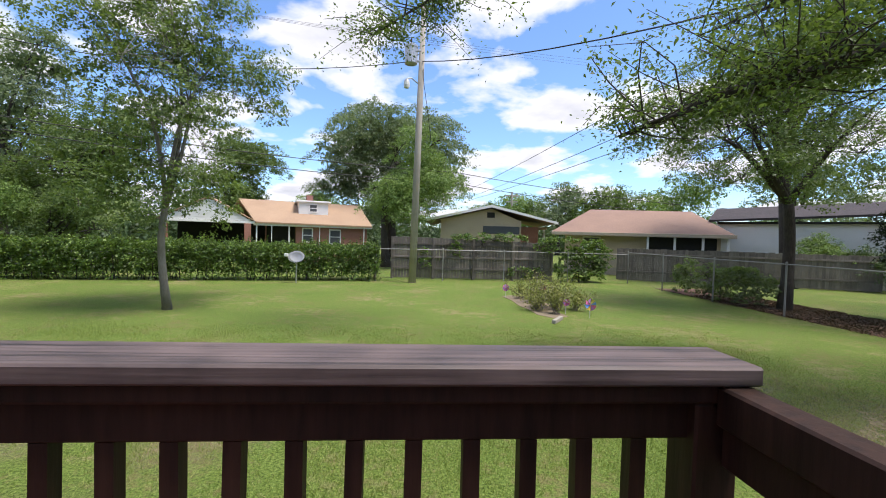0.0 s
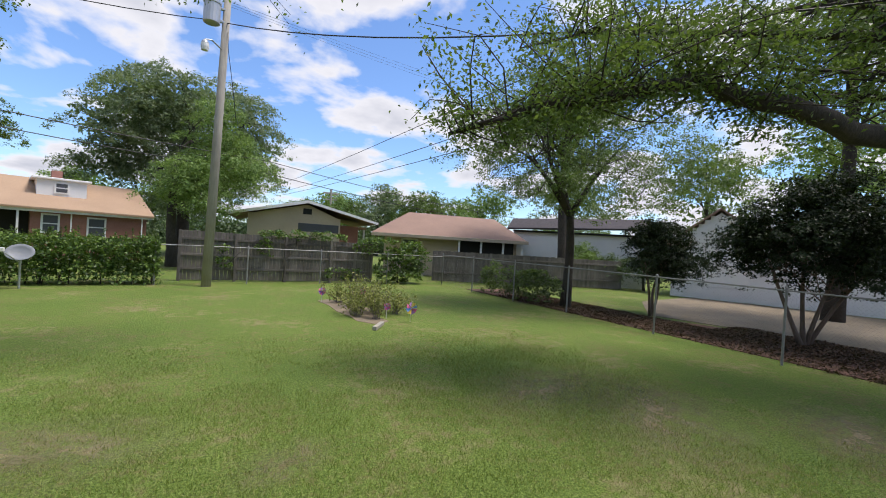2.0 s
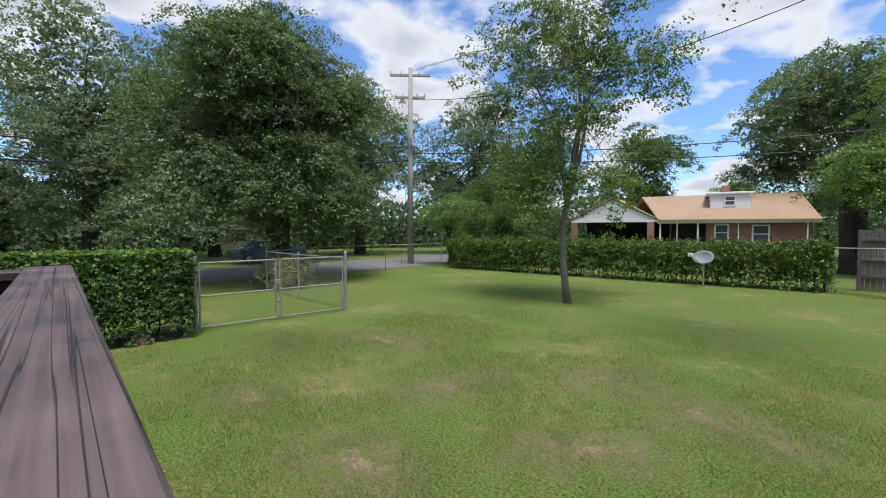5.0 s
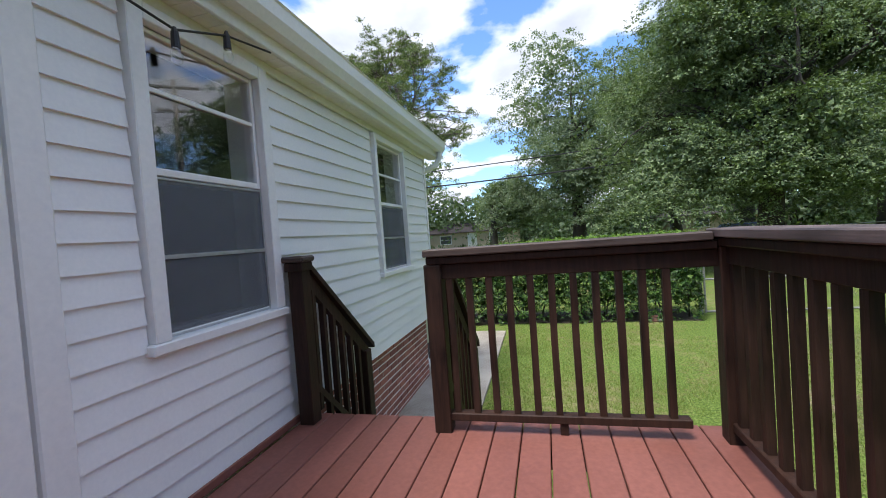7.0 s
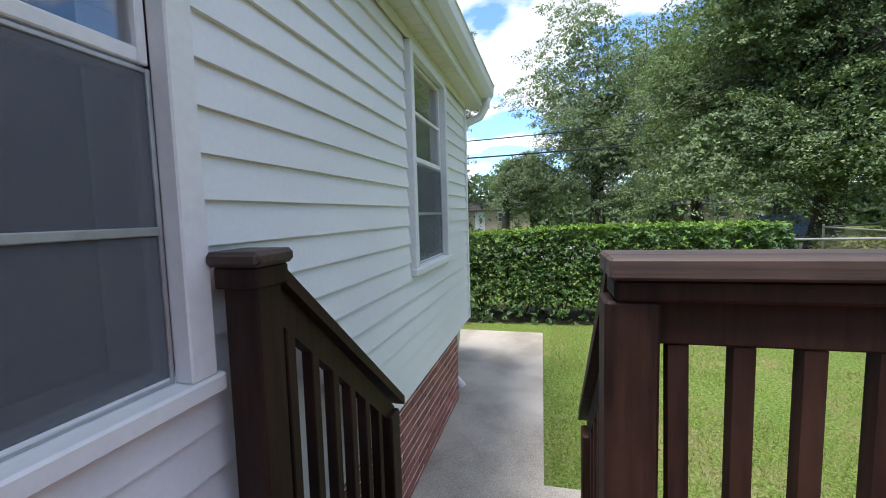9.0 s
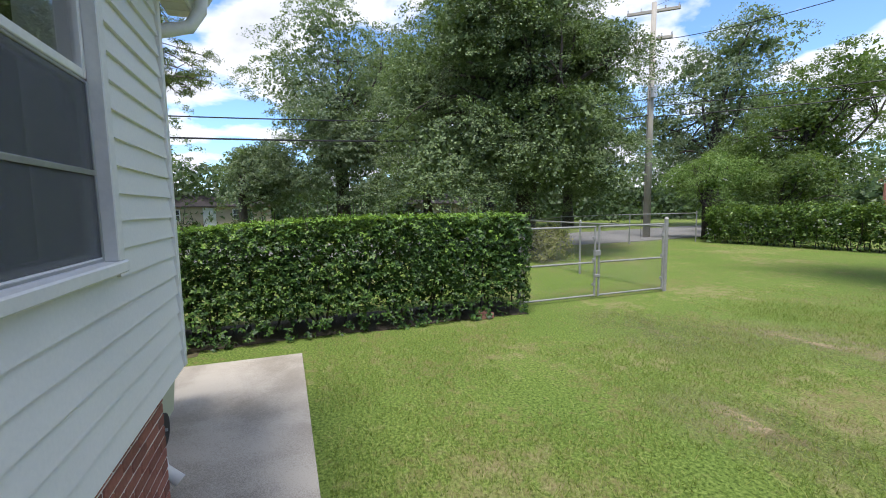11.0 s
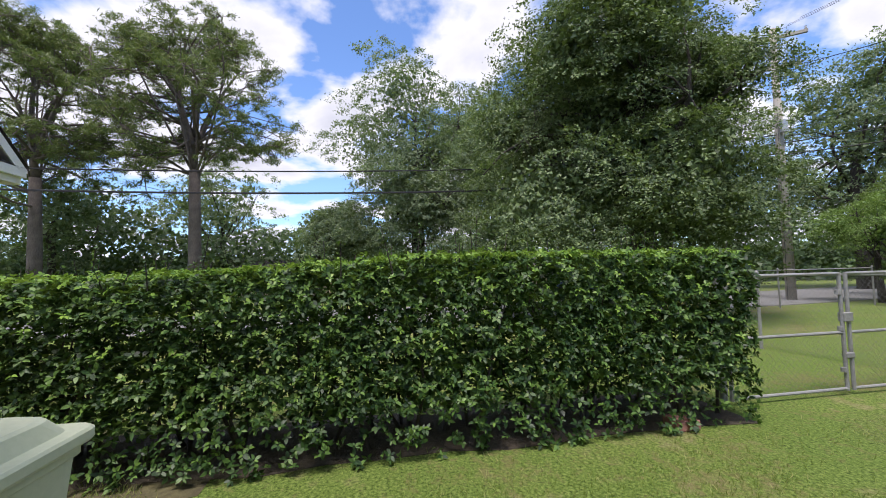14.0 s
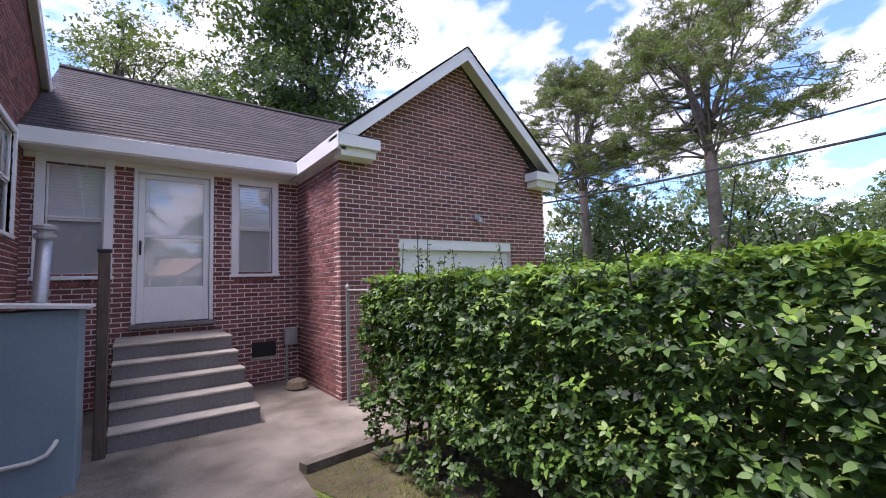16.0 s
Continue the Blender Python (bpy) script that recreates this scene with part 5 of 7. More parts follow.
def wing_roof():
    e_y, e_z, r_y, r_z = -8.1, 3.41, -11.0, 5.4
    r = thing("wing_roof", (-8, -9.5, 3.3), "dark grey shingle roof over the back door", "roof", kind="structure")
    rows, s = 26, Shape()
    shift = random.Random(8)
    for side in (0, 1):
        for i in range(rows):
            a, b = i / rows, min((i + 1.15) / rows, 1)
            ya, za, yb, zb = e_y + (r_y - e_y) * a, e_z + (r_z - e_z) * a, e_y + (r_y - e_y) * b, e_z + (r_z - e_z) * b - 0.012
            if side:
                ya, yb = 2 * r_y - ya, 2 * r_y - yb
            xr = -8.8 - (r_z - e_z) * a * 1.16
            xr2 = -8.8 - (r_z - e_z) * b * 1.16
            x = WXW - 0.02
            cols = 14
            cuts = [0.0] + [(c + shift.uniform(-0.42, 0.42)) / cols for c in range(1, cols)] + [1.0]
            for f0, f1 in zip(cuts, cuts[1:]):
                xa, xb = x + (xr - x) * f0, x + (xr - x) * f1
                xa2, xb2 = x + (xr2 - x) * f0, x + (xr2 - x) * f1
                s.add([(xa, ya, za), (xb, ya, za), (xb2, yb, zb), (xa2, yb, zb), (xa, ya, za - 0.006), (xb, ya, za - 0.006)], [(0, 1, 2, 3), (4, 5, 1, 0)])
    part("shingles", s, M_SHINGLE, r)
    part("ridge_cap", Shape().tube([(WXW - 0.02, r_y, r_z), (-11.1, r_y, r_z)], 0.05, 6), M_SHINGLE, r)
    part("fascia", Shape().box(WXW - 0.01, -8.862, e_y, e_y + 0.02, 3.22, 3.41, 0.003), M_TRIM, r)
    part("eave_core", Shape().box(WXW - 0.01, -8.85, DY - 0.1, e_y - 0.002, 3.241, 3.405, 0.0), M_SOFFIT, r)
    part("soffit", Shape().box(WXW - 0.01, -8.86, DY + 0.003, e_y - 0.001, 3.2, 3.239, 0.003), M_SOFFIT, r)
    part("frieze_board", Shape().box(WXW - 0.01, -8.98, DY + 0.003, DY + 0.024, 3.13, 3.199, 0.003), M_SOFFIT, r)
    return r


wing_roof()


def garage_door():
    d = thing("garage_door", (-11.1, GY - 0.1, 0), "white panelled garage door behind the hedge", "garage door", kind="structure")
    part("lintel_board", Shape().box(-12.25, -9.92, GY - 0.12, GY - 0.01, 1.92, 2.09, 0.004), M_TRIM, d)
    for i in range(4):
        part("door_panel", Shape().box(-12.24, -9.93, GY - 0.17, GY - 0.1, -0.1 + 0.503 * i, 0.393 + 0.503 * i, 0.006), M_TRIM, d)
    return d


garage_door()
solid("wall_lamp", Shape().box(-11.5, -11.38, GY, GY + 0.05, 2.44, 2.54, 0.008).lathe([(0.03, 0), (0.05, -0.02), (0.055, -0.08), (0.03, -0.1)], (-11.44, GY + 0.09, 2.48), 10), M_GALV, "small dull metal lamp on the brick gable", "lamp", loc=(-11.44, GY, 2.44))


def meter_box():
    b = thing("electric_box", (-8.85, DY + 0.05, 0.48), "grey metal electric box with conduit on the brick wall", "electric box")
    part("box", Shape().box(-8.95, -8.75, DY + 0.004, DY + 0.12, 0.48, 0.74, 0.01), M_GALV, b)
    part("conduit", Shape().tube([(-8.8, DY + 0.06, 0.48), (-8.8, DY + 0.06, -0.09)], 0.02, 8), M_GALV, b)
    v = thing("wall_vent", (-8.46, DY, 0.3), "dark foundation vent in the brick wall", "vent")
    part("frame", Shape().box(-8.66, -8.26, DY + 0.003, DY + 0.02, 0.29, 0.33, 0.003), M_CONCRETE, v)
    part("grille", Shape().box(-8.64, -8.28, DY + 0.003, DY + 0.012, 0.33, 0.56, 0.003), M_DARK, v)


meter_box()
solid("stone", Shape().lathe([(0.05, -0.09), (0.17, -0.06), (0.14, 0.03), (0.05, 0.07)], (-8.75, -7.75, 0), 7), M_SAND, "rough pale stone by the wall", "stone", loc=(-8.75, -7.75, -0.09))


def surface_flat(name, c1, c2, rough=0.5):
    return surface(name, c1, c2, rough, 45, 2.0, 0.1)


M_BIN = surface_flat("bin_plastic", (0.43, 0.48, 0.32), (0.52, 0.56, 0.4), 0.7)
M_BLUEGREY = surface_flat("blue_grey_paint", (0.17, 0.25, 0.31), (0.24, 0.32, 0.38), 0.5)
M_OLDWOOD = surface("old_post_wood", (0.05, 0.035, 0.028), (0.15, 0.11, 0.09), 0.9, 14, 3, 0.5, stretch=(3, 3, 0.4))
M_WHITE_PLASTIC = surface_flat("white_plastic", (0.62, 0.62, 0.6), (0.75, 0.75, 0.73))


M_BADGE = surface_flat("faded_blue_print", (0.33, 0.36, 0.41), (0.42, 0.45, 0.5), 0.6)


def rounded_ring(x0, x1, y0, y1, c, z, n=5):
    """Corners of a rounded rectangle at height z."""
    return [(cx + c * math.cos(a), cy + c * math.sin(a), z) for cx, cy, a0 in ((x1 - c, y1 - c, 0), (x0 + c, y1 - c, 90), (x0 + c, y0 + c, 180), (x1 - c, y0 + c, 270)) for a in (radians(a0 + 90 * q / (n - 1)) for q in range(n))]


def wheelie_bin():
    x0, x1, y0, y1, z = -6.68, -6.08, -2.38, -1.66, 1.0
    b = thing("wheeled_bin", (-6.38, -2.02, 0.03), "pale green plastic wheeled bin beside the path", "rubbish bin")
    t = 0.09
    body = Shape().add([(x0 + t, y0 + t, 0.1), (x1 - t, y0 + t, 0.1), (x1 - t, y1 - t, 0.1), (x0 + t, y1 - t, 0.1), (x0 + 0.02, y0 + 0.02, z - 0.06), (x1 - 0.02, y0 + 0.02, z - 0.06), (x1 - 0.02, y1 - 0.02, z - 0.06), (x0 + 0.02, y1 - 0.02, z - 0.06)],
                       [(3, 2, 1, 0), (4, 5, 6, 7), (0, 1, 5, 4), (1, 2, 6, 5), (2, 3, 7, 6), (3, 0, 4, 7)])
    body.box(x0 + 0.008, x1 - 0.008, y0 + 0.008, y1 - 0.008, z - 0.1, z - 0.06, 0.008)
    part("body", body, M_BIN, b)
    lid = Shape()
    layers = [(-0.022, 0.05, -0.055), (-0.03, 0.06, -0.045), (-0.03, 0.06, -0.02), (-0.022, 0.06, -0.012), (0.02, 0.07, -0.01), (0.045, 0.09, 0.035), (0.06, 0.1, 0.042)]
    rings = [rounded_ring(x0 + e, x1 - e, y0 + e, y1 - e, c, z + h) for e, c, h in layers]
    k = len(rings[0])
    lid.add([p for r in rings for p in r], [(i * k + j, i * k + (j + 1) % k, (i + 1) * k + (j + 1) % k, (i + 1) * k + j) for i in range(len(rings) - 1) for j in range(k)] + [tuple(range(k))[::-1], tuple((len(rings) - 1) * k + j for j in range(k))])
    l = part("lid", lid, M_BIN, b, "moulded pale green lid")
    rib = [rounded_ring(x0 + 0.062 + e, x1 - 0.24 - e, y0 + 0.1 + e, y1 - 0.18 - e, 0.05, z + h) for e, h in ((0, 0.04), (0.02, 0.062))]
    part("raised_panel", Shape().add([p for r in rib for p in r], [(j, (j + 1) % k, k + (j + 1) % k, k + j) for j in range(k)] + [tuple(range(k, 2 * k))]), M_BIN, l)
    part("raised_panel", Shape().box(x1 - 0.2, x1 - 0.08, y0 + 0.12, y1 - 0.22, z + 0.04, z + 0.056, 0.007), M_BIN, l)
    part("badge", Shape().lathe([(0.045, 0.0), (0.045, 0.003)], (x0 + 0.135, y0 + 0.43, z + 0.0625), 24), M_BADGE, l, "faded round blue label")
    part("badge_rim", Shape().lathe([(0.053, -0.002), (0.053, 0.0015)], (x0 + 0.135, y0 + 0.43, z + 0.0625), 24), M_WHITE_PLASTIC, l)
    part("axle", Shape().tube([(x1 - 0.05, y0 + 0.02, 0.15), (x1 - 0.05, y1 - 0.02, 0.15)], 0.012, 8), M_GALV, b)
    for y in (y0 + 0.04, y1 - 0.08):
        part("wheel", Shape().tube([(x1 - 0.05, y, 0.15), (x1 - 0.05, y + 0.045, 0.15)], 0.12, 16), M_WIRE, b)
    part("stencil", Shape().box(-6.5, -6.28, y1 - 0.043, y1 - 0.041, 0.66, 0.74, 0), M_WHITE_PLASTIC, b)
    return b


wheelie_bin()


def heater_cabinet():
    c = thing("metal_cabinet", (-6.05, -5.95, -0.09), "blue-grey painted cabinet against the brick wall", "cabinet")
    part("body", Shape().box(-6.44, WXW - 0.004, -6.25, -5.7, -0.09, 1.3, 0.008), M_BLUEGREY, c)
    part("lid", Shape().prism([(-6.5, -5.64, 1.302), (WXW - 0.004, -5.64, 1.36), (WXW - 0.004, -6.3, 1.36), (-6.5, -6.3, 1.302)], (0, 0, 0.025)), M_WHITE_PLASTIC, c)
    part("drain_pipe", Shape().tube([(-5.7, -5.66, 0.2), (-6.2, -5.66, 0.22), (-6.28, -5.66, 0.25), (-6.32, -5.67, 0.31), (-6.33, -5.71, 0.33)], 0.017, 8), M_WHITE_PLASTIC, c, smooth=True)
    v = thing("vent_pipe", (-6.12, -6.3, 1.3), "grey sheet-metal flue with a capped top", "flue")
    part("pipe", Shape().tube([(-6.12, -6.36, -0.09), (-6.12, -6.36, 1.3), (-6.14, -6.36, 1.92)], 0.055, 14), M_GALV, v, smooth=True)
    part("cowl", Shape().lathe([(0.06, 0), (0.08, 0.02), (0.08, 0.05), (0.055, 0.06), (0.055, 0.08), (0.085, 0.09), (0.085, 0.12), (0.03, 0.14)], (-6.14, -6.36, 1.9), 16), M_GALV, v)
    p = thing("wooden_post", (-6.55, -6.42, -0.09), "old dark wooden post with a metal cap", "post")
    part("post", Shape().box(-6.595, -6.505, -6.46, -6.37, -0.09, 1.8, 0.008), M_OLDWOOD, p)
    part("cap", Shape().box(-6.605, -6.495, -6.47, -6.36, 1.8, 1.83, 0.005), M_WIRE, p)


heater_cabinet()


# ---- wire fences and gate ----
def link_wires(s, a, b, z0, z1, step=0.075, r=0.001):
    """Crossing diagonal wires between two posts."""
    a, b = Vector((*a, 0)), Vector((*b, 0))
    u = (b - a).normalized()
    length, h = (b - a).length, z1 - z0
    n = Vector((-u.y, u.x, 0)) * r
    for sgn in (1, -1):
        x = -h
        while x < length:
            lo, hi = max(0, -x) if True else 0, min(h, length - x)
            if hi - lo > 0.02:
                p0, p1 = (x + lo, lo), (x + hi, hi)
                if sgn < 0:
                    p0, p1 = (p0[0], h - p0[1]), (p1[0], h - p1[1])
                A, B = a + u * p0[0] + Vector((0, 0, z0 + p0[1])), a + u * p1[0] + Vector((0, 0, z0 + p1[1]))
                side = Vector((0, 0, r))
                k = len(s.v)
                s.v += [tuple(A + n), tuple(A - n - side), tuple(A - n + side), tuple(B + n), tuple(B - n - side), tuple(B - n + side)]
                s.f += [(k, k + 1, k + 4, k + 3), (k + 1, k + 2, k + 5, k + 4), (k + 2, k, k + 3, k + 5)]
            x += step


def wire_fence(name, pts, h, label, top_r=0.02):
    f = thing(name, (pts[0][0], pts[0][1], 0), label, "fence")
    net = Shape()
    for p in pts:
        part("post", Shape().tube([(p[0], p[1], -0.05), (p[0], p[1], h + 0.02)], 0.026, 8).lathe([(0.03, 0), (0.032, 0.03), (0.012, 0.06)], (p[0], p[1], h), 8), M_FENCE_STEEL, f)
    for a, b in zip(pts, pts[1:]):
        part("top_rail", Shape().tube([(*a, h - 0.02), (*b, h - 0.02)], top_r, 6), M_FENCE_STEEL, f)
        link_wires(net, a, b, 0.04, h - 0.02)
    me = bpy.data.meshes.new("wire_mesh")
    off = origin_of(f)
    me.from_pydata([(v[0] - off.x, v[1] - off.y, v[2]) for v in net.v], [], net.f)
    me.materials.append(M_NET)
    ob = new("wire_mesh", me)
    ob.parent = f
    return f


wire_fence("wire_fence", [(-1.25, 18.75), (1.75, 19.35), (4.7, 19.75), (7.9, 19.95), (10.97, 20.0)], 1.45, "galvanised chain-link fence before the board fence")
wire_fence("wire_fence", [(10.97, 20.0), (10.95, 17.1), (10.95, 14.1), (11.1, 11.4), (10.9, 8.05), (10.75, 5.1), (10.7, 2.0), (10.7, -1.2)], 1.55, "galvanised chain-link fence along the neighbour's plot")
wire_fence("wire_fence", [(-8.96, 6.13), (-11.4, 6.0), (-13.9, 6.0), (-16.4, 9.0), (-17.0, 12.9), (-16.6, 16.3)], 1.3, "thin chain-link fence towards the street")
wire_fence("wire_fence", [(-8.97, -6.4), (-8.97, -4.6)], 1.37, "chain-link fence post and wire beside the brick corner")


def gate():
    g = thing("double_gate", (-8.93, 4.5, 0), "galvanised double chain-link gate with mid rails", "gate")
    for p, hh in ((2.86, 1.42), (6.13, 1.4)):
        part("gate_post", Shape().tube([(-8.96, p, -0.05), (-8.96, p, hh)], 0.038, 12).lathe([(0.042, 0), (0.042, 0.03), (0.012, 0.07)], (-8.96, p, hh), 12), M_FENCE_STEEL, g)
    for y0, y1 in ((2.93, 4.41), (4.5, 6.03)):
        fr = Shape()
        for y in (y0, y1):
            fr.tube([(-8.93, y, 0.05), (-8.93, y, 1.34)], 0.02, 8)
        for z in (0.07, 0.68, 1.33):
            fr.tube([(-8.93, y0, z), (-8.93, y1, z)], 0.018, 8)
        leaf = part("gate_leaf", fr, M_FENCE_STEEL, g)
        net = Shape()
        link_wires(net, (-8.93, y0), (-8.93, y1), 0.08, 1.33)
        me = bpy.data.meshes.new("wire_mesh")
        off = origin_of(leaf)
        me.from_pydata([(v[0] - off.x, v[1] - off.y, v[2] - off.z) for v in net.v], [], net.f)
        me.materials.append(M_NET)
        ob = new("wire_mesh", me)
        ob.parent = leaf
        for z in (0.25, 0.7, 1.1):
            part("hinge", Shape().tube([(-8.93, y1 - 0.03, z), (-8.93, y1 - 0.03, z + 0.05)], 0.028, 8), M_FENCE_STEEL, leaf)
    part("latch", Shape().box(-8.97, -8.89, 4.4, 4.52, 0.8, 0.9, 0.008), M_FENCE_STEEL, g)
    part("latch", Shape().box(-8.96, -8.9, 4.4, 4.52, 0.4, 0.46, 0.008), M_FENCE_STEEL, g)


gate()
solid("brick_block", Shape().box(-8.66, -8.44, 1.9, 2.12, 0, 0.09, 0.01, Matrix.Translation((0, 0, 0))), M_BRICK_PALE, "loose old brick under the hedge", "brick", loc=(-8.55, 2.0, 0))


def board_fence():
    a, b = Vector((-0.62, 20.2, 0)), Vector((7.2, 20.35, 0))
    u = (b - a).normalized()
    n = Vector((-u.y, u.x, 0))
    length = (b - a).length
    t4 = Matrix.Translation(a) @ Matrix((u, n, Vector((0, 0, 1)))).transposed().to_4x4()
    f = thing("board_fence", a, "weathered grey wooden board fence with climbing vines", "fence")
    rr = random.Random(4)
    x, i = 0.0, 0
    while x < length - 0.1:
        h = 2.0 - 0.14 * x / length + rr.uniform(-0.02, 0.02)
        part("board", Shape().box(x + 0.004, x + 0.138, -0.01 + rr.uniform(-0.004, 0.004), 0.012, 0.05, h, 0.004, t4), M_FENCE_WOOD, f)
        x += 0.142
    for k in range(5):
        p = length * k / 4
        part("post", Shape().box(p - 0.05, p + 0.05, -0.12, -0.02, -0.05, 2.0 - 0.03 * k, 0.006, t4), M_FENCE_WOOD, f)
    for z in (0.5, 1.05, 1.68):
        part("rail", Shape().box(0, length, -0.06, -0.018, z - 0.045, z + 0.045, 0.005, t4), M_FENCE_WOOD, f)
    f2 = thing("board_fence", (11.2, 21.5, 0), "grey board fence behind the neighbour's shrubs", "fence")
    m2 = Matrix.Translation((11.2, 21.6, 0)) @ Matrix.Rotation(math.atan2(-0.3, 0.95), 4, "Z")
    x = 0
    while x < 11.6:
        part("board", Shape().box(x, x + 0.138, -0.01, 0.015, 0.05, 1.72 + rr.uniform(-0.02, 0.02), 0.004, m2), M_FENCE_WOOD, f2)
        x += 0.143
    for z in (0.5, 1.45):
        part("rail", Shape().box(0, 11.6, -0.055, -0.012, z - 0.045, z + 0.045, 0.005, m2), M_FENCE_WOOD, f2)
    return f


board_fence()


# ---- poles and lines ----
def strung(pts, sag, n=14):
    out = []
    for a, b in zip(pts, pts[1:]):
        a, b = Vector(a), Vector(b)
        for i in range(n):
            t = i / n
            p = a.lerp(b, t)
            p.z -= sag * 4 * t * (1 - t)
            out.append(p)
    return out + [Vector(pts[-1])]


def power_line(pts, sag, r=0.014, label="slack black overhead power cable"):
    return solid("power_line", Shape().tube(strung(pts, sag), r, 5), M_WIRE, label, "cable", group="overhead cables", loc=pts[0])


def yard_pole():
    p = thing("utility_pole", (0.35, 18.35, 0), "tall wooden utility pole with grey transformer", "utility pole")
    part("pole", Shape().tube([(0.35, 18.35, -0.1), (0.45, 18.4, 6), (0.55, 18.45, 12.2)], [0.17, 0.145, 0.11], 14), M_POLE, p, smooth=True)
    t = part("transformer", Shape().lathe([(0.2, 0), (0.27, 0.03), (0.27, 0.68), (0.29, 0.7), (0.29, 0.78), (0.2, 0.84)], (0.05, 18.3, 9.35), 18), M_GALV, p, "grey drum transformer", smooth=False)
    part("bushing", Shape().lathe([(0.05, 0), (0.03, 0.08), (0.045, 0.12), (0.02, 0.3)], (0.05, 18.3, 10.18), 8), M_BARK, t)
    part("bracket", Shape().box(0.25, 0.5, 18.32, 18.42, 9.5, 9.58, 0.01).box(0.25, 0.5, 18.32, 18.42, 9.95, 10.03, 0.01), M_GALV, p)
    lamp = part("street_lamp", Shape().tube([(0.42, 18.35, 8.55), (0.1, 18.1, 8.7), (-0.1, 17.95, 8.62)], 0.025, 8).lathe([(0.05, 0.1), (0.1, 0.05), (0.12, -0.02)], (-0.1, 17.95, 8.5), 12), M_GALV, p)
    part("lamp_glass", Shape().lathe([(0.12, 0), (0.13, -0.12), (0.11, -0.24), (0.05, -0.26)], (-0.1, 17.95, 8.475), 14), M_WHITE_PLASTIC, lamp)
    part("cable_riser", Shape().tube([(0.58, 18.3, 9.2), (0.62, 18.25, 8.6), (0.85, 18.3, 7.2), (1.0, 18.4, 6.2)], 0.012, 5), M_WIRE, p)


yard_pole()


def street_pole():
    x, y = -19.7, 16.6
    p = thing("utility_pole", (x, y, 0), "tall street pole with wooden crossarms", "utility pole")
    part("pole", Shape().tube([(x, y, -0.1), (x, y, 6), (x + 0.05, y, 11.6)], [0.19, 0.16, 0.12], 12), M_POLE, p, smooth=True)
    m = Matrix.Translation((x, y, 0)) @ Matrix.Rotation(radians(50), 4, "Z")
    for z, w in ((11.2, 1.2), (9.9, 0.9)):
        arm = part("crossarm", Shape().box(-w, w, -0.06, 0.06, z - 0.07, z + 0.07, 0.01, m), M_POLE, p)
        for k in (-0.95, -0.45, 0.45, 0.95):
            q = m @ Vector((k * w, 0, z + 0.07))
            part("insulator", Shape().lathe([(0.03, 0), (0.05, 0.05), (0.03, 0.1), (0.045, 0.14)], q, 8), M_GALV, arm)
    part("drum", Shape().lathe([(0.14, 0), (0.14, 0.5)], (x + 0.3, y - 0.1, 7.0), 10), M_GALV, p)


street_pole()
SP = (-19.7, 16.6)
power_line([(*SP, 7.0), (-19.5, 4, 5.2), (-19.4, -11, 4.9), (-19.0, -45, 6.5)], 0.1, 0.024)
power_line([(*SP, 6.2), (-19.5, 3.5, 4.4), (-19.4, -11, 4.25), (-19.0, -45, 6.0)], 0.1, 0.034)
power_line([(0.5, 18.4, 9.6), (*SP, 9.8)], 1.2, 0.016)
power_line([(0.5, 18.4, 9.55), (13.0, -4.0, 5.8)], 1.2, 0.02)
power_line([(-19.7, 16.6, 6.6), (3.0, 27, 6.2), (30, 33, 5.0)], 0.4, 0.02)
power_line([(-19.7, 16.6, 6.1), (3.0, 27, 5.5), (30, 33, 4.3)], 0.4, 0.02)
power_line([(7.5, 60, 8.5), (11.2, -30, 8.6)], 0.7, 0.018)
power_line([(7.8, 60, 7.6), (13.4, -30, 8.3)], 0.7, 0.018)
power_line([(7.8, 60, 7.2), (13.9, -30, 7.2)], 0.6, 0.018)
for k in range(3):
    power_line([(-19.5 + 0.5 * k, 16.6, 11.4), (40, 46 + k, 22)], 0.8, 0.007, "thin bare overhead wire between poles")
power_line([(-18.5, 15.0, 0.1), (*SP, 8.6)], 0.0, 0.01, "steel stay wire of the street pole")
solid("far_pole", Shape().tube([(14.2, 58, 0), (14.2, 58, 8.6)], 0.16, 8).box(13.2, 15.2, 57.9, 58.1, 8.0, 8.2).box(13.4, 15.0, 57.9, 58.1, 7.2, 7.35), M_POLE, "distant wooden pole with crossarms", "utility pole", loc=(14.2, 58, 0))


M_DISH = surface_flat("grey_dish_paint", (0.2, 0.215, 0.24), (0.27, 0.285, 0.31), 0.5)


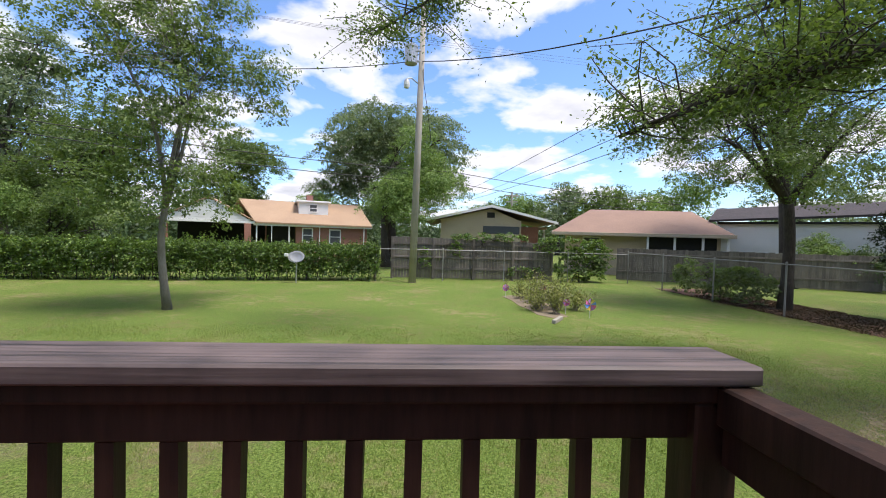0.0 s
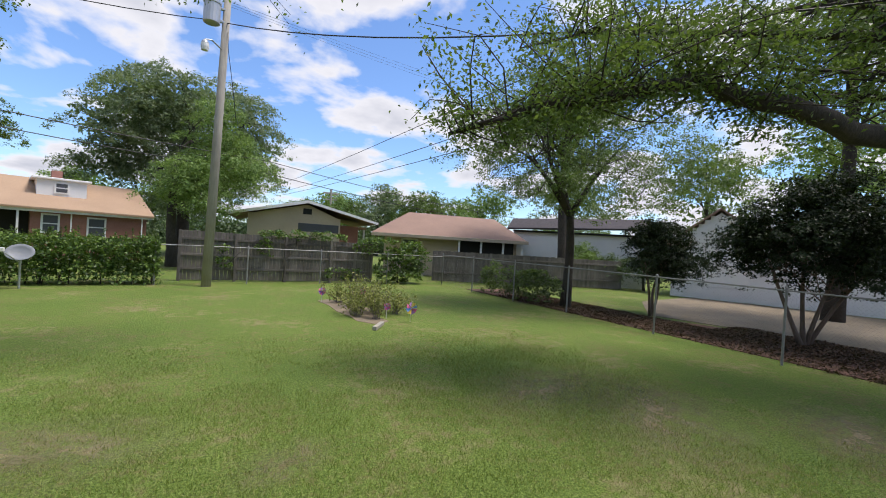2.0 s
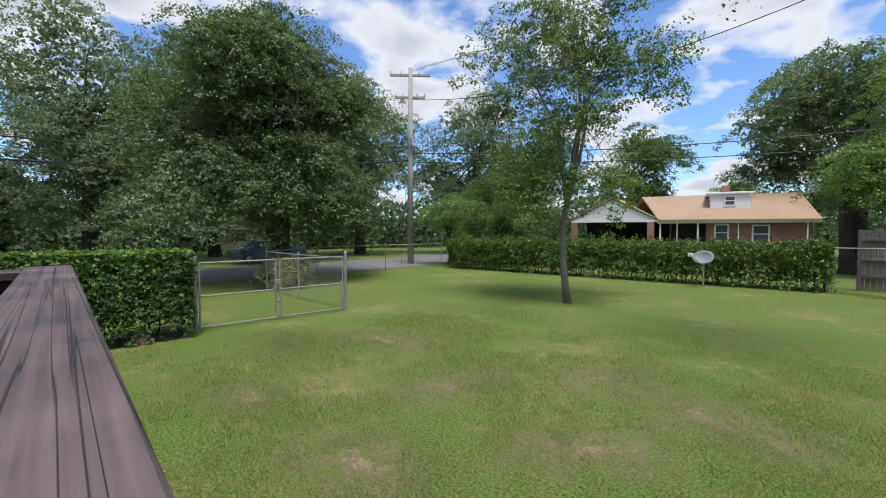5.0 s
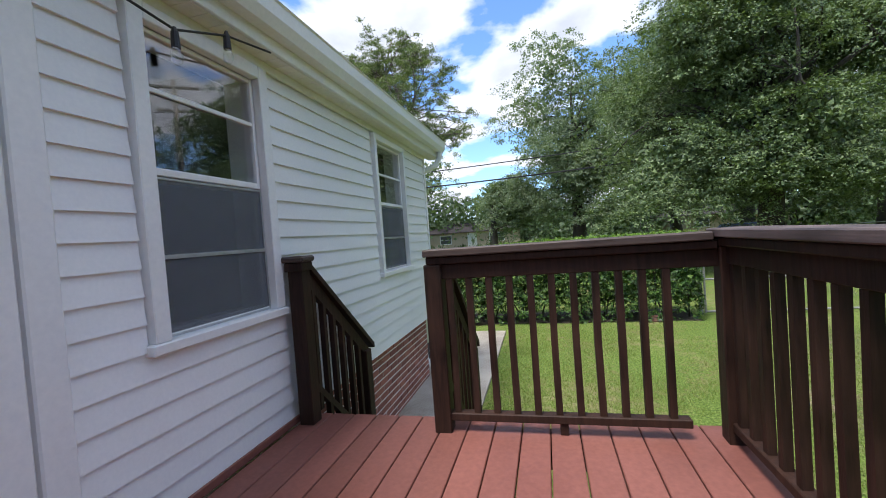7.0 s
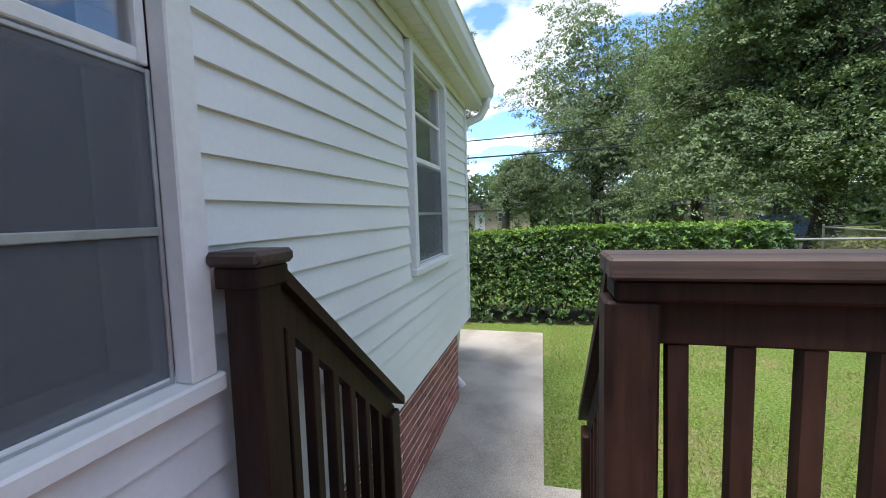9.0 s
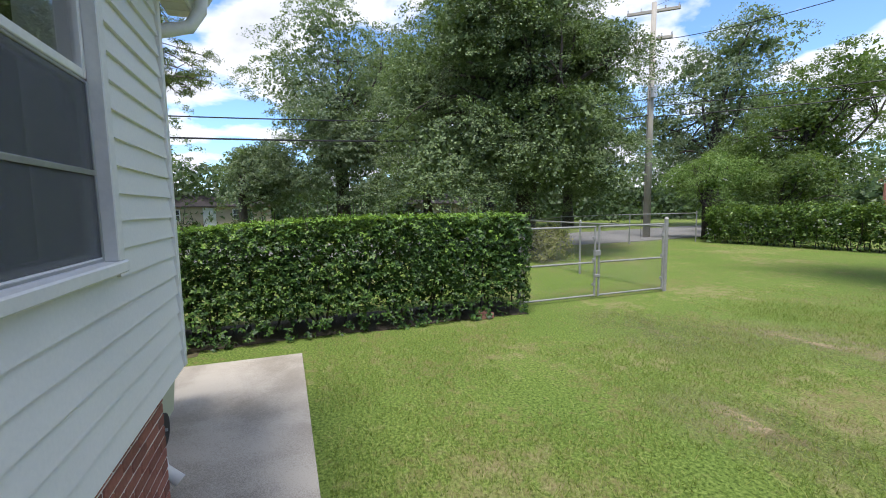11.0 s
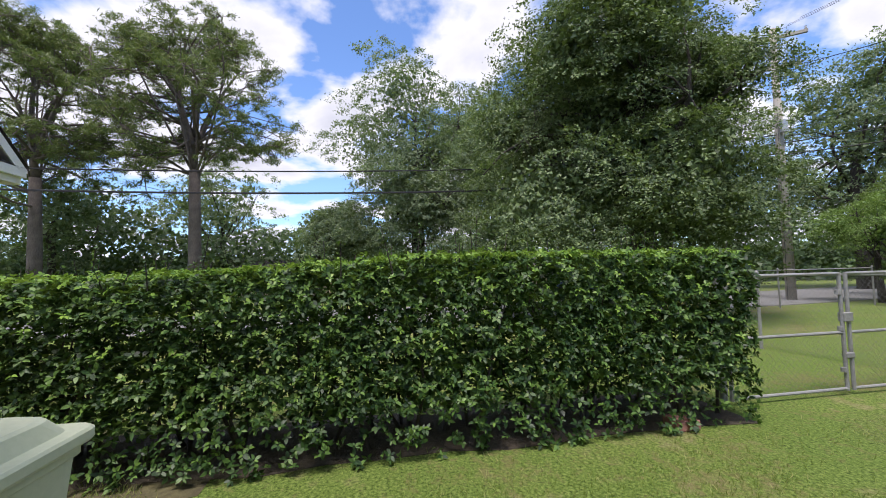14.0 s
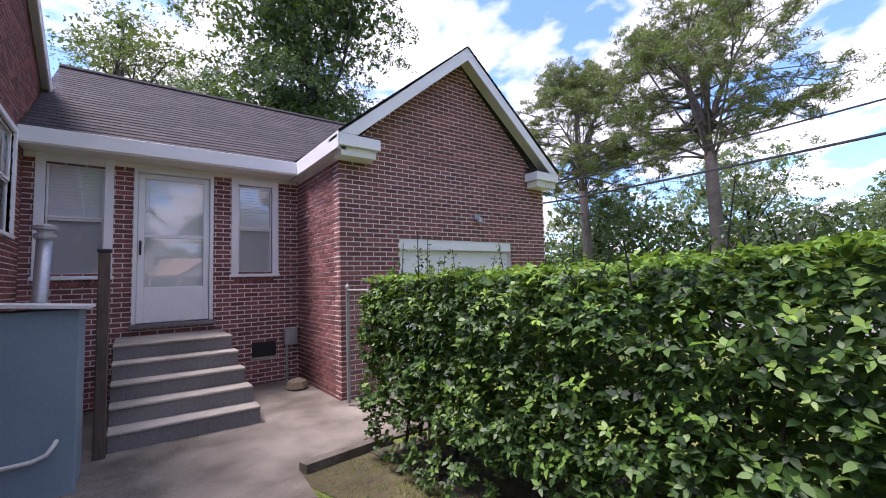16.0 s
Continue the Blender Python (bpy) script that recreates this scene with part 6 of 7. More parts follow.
def dish():
    d = thing("satellite_dish", (-4.35, 17.5, 0), "grey satellite dish on a short pole by the hedge", "satellite dish")
    part("mast", Shape().tube([(-4.35, 17.5, -0.05), (-4.35, 17.5, 0.95)], 0.03, 8), M_GALV, d)
    m = Matrix.Translation((-4.33, 17.42, 1.03)) @ Matrix.Rotation(radians(62), 4, "X")
    prof = [(0.0, 0.0), (0.12, 0.01), (0.22, 0.035), (0.31, 0.075), (0.315, 0.07), (0.22, 0.025), (0.0, -0.012)]
    s = Shape().lathe([(max(r, 0.001), h) for r, h in prof], (0, 0, 0), 22)
    s.v = [tuple(m @ Vector((v[0] * 1.05, v[1] * 0.82, v[2]))) for v in s.v]
    part("reflector", s, M_DISH, d, smooth=True)
    part("feed_arm", Shape().tube([(-4.35, 17.4, 0.78), (-4.45, 17.1, 0.95), (-4.62, 17.02, 1.12)], 0.015, 6), M_GALV, d)
    part("receiver", Shape().box(-4.7, -4.55, 16.98, 17.08, 1.08, 1.2, 0.015), M_WHITE_PLASTIC, d)


dish()


# ---- flower bed ----
M_PETALS = [surface_flat("pinwheel_" + n, c, c2, 0.4) for n, c, c2 in (("pink", (0.6, 0.1, 0.3), (0.75, 0.2, 0.42)), ("blue", (0.1, 0.25, 0.7), (0.15, 0.4, 0.8)), ("yellow", (0.75, 0.5, 0.05), (0.85, 0.6, 0.1)), ("purple", (0.35, 0.15, 0.55), (0.45, 0.25, 0.65)))]


def pinwheel(x, y, h, size, label):
    p = thing("pinwheel", (x, y, 0), label, "pinwheel", group="pinwheels in the flower bed")
    part("stick", Shape().tube([(x, y, -0.03), (x, y, h)], 0.008, 6), M_WHITE_PLASTIC, p)
    for k in range(8):
        a0, a1 = k * math.tau / 8, (k + 0.85) * math.tau / 8
        c = Vector((x, y - 0.02, h))
        q = lambda a, r, o: c + Vector((math.cos(a) * r, -o, math.sin(a) * r))
        part("blade", Shape().add([q(a0, 0.01, 0), q(a0, size, 0.0), q(a1, size * 0.85, size * 0.35), c + Vector((0, -0.03, 0))], [(0, 1, 2), (0, 2, 3)]), M_PETALS[(k + int(x * 10)) % 4] if size > 0.13 else M_PETALS[0 if k % 2 else 3], p)


pinwheel(4.99, 10.75, 0.36, 0.17, "rainbow pinwheel on a white stick")
pinwheel(4.55, 11.3, 0.33, 0.11, "small pink pinwheel on a stick")
pinwheel(4.5, 13.2, 0.5, 0.12, "pink pinwheel among the flowers")
pinwheel(3.55, 14.3, 0.35, 0.13, "pink and purple pinwheel by the bed")
bed = [(3.5, 14.6), (3.62, 13.6), (3.58, 12.6), (3.72, 11.8), (3.7, 11.1), (4.05, 10.6), (4.5, 10.95), (4.4, 11.6), (4.75, 12.3), (4.6, 13.3), (4.3, 14.2), (3.9, 14.9)]
solid("flower_bed", Shape().prism([(x, y, -0.05) for x, y in bed], (0, 0, 0.058)), M_SAND, "sandy flower bed with loose edging", "flower bed", kind="structure")
solid("edging_log", Shape().box(-0.35, 0.35, -0.05, 0.05, 0, 0.09, 0.01, Matrix.Translation((3.95, 10.25, 0.0)) @ Matrix.Rotation(radians(55), 4, "Z")), M_POLE, "short pale timber edging the bed", "timber", loc=(3.95, 10.25, 0))


def flower_clump(x, y, seed, h, mat):
    rng = np.random.default_rng(seed)
    t = thing("flowering_plant", (x, y, 0), "thin yellow-green flowering plant in the bed", "plant", group="plants in the flower bed")
    st, arr = Shape(), []
    for _ in range(16):
        top = np.array([x + rng.normal() * 0.28, y + rng.normal() * 0.28, h * rng.uniform(0.5, 1.1)])
        b = np.array([x + rng.normal() * 0.08, y + rng.normal() * 0.08, 0])
        st.tube([tuple(b), tuple((b + top) / 2 + rng.normal(size=3) * 0.03), tuple(top)], [0.008, 0.006, 0.003], 4, caps=False)
        k = 34
        tt = rng.uniform(0.25, 1.05, (k, 1))
        arr.append(leaf_array(rng, b + (top - b) * tt + rng.normal(size=(k, 3)) * 0.06, np.tile(np.array([0, 0, 1.0]), (k, 1)), 0.08, 0.4, 0.9))
    part("stalk", st, M_BARK_PALE, t)
    leaf_part("leaves", np.concatenate(arr), mat, t)


M_LEAF_STRAW = leaf_material("straw_leaf", (0.12, 0.14, 0.04), (0.24, 0.26, 0.07), (0.42, 0.38, 0.16), 0.6, 0.3)
for i, (x, y, h) in enumerate([(4.3, 11.3, 0.85), (4.0, 12.2, 0.9), (4.6, 12.4, 0.95), (4.2, 13.3, 0.85), (4.8, 13.6, 0.7), (3.9, 11.7, 0.6), (5.1, 12.0, 0.6), (4.5, 11.9, 0.8), (4.1, 14.2, 0.6)]):
    flower_clump(x, y, 40 + i, h, M_LEAF_STRAW)


def string_lights():
    s = thing("string_lights", (-1.6, WY + 0.18, 2.8), "black string lights with clear bulbs under the eave", "string lights")
    part("cable", Shape().tube([(-0.9, WY + 0.2, 2.8), (-1.2, WY + 0.18, 2.72), (-1.49, WY + 0.17, 2.7), (-1.77, WY + 0.17, 2.8), (-2.1, WY + 0.16, 2.86)], 0.005, 6), M_WIRE, s)
    for x, z in ((-1.49, 2.63), (-1.77, 2.74)):
        sk = part("socket", Shape().lathe([(0.006, 0.08), (0.014, 0.06), (0.017, 0.0)], (x, WY + 0.17, z), 10), M_WIRE, s)
        part("bulb", Shape().lathe([(0.014, 0.0), (0.022, -0.025), (0.02, -0.05), (0.006, -0.065)], (x, WY + 0.17, z - 0.001), 12), M_GLASS, sk)


string_lights()


# ---- neighbours' houses ----
def local(o, u):
    o, u = Vector((*o, 0)), Vector((*u, 0)).normalized()
    n = Vector((u.y, -u.x, 0))
    return Matrix.Translation(o) @ Matrix((u, n, Vector((0, 0, 1)))).transposed().to_4x4()


def far_window(h, m, a, b, z0, z1, glass=None):
    w = part("window", Shape().box(a, b, 0.0, 0.05, z0, z1, 0.01, m), M_TRIM, h)
    part("pane", Shape().box(a + 0.09, b - 0.09, 0.05, 0.058, z0 + 0.09, (z0 + z1) / 2 - 0.03, 0, m), glass or M_SCREEN, w)
    part("pane", Shape().box(a + 0.09, b - 0.09, 0.05, 0.058, (z0 + z1) / 2 + 0.03, z1 - 0.09, 0, m), glass or M_SCREEN, w)


def tri_prism(m, pts, y0, y1):
    return Shape().prism([m @ Vector((u, y0, z)) for u, z in pts], m.to_3x3() @ Vector((0, y1 - y0, 0)))


def house_brick():
    m = local((-10.4, 28.9), (0.95, 0.31))
    h = thing("brick_house", (-8, 31, 0), "brick bungalow with tan roof and white gabled carport", "house")
    part("wall", Shape().box(1.0, 7.9, -7, -1.5, 0, 2.7, 0.0, m).box(2.9, 7.9, -1.5, -0.4, 0, 2.62, 0, m), M_BRICK_PALE, h)
    roof = Shape().prism([m @ Vector(p) for p in [(0.3, 0.1, 2.7), (8.2, 0.0, 2.66), (8.1, -4.6, 4.45), (-1.0, -4.6, 4.5)]], (0, 0, -0.1))
    roof.prism([m @ Vector(p) for p in [(-1.0, -4.6, 4.5), (8.1, -4.6, 4.45), (8.2, -8, 2.7), (-2.4, -8, 2.7)]], (0, 0, -0.1))
    part("roof", roof, M_ROOF_TAN, h)
    gab = thing("carport", m @ Vector((-2.5, 0, 0)), "open carport with white sided gable", "carport")
    part("gable", tri_prism(m, [(-5.0, 2.72), (0.1, 2.72), (-2.45, 4.05)], -0.08, 0.0), M_SIDING, gab)
    for i in range(9):
        z = 2.75 + i * 0.14
        k = (4.05 - z) / 1.33 * 2.5
        part("siding_board", Shape().box(-2.45 - k, -2.45 + k, 0.001, 0.02, z, z + 0.1, 0, m), M_SIDING, gab)
    rf = Shape().prism([m @ Vector(p) for p in [(-5.3, 0.12, 2.66), (-2.45, 0.12, 4.15), (-2.45, -5.0, 4.3), (-5.3, -5.0, 2.66)]], (0, 0, 0.06))
    rf.prism([m @ Vector(p) for p in [(0.35, 0.12, 2.66), (0.35, -5.0, 2.66), (-2.45, -5.0, 4.3), (-2.45, 0.12, 4.15)]], (0, 0, 0.06))
    part("roof", rf, M_ROOF_TAN, gab)
    part("beam", Shape().box(-5.1, 0.3, -0.06, 0.06, 2.55, 2.71, 0.01, m), M_TRIM, gab)
    part("pillar", Shape().box(-0.35, 0.05, -0.3, 0.08, 0, 2.55, 0.01, m), M_BRICK_PALE, gab)
    part("pillar", Shape().box(-5.1, -4.7, -0.3, 0.08, 0, 2.55, 0.01, m), M_BRICK_PALE, gab)
    # Near-black back wall paints the shade inside the carport.
    part("shade_back_wall", Shape().box(-5.0, 1.0, -5.2, -5.0, 0, 2.7, 0, m), M_DARK, gab)
    part("side_wall", Shape().box(0.9, 1.0, -5.0, -1.5, 0, 2.7, 0, m), M_BRICK_PALE, gab)
    for u, w in ((0.35, 0.09), (1.3, 0.06), (2.4, 0.09), (4.45, 0.06), (7.6, 0.06)):
        part("porch_post", Shape().box(u, u + w, -0.2, -0.2 + w, 0, 2.5, 0.005, m), M_TRIM, h)
    part("fascia", Shape().box(0.2, 8.2, -0.15, -0.05, 2.45, 2.66, 0.01, m), M_TRIM, h)
    # Dark sheet painted as the shade under the porch roof.
    part("porch_shade", Shape().box(1.0, 2.9, -1.49, -1.4, 0, 2.6, 0, m), M_DARK, h)
    mw = m @ Matrix.Translation((0, -0.4, 0))
    far_window(h, mw, 3.3, 4.05, 1.35, 2.4)
    far_window(h, mw, 5.15, 6.0, 1.25, 2.35)
    d = part("dormer", Shape().box(3.15, 5.25, -4.6, -1.9, 3.0, 4.3, 0.0, m), M_SIDING, h)
    part("dormer_roof", Shape().box(2.95, 5.45, -4.9, -1.75, 4.3, 4.42, 0.02, m), M_TRIM, d)
    far_window(d, m @ Matrix.Translation((0, -1.9, 0)), 3.85, 4.5, 3.55, 4.2)
    part("chimney", Shape().box(3.9, 4.4, -5.1, -4.6, 4.0, 5.05, 0.02, m), M_BRICK_PALE, h)


house_brick()


def house_tan():
    m = local((5.2, 27.6), (1, -0.12))
    h = thing("tan_house", (5, 30, 0), "tan bungalow with low gable and brown roof edge", "house")
    part("wall", Shape().box(-3.0, 2.3, -8, 0, 0, 3.25, 0, m), M_TAN_WALL, h)
    part("gable", tri_prism(m, [(-3.0, 3.2), (2.3, 3.2), (0.3, 4.0)], -0.1, 0.004), M_TAN_WALL, h)
    r = Shape().prism([m @ Vector(p) for p in [(-4.1, 0.5, 3.05), (0.3, 0.5, 4.1), (0.3, -8, 4.1), (-4.1, -8, 3.05)]], (0, 0, 0.1))
    r.prism([m @ Vector(p) for p in [(0.3, 0.5, 4.1), (4.6, 0.5, 3.1), (4.6, -8, 3.1), (0.3, -8, 4.1)]], (0, 0, 0.1))
    part("roof", r, M_ROOF_BROWN, h)
    part("rake_board", Shape().prism([m @ Vector(p) for p in [(-4.1, 0.52, 3.0), (0.3, 0.52, 4.05), (4.6, 0.52, 3.05), (4.6, 0.52, 3.2), (0.3, 0.52, 4.22), (-4.1, 0.52, 3.17)]], m.to_3x3() @ Vector((0, 0.04, 0))), M_TRIM, h)
    part("window", Shape().box(-0.2, 2.2, 0.0, 0.04, 2.35, 2.85, 0.01, m), M_SCREEN, h)
    part("vent", Shape().box(0.05, 0.55, 0.005, 0.04, 3.4, 3.75, 0.01, m), M_DARK, h)
    part("side_wall", Shape().box(2.3, 3.6, -6, -1, 0, 2.9, 0, m), M_BRICK_PALE, h)
    s = thing("low_house", (8.5, 29, 0), "small tan porch with white posts", "house")
    part("roof", Shape().box(7.6, 9.6, 28.5, 31, 2.75, 2.9, 0.02), M_ROOF_TAN, s)
    for x in (7.8, 8.7, 9.4):
        part("post", Shape().box(x, x + 0.12, 28.55, 28.67, 0, 2.75, 0.01), M_TRIM, s)
    part("wall", Shape().box(7.7, 9.5, 30, 31, 0, 2.75, 0), M_TAN_WALL, s)


house_tan()


def house_brown():
    m = local((9.6, 26.4), (0.872, -0.489))
    h = thing("brown_roof_house", (15, 27, 0), "low house under a wide brown shingle roof", "house")
    part("wall", Shape().box(0.4, 9.0, -7.5, -0.7, 0, 2.6, 0, m), M_TAN_WALL, h)
    # Dark sheet stands in for shade in the open carport.
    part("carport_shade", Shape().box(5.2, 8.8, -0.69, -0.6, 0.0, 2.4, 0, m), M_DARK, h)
    r = Shape()
    A, B, C, D = (-0.3, 0.2, 2.62), (9.6, 0.2, 2.55), (9.6, -8.5, 2.6), (-0.3, -8.5, 2.62)
    R0, R1 = (1.6, -4.0, 4.3), (7.8, -4.0, 4.15)
    for poly in ((A, B, R1, R0), (B, C, R1), (C, D, R0, R1), (D, A, R0)):
        r.prism([m @ Vector(p) for p in poly], (0, 0, -0.08))
    part("roof", r, M_ROOF_BROWN, h)
    part("fascia", Shape().box(-0.3, 9.6, 0.2, 0.25, 2.4, 2.6, 0.01, m), M_TAN_WALL, h)
    for u in (5.2, 6.6, 8.0, 9.2):
        part("post", Shape().box(u, u + 0.12, -0.1, 0.0, 0, 2.45, 0.005, m), M_TRIM, h)
    far_window(h, m @ Matrix.Translation((0, -0.7, 0)), 1.5, 2.6, 1.5, 2.35)


house_brown()


def white_building():
    m = local((18.6, 24.0), (0.72, -0.69))
    h = thing("white_workshop", (21, 23, 0), "long white sided workshop with dark roof edge", "building")
    part("wall", Shape().box(0, 8.5, -6, 0, 0, 3.4, 0, m), M_SIDING, h)
    for i in range(14):
        part("siding_board", Shape().box(3.2, 8.5, 0.001, 0.03, 0.4 + 0.21 * i, 0.58 + 0.21 * i, 0, m), M_SIDING, h)
    part("roof", Shape().prism([m @ Vector(p) for p in [(-0.4, 0.5, 3.4), (8.9, 0.5, 3.75), (8.9, -3, 4.6), (-0.4, -3, 4.3)]], (0, 0, 0.12)), M_SHINGLE, h)
    # Dark strip stands in for the shade below the eave.
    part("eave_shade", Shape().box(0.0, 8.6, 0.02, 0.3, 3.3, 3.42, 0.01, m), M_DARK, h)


white_building()


def garage_white():
    m = local((23.4, 15.6), (0.38, -0.925))
    g = thing("white_garage", (25, 12, 0), "white wooden garage with gable and lap siding", "garage")
    part("wall", Shape().box(0, 12.5, -5, 0, 0, 3.0, 0, m), M_TRIM, g)
    part("gable", tri_prism(m, [(0, 3.0), (4.4, 3.0), (2.2, 4.7)], -0.15, 0.0), M_SIDING, g)
    for i in range(7):
        z = 3.02 + 0.22 * i
        k = (4.7 - z) / 1.7 * 2.15
        part("siding_board", Shape().box(2.2 - k, 2.2 + k, 0.001, 0.03, z, z + 0.19, 0, m), M_SIDING, g)
    for i in range(3):
        part("siding_board", Shape().box(0.0, 7.6, 0.001, 0.03, 0.02 + 0.22 * i, 0.22 + 0.22 * i, 0, m), M_SIDING, g)
    r = Shape().prism([m @ Vector(p) for p in [(-0.3, 0.25, 2.95), (2.2, 0.25, 4.85), (2.2, -5, 4.85), (-0.3, -5, 2.95)]], (0, 0, 0.1))
    r.prism([m @ Vector(p) for p in [(2.2, 0.25, 4.85), (4.7, 0.25, 2.95), (4.7, -5, 2.95), (2.2, -5, 4.85)]], (0, 0, 0.1))
    part("roof", r, M_ROOF_BROWN, g)
    part("side_roof", Shape().box(4.5, 12.8, -5, 0.3, 3.0, 3.12, 0.02, m), M_ROOF_BROWN, g)
    part("garage_door", Shape().box(0.9, 3.6, 0.001, 0.05, 0.7, 2.5, 0.01, m), M_TRIM, g)
    part("lamp", Shape().box(4.0, 4.3, 0.0, 0.12, 1.5, 1.75, 0.02, m), M_GALV, g)


garage_white()


def street_house(o, u, w, label):
    m = local(o, u)
    h = thing("street_house", (*o, 0), label, "house")
    part("wall", Shape().box(0, w, -7, 0, 0, 2.2, 0, m), M_TAN_WALL, h)
    r = Shape()
    for poly in (((-0.5, 0.5, 2.15), (w + 0.5, 0.5, 2.15), (w - 2, -3.5, 3.2), (2, -3.5, 3.2)), ((w + 0.5, 0.5, 2.15), (w + 0.5, -7.5, 2.15), (w - 2, -3.5, 3.2)), ((-0.5, -7.5, 2.15), (-0.5, 0.5, 2.15), (2, -3.5, 3.2)), ((w + 0.5, -7.5, 2.15), (-0.5, -7.5, 2.15), (2, -3.5, 3.2), (w - 2, -3.5, 3.2))):
        r.prism([m @ Vector(p) for p in poly], (0, 0, -0.08))
    part("roof", r, M_SHINGLE, h)
    far_window(h, m, 1.5, 2.8, 0.9, 1.9)
    far_window(h, m, w - 3.2, w - 1.6, 0.9, 1.9)
    part("door", Shape().box(w / 2 - 0.5, w / 2 + 0.5, 0.001, 0.05, 0, 2.0, 0.01, m), M_TRIM, h)


street_house((-44, -12.5), (-0.05, 1), 10.0, "low house with grey hip roof across the street")
street_house((-43, 12), (-0.2, 1), 11.0, "pale house half hidden behind street trees")


def parked_car():
    x, y = -26.5, 10.6
    M_CAR = surface_flat("car_paint", (0.05, 0.08, 0.14), (0.07, 0.11, 0.18), 0.25)
    c = thing("parked_car", (x, y, 0), "dark blue parked saloon car across the street", "car")
    prof = [(-2.1, 0.35), (-2.15, 0.75), (-1.3, 0.9), (-0.75, 1.38), (0.6, 1.4), (1.25, 0.98), (2.1, 0.85), (2.2, 0.5), (2.1, 0.3)]
    part("body", Shape().prism([(x - 0.8, y + u, z) for u, z in prof], (1.6, 0, 0)), M_CAR, c)
    part("side_window", Shape().prism([(x + 0.805, y + u, z) for u, z in [(-1.1, 0.93), (-0.7, 1.3), (0.55, 1.32), (1.0, 0.97)]], (0.01, 0, 0)), M_SCREEN, c)
    for u in (-1.35, 1.35):
        w = part("wheel", Shape().tube([(x + 0.62, y + u, 0.32), (x + 0.82, y + u, 0.32)], 0.32, 16), M_WIRE, c)
        part("rim", Shape().tube([(x + 0.821, y + u, 0.32), (x + 0.835, y + u, 0.32)], 0.2, 12), M_GALV, w)


parked_car()

# ---- trees near and far ----
R = np.random.default_rng(5)


def crown_tree(base, c, r, leaves, size, mat, seed, label, n=12, trunk=0.3, clumps=240, clump=0.9, name="tree", shell=0.6, limbs=16, low=False, core=0.12):
    return tree(name, (*base, 0), label, lumps(np.random.default_rng(seed), c, r, n, max(r) * 0.42, low), int(leaves * 1.5), size * 0.82, mat, trunk, c[2], seed, clump=clump, clumps=int(clumps * 1.25), limbs=limbs, shell=shell, droop=0.4, core=core, tri=True, tufts=18)


crown_tree((-1.5, 40), (-1.7, 40, 8.8), (7.0, 6.0, 6.4), 56000, 0.28, M_LEAF_GREY, 61, "broad tall oak behind the houses", 16, 0.5, 330, 1.1, low=True)
crown_tree((-1.3, 27.5), (0.3, 27.3, 5.4), (2.7, 2.4, 3.9), 28000, 0.16, M_LEAF_LIGHT, 62, "bright green tree beside the brick house", 10, 0.28, 170, 0.7, low=True)
crown_tree((-16, 38), (-15.2, 37, 6.6), (4.2, 3.6, 4.6), 26250, 0.22, M_LEAF_OAK, 63, "leafy tree behind the ivy hedge", 9, 0.25, 140, 0.75, low=True)
crown_tree((-16, 22.5), (-16, 22.5, 5.4), (4.0, 3.6, 3.8), 29750, 0.19, M_LEAF_OAK, 64, "dense tree at the yard's corner", 10, 0.3, 170, 0.85, low=True)
crown_tree((-24, 27), (-24, 27, 8), (5.5, 5, 6.5), 27000, 0.27, M_LEAF_GREY, 65, "tall tree across the street", 12, 0.4, 190, 1.1, low=True)
crown_tree((-31, 20), (-31, 20, 9), (5, 5, 7), 29750, 0.27, M_LEAF_GREY, 66, "tall street tree in full leaf", 12, 0.4, 180, 1.1, low=True)
crown_tree((-29.3, 2.3), (-29.7, 3.4, 8.6), (5.4, 5.0, 7.6), 60000, 0.21, M_LEAF_GREY, 67, "tall grey-green oak across the street", 14, 0.45, 260, 1.0, shell=0.5, low=True)
crown_tree((-30, -3.5), (-31, -2.5, 3.4), (3.2, 3.2, 2.9), 21000, 0.22, M_LEAF_GREY, 68, "rounded tree across the street", 9, 0.3, 130, 0.9)
crown_tree((-27, 11), (-27, 11.5, 7.0), (4.5, 4.5, 5.5), 29750, 0.24, M_LEAF_BROAD, 69, "dark tree over the street", 10, 0.4, 180, 1.0, low=True)
crown_tree((-36, 10), (-36, 8, 8.5), (5, 5, 7), 22750, 0.31, M_LEAF_GREY, 70, "tall tree beyond the street", 10, 0.4, 150, 1.2, low=True)
crown_tree((-17.2, 17.6), (-16.9, 17.7, 2.6), (2.2, 1.8, 2.1), 19250, 0.10, M_LEAF_LIGHT, 72, "bright green rounded shrub by the street corner", 8, 0.12, 130, 0.5, "shrub")
crown_tree((-14.6, 18.6), (-14.3, 19.3, 2.3), (2.0, 1.8, 1.7), 7000, 0.16, M_LEAF_OAK, 73, "green shrub behind the hedge", 7, 0.12, 90, 0.55, "shrub")
crown_tree((-14.0, 6.7), (-14.0, 6.7, 0.6), (0.8, 0.8, 0.6), 2500, 0.14, M_LEAF_STRAW, 74, "clump of brown dry foliage under the oak", 6, 0.04, 40, 0.3, "dry_shrub")
crown_tree((-13, -20), (-12.8, -20.3, 12.0), (3.4, 3.4, 7.8), 50000, 0.27, M_LEAF_DARK, 75, "tall dark tree behind the house roof", 12, 0.4, 380, 0.9, low=True)
crown_tree((-6, -26), (-7, -27, 12), (4.5, 4.5, 5), 6000, 0.22, M_LEAF_PINE, 76, "thin tall tree behind the roof", 10, 0.3, 90, 0.8, shell=0.4)
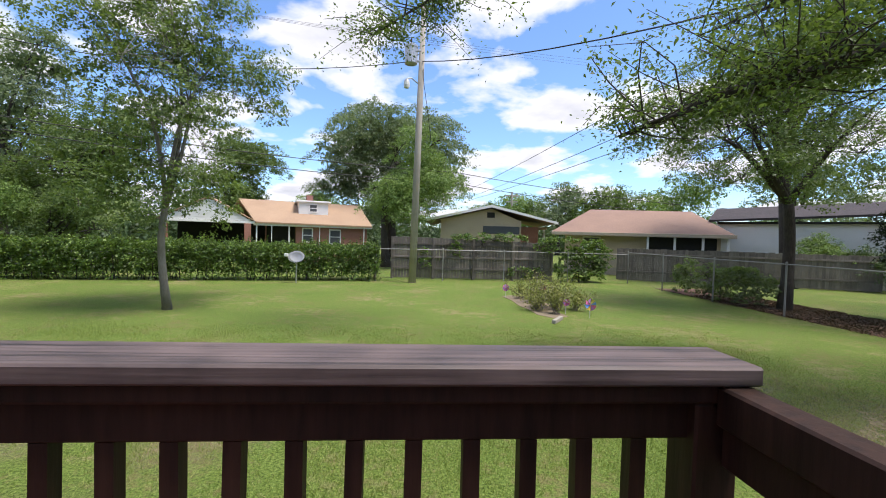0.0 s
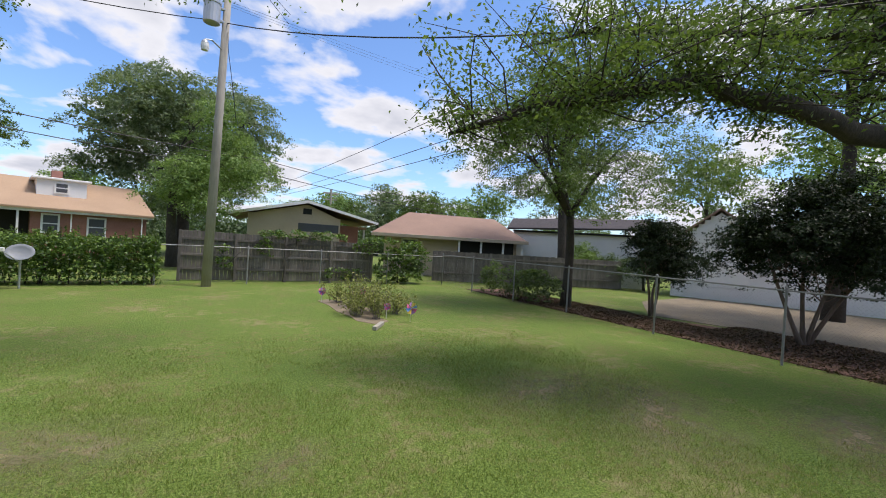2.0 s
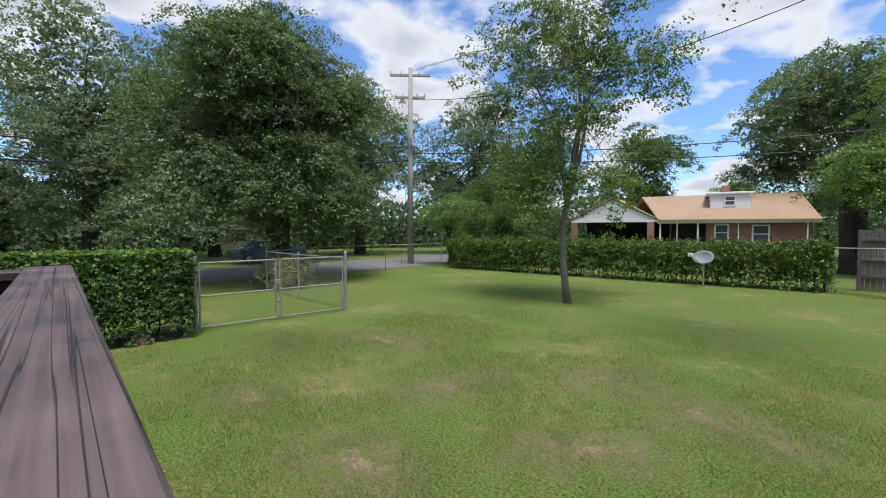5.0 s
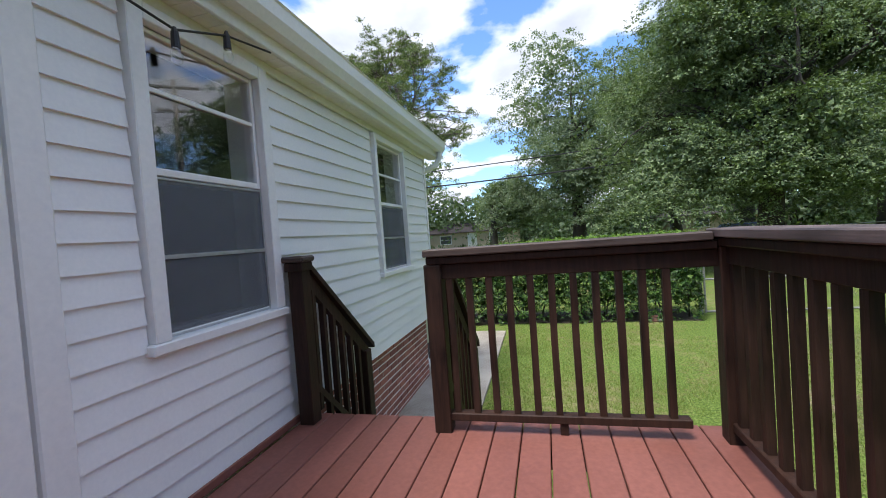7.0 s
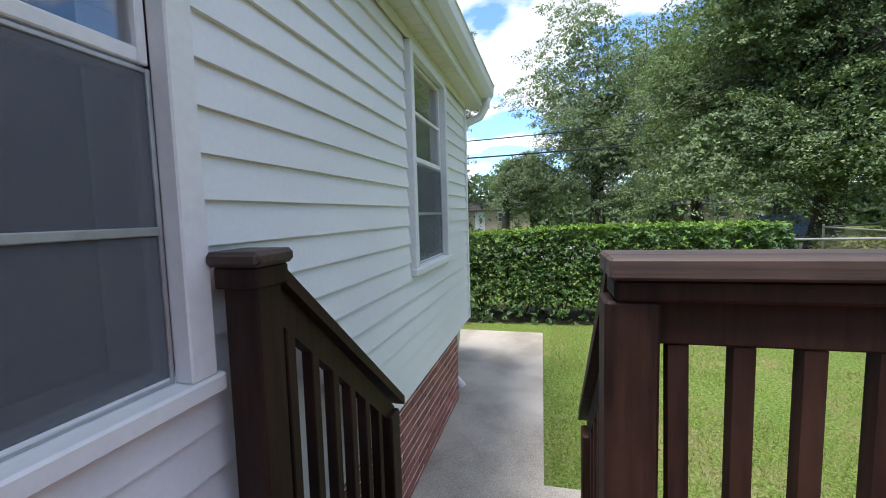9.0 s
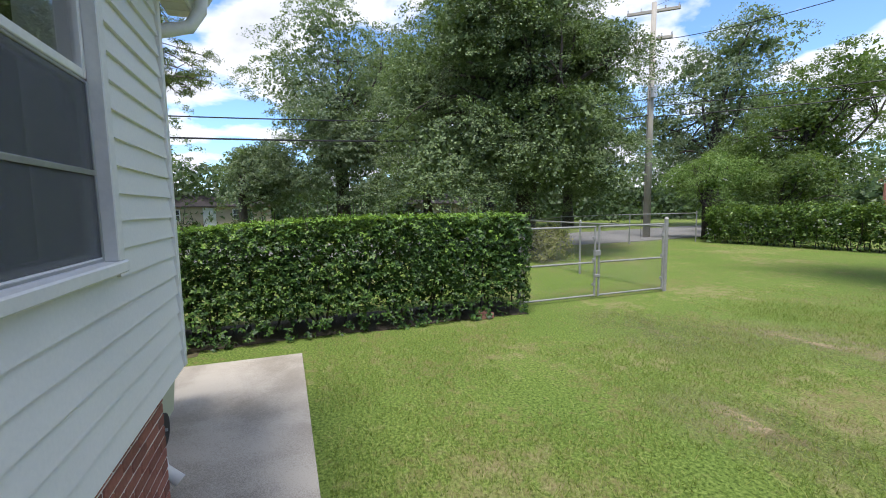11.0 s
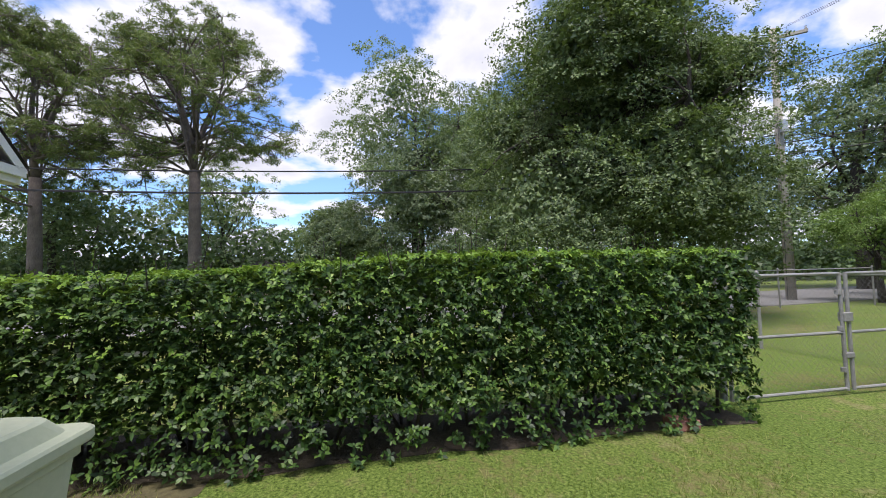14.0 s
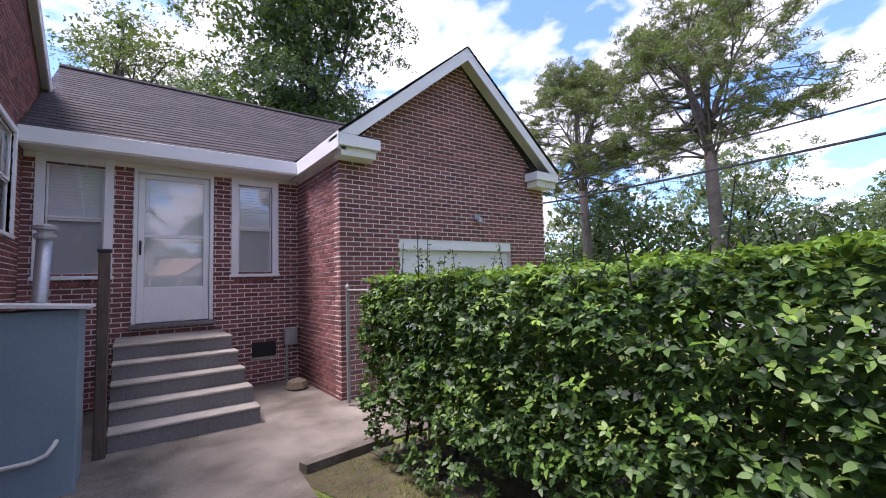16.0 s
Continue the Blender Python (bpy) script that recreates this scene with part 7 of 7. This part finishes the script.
for i, (x, y, z, rr_) in enumerate([(16, 62, 5, 5), (21, 58, 6, 4.5), (27, 54, 5.5, 5), (33, 50, 6, 5), (40, 40, 7, 6), (12, 66, 4.5, 4), (-13, 58, 4.5, 4.5), (-7, 62, 4, 4), (45, 26, 8, 6), (40, 12, 8, 6), (46, -2, 8, 7), (-45, 22, 8, 7), (-48, -14, 7, 7), (-42, -24, 6, 6)]):
    crown_tree((x, y), (x, y, z), (rr_, rr_, z * 0.95), 7000, 0.4, M_LEAF_GREY if i > 10 else (M_LEAF_LIGHT, M_LEAF_GREY, M_LEAF_OAK)[i % 3], 80 + i, "distant tree closing the view", 9, 0.3, 110, 1.0, limbs=5)
for i, (x, y, z, s) in enumerate([(21.2, 20.2, 1.7, 1.2), (22.4, 18.7, 1.3, 1.1), (23.6, 17.4, 1.6, 1.3)]):
    crown_tree((x, y), (x, y, z), (s, s, z * 0.8), 4500, 0.13, M_LEAF_DARK if i else M_LEAF_LIGHT, 110 + i, "dark green shrub before the white building" if i else "light green shrub before the white building", 6, 0.08, 50, 0.4, "shrub", limbs=5)
for i, (x, y, z, rr_) in enumerate([(19, 19.5, 10, 3.6), (22, 8, 11, 4.5), (30, 5, 11, 5), (19, 4, 10, 3.5)]):
    crown_tree((x, y), (x, y, z), (rr_, rr_, 4.0), 12000, 0.24, (M_LEAF_LIGHT, M_LEAF_OAK)[i % 2], 120 + i, "tall tree over the neighbour's plot", 9, 0.3, 150, 0.85, shell=0.35)

tree("camellia", (14.0, 10.3, 0), "dark glossy camellia bush on slim stems", [(14.3, 10.3, 2.5, 1.35, 1.2, 1.0), (14.6, 9.9, 1.9, 1.1, 1.0, 0.7), (14.2, 10.5, 3.1, 0.8, 0.8, 0.5)], 24000, 0.085, M_LEAF_CAMELLIA, 0.05, 2.0, 51, M_BARK_SMOOTH, clump=0.4, clumps=150, limbs=12, core=0.15, droop=0.5, tri=True, wide=0.8,
     stems=[(13.8, 10.5, 1.9), (14.2, 10.3, 2.1), (14.5, 10.0, 2.0)], category="shrub")
tree("camellia", (13.9, 5.95, 0), "large dark camellia with several bare stems", [(14.2, 6.0, 3.0, 1.7, 1.6, 1.4), (13.6, 7.2, 2.7, 1.0, 1.0, 0.8), (14.4, 4.6, 2.8, 1.5, 1.4, 1.2), (14.2, 5.8, 4.0, 1.1, 1.0, 0.6)], 56000, 0.085, M_LEAF_CAMELLIA, 0.06, 2.4, 52, M_BARK_SMOOTH, clump=0.48, clumps=260, limbs=20, core=0.15, droop=0.5, tri=True, wide=0.8,
     stems=[(13.4, 6.6, 2.2), (13.9, 6.0, 2.4), (14.3, 5.4, 2.3), (14.6, 4.8, 2.2)], category="shrub")
tree("fence_shrub", (11.6, 14.6, 0), "sprawling green shrub behind the wire fence", [(11.7, 16.0, 0.75, 0.7, 1.4, 0.7), (11.7, 13.8, 0.7, 0.75, 1.3, 0.6)], 6000, 0.11, M_LEAF_OAK, 0.03, 0.7, 53, clump=0.3, clumps=90, limbs=8, category="shrub")
tree("vine", (8.6, 20.2, 0), "ivy smothering the end of the board fence", [(8.7, 20.2, 0.9, 1.3, 0.35, 0.9), (7.6, 20.1, 1.9, 1.2, 0.3, 0.35), (9.3, 20.4, 1.5, 0.9, 0.4, 0.7)], 6500, 0.13, M_LEAF_IVY, 0.03, 1.2, 54, clump=0.3, clumps=110, limbs=6, category="climbing plant")
tree("vine", (3.2, 20.1, 0), "vine trailing over the board fence top", [(4.2, 20.35, 2.1, 2.2, 0.25, 0.2), (2.4, 20.1, 1.5, 0.25, 0.1, 0.5), (1.0, 20.05, 1.0, 0.3, 0.1, 0.6), (5.6, 20.1, 0.5, 1.0, 0.12, 0.35)], 2600, 0.11, M_LEAF_IVY, 0.015, 1.8, 55, clump=0.18, clumps=70, limbs=8, category="climbing plant")


def oak_limb():
    """The long oak limb that reaches over the lawn, with its leafy twigs."""
    rng = np.random.default_rng(31)
    t = thing("oak_branch", (12.6, 0.6, 4.0), "thick dark oak limb with leafy twigs over the lawn", "branch")
    line = [(12.5, 0.8, 4.3), (10.8, 2.2, 4.0), (9.1, 3.4, 4.05), (7.8, 4.0, 4.35), (6.6, 4.7, 4.6), (5.7, 5.4, 4.45), (4.7, 6.1, 4.25), (3.6, 6.8, 3.75)]
    main = []
    for p, q in zip(line, line[1:]):
        for k in range(3):
            f = k / 3
            main.append(tuple(p[i] * (1 - f) + q[i] * f + rng.normal() * 0.07 for i in range(3)))
    main.append(line[-1])
    wood = Shape().tube(main, [0.2 * (1 - k / 22) ** 0.8 + 0.012 for k in range(22)], 10)
    high = [(12.5, 0.7, 6.5), (8, 4.0, 8.4), (4, 6.8, 8.6), (1.6, 8.4, 7.6), (0.4, 9.0, 6.9), (-0.7, 9.1, 6.2)]
    wood.tube(high, [0.18, 0.12, 0.07, 0.045, 0.03, 0.012], 8)
    mid = [(12.5, 0.8, 5.2), (9.5, 4.2, 6.0), (7.6, 6.0, 6.2), (6.3, 6.7, 6.1), (5.2, 7.2, 5.7)]
    wood.tube(mid, [0.15, 0.09, 0.06, 0.035, 0.012], 8)
    arrs = []

    def twigs(line, i0, n, reach, per, droop):
        for _ in range(n):
            k = rng.uniform(i0, len(line) - 1.001)
            i = int(k)
            p = np.array(line[i]) * (1 - k + i) + np.array(line[i + 1]) * (k - i)
            q = p + rng.normal(size=3) * reach * np.array([1, 1, 0.5]) + np.array([0, 0, droop])
            pts = limb_points(p, q, rng, 0.12, 4)
            wood.tube(pts, [0.016, 0.012, 0.008, 0.004], 4, caps=False)
            tt = rng.uniform(0.3, 1.1, (per, 1))
            arrs.append(leaf_array(rng, p + (q - p) * tt + rng.normal(size=(per, 3)) * 0.15, np.tile(np.array([0, 0, 1.0]), (per, 1)), 0.08, 0.5, 0.8))

    twigs(main, 9.0, 110, 0.65, 75, 0.15)
    twigs(main, 1.0, 60, 0.9, 85, 0.8)
    twigs(mid, 0.8, 80, 0.8, 75, 0.1)
    twigs(high, 0.8, 30, 0.9, 36, 0.2)
    twigs(high, 3.2, 46, 0.45, 90, -0.15)
    part("limb", wood, M_BARK, t, smooth=True)
    leaf_part("leaves", np.concatenate(arrs), M_LEAF_OAK, t)


oak_limb()


def pine(base, h, r, seed, label):
    """A tall pine: bare lower trunk that forks into rising leaders, wandering limbs, needle tufts in a round open crown."""
    rng = np.random.default_rng(seed)
    x, y = base
    t = thing("pine_tree", (x, y, 0), label, "tree")
    wood, arrs = Shape(), []
    fork = np.array([x + 0.2, y, h * 0.44])
    wood.tube([(x, y, -0.05), (x + 0.05, y, h * 0.15), (x + 0.12, y, h * 0.3), tuple(fork)], [0.46, 0.38, 0.34, 0.31], 12)
    leaders = []
    for k in range(5):
        a = k * math.tau / 5 + rng.normal() * 0.3
        out = 0.0 if k == 0 else r * rng.uniform(0.3, 0.5)
        top = np.array([x + math.cos(a) * out, y + math.sin(a) * out, h * (0.97 if k == 0 else rng.uniform(0.76, 0.9))])
        foot = fork + np.array([0, 0, h * 0.06 * (k % 3)])
        lp = limb_points(foot, top, rng, 0.06, 9)
        wood.tube(lp, [(0.24 if k == 0 else 0.19) * (1 - 0.85 * s / 8) for s in range(9)], 8)
        leaders += [(lp[s], 0.13 * (1 - 0.7 * s / 8)) for s in range(1, 8)]
    low = [((x + 0.1, y, h * f), 0.1) for f in (0.3, 0.34, 0.38, 0.42)]
    cz, rz = h * 0.64, h * 0.35
    for i in range(86):
        d = unit(rng.normal(size=3))
        if d[2] < -0.75:
            d[2] *= -1
        q = np.array([x, y, cz]) + d * np.array([r, r, rz]) * rng.uniform(0.72, 1.05)
        pool = low if i % 9 == 0 else leaders
        cost = [np.linalg.norm(q - np.array(p)) + (3.0 if p[2] > q[2] + 0.3 else 0) + rng.uniform(0, 2.0) for p, _ in pool]
        p, lr = pool[int(np.argmin(cost))]
        lp = limb_points(p, q, rng, 0.12, 7)
        wood.tube(lp, [max(lr * 0.8 * (1 - 0.8 * s / 6), 0.03) for s in range(7)], 5)
        for s in range(2, 7):
            for _ in range(0 if s < 3 else 2 if s < 4 else 4):
                c = np.array(lp[s]) + rng.normal(size=3) * np.array([0.6, 0.6, 0.36])
                wood.tube([lp[s], tuple((np.array(lp[s]) + c) / 2 + rng.normal(size=3) * 0.1), tuple(c)], [0.024, 0.018, 0.012], 4, caps=False)
                n = 56
                arrs.append(leaf_array(rng, c + rng.normal(size=(n, 3)) * np.array([0.17, 0.17, 0.09]), rng.normal(size=(n, 3)) * 0.7 + np.array([0, 0, 0.8]), 0.3, 0.3, 0.6, 0.1))
    part("trunk", wood, M_BARK_PINE, t, smooth=True)
    leaf_part("needles", np.concatenate(arrs)[:, :3], M_LEAF_PINE, t)


def woods():
    """Dense far woods that close the view all round."""
    rng = np.random.default_rng(17)
    n = 115000
    a = rng.uniform(0, math.tau, n)
    top = np.array([5.5 + 2.6 * noise.noise(Vector((math.cos(q) * 5, math.sin(q) * 5, 1.0))) + 2.0 * noise.noise(Vector((math.cos(q) * 16, math.sin(q) * 16, 4.0))) for q in a])
    west = np.clip(-np.cos(a), 0, 1)
    rad = 74 - 26 * west + rng.normal(size=n) * 2.0
    z = top * rng.uniform(0, 1, n) ** 1.25
    at = np.stack([np.cos(a) * rad, np.sin(a) * rad, z], axis=1)
    f = np.stack([-np.cos(a), -np.sin(a), np.full(n, 0.6)], axis=1)
    m = 50000
    b = rng.uniform(0, math.tau, m)
    far = 77 - 26 * np.clip(-np.cos(b), 0, 1) + rng.normal(size=m)
    low = np.stack([np.cos(b) * far, np.sin(b) * far, 3.4 * rng.uniform(0, 1, m)], axis=1)
    bank = leaf_array(rng, low, np.stack([-np.cos(b), -np.sin(b), np.full(m, 0.3)], axis=1), 1.1, 0.9, 0.5)[:, 1:]
    me = fast_mesh("far_woods", np.concatenate([leaf_array(rng, at, f, 0.6, 0.85, 0.7)[:, 1:], bank]), 3, M_LEAF_DARK)
    tagged(new("far_woods", me), "dark dense woods closing the distance", "woods", kind="stuff")


woods()
pine((-33.7, -11.2), 19.0, 6.2, 91, "tall spreading pine with open crown")
pine((-35.5, -21.0), 18.5, 5.6, 92, "tall pine with bare lower trunk")


# ---- bark and leaf litter ----
def litter(n, seed):
    """Chips and dry leaves lying over the mulch bed beyond the wire fence."""
    rng = np.random.default_rng(seed)
    y = rng.uniform(-1, 15.5, n)
    x = 11.0 + rng.uniform(0, 1, n) ** 0.8 * np.where(y < 8, 4.2, 2.6)
    z = 0.03 + np.array([0.05 * abs(noise.noise(Vector((a * 1.7, b * 1.7, 0)))) for a, b in zip(x, y)])
    arr = leaf_array(rng, np.stack([x, y, z], axis=1), np.tile(np.array([0, 0, 1.0]), (n, 1)), 0.085, 0.5, 0.55, 0.3)
    me = fast_mesh("leaf_litter", arr, 4, M_LITTER)
    return tagged(new("leaf_litter", me), "reddish brown bark chips and dry leaves", "leaf litter", kind="stuff")


litter(26000, 12)


# ---- grass blades near the walked line ----
def grass(x0, x1, y0, y1, n, seed, avoid, lift=0.0):
    rng = np.random.default_rng(seed)
    at = np.stack([rng.uniform(x0, x1, n), rng.uniform(y0, y1, n), np.zeros(n)], axis=1)
    keep = np.ones(n, bool)
    for a, b, c, d in avoid:
        keep &= ~((at[:, 0] > a) & (at[:, 0] < b) & (at[:, 1] > c) & (at[:, 1] < d))
    thin = np.array([noise.noise(Vector((p[0] * 0.9, p[1] * 0.9, 3.3))) + 0.5 * noise.noise(Vector((p[0] * 3.1, p[1] * 3.1, 7.7))) for p in at])
    for px, py, pr, _ in PATCHES:
        near = np.hypot(at[:, 0] - px, at[:, 1] - py) / pr
        keep &= rng.uniform(size=n) < np.clip(0.25 + 0.7 * near, 0.2, 1.0)
    keep &= rng.uniform(size=n) < np.clip(0.85 - 1.7 * thin, 0.05, 1.0)
    edge = np.minimum(np.minimum(at[:, 0] - x0, x1 - at[:, 0]) / 2.0, (y1 - at[:, 1]) / 3.0)
    keep &= rng.uniform(size=n) < np.clip(edge, 0, 1)
    at = at[keep]
    at[:, 2] = [ground_z(p[0], p[1]) + lift for p in at]
    m = len(at)
    a = rng.uniform(0, math.tau, m)
    h = rng.uniform(0.016, 0.046, m)
    side = np.stack([np.cos(a), np.sin(a), np.zeros(m)], axis=1) * 0.0035
    lean = np.stack([rng.normal(size=m) * 0.5, rng.normal(size=m) * 0.5, np.ones(m)], axis=1) * h[:, None]
    arr = np.stack([at - side, at + side, at + lean], axis=1)
    me = fast_mesh("grass", arr, 3, M_BLADE)
    return tagged(new("grass", me), "short green lawn grass blades", "grass", kind="stuff")


grass(-8.6, 7.5, -0.62, 10.0, 380000, 71, [(-4.2, 1.2, -0.8, 0.98)])
grass(-8.75, -7.98, -4.85, -2.1, 60000, 72, [], 0.01)
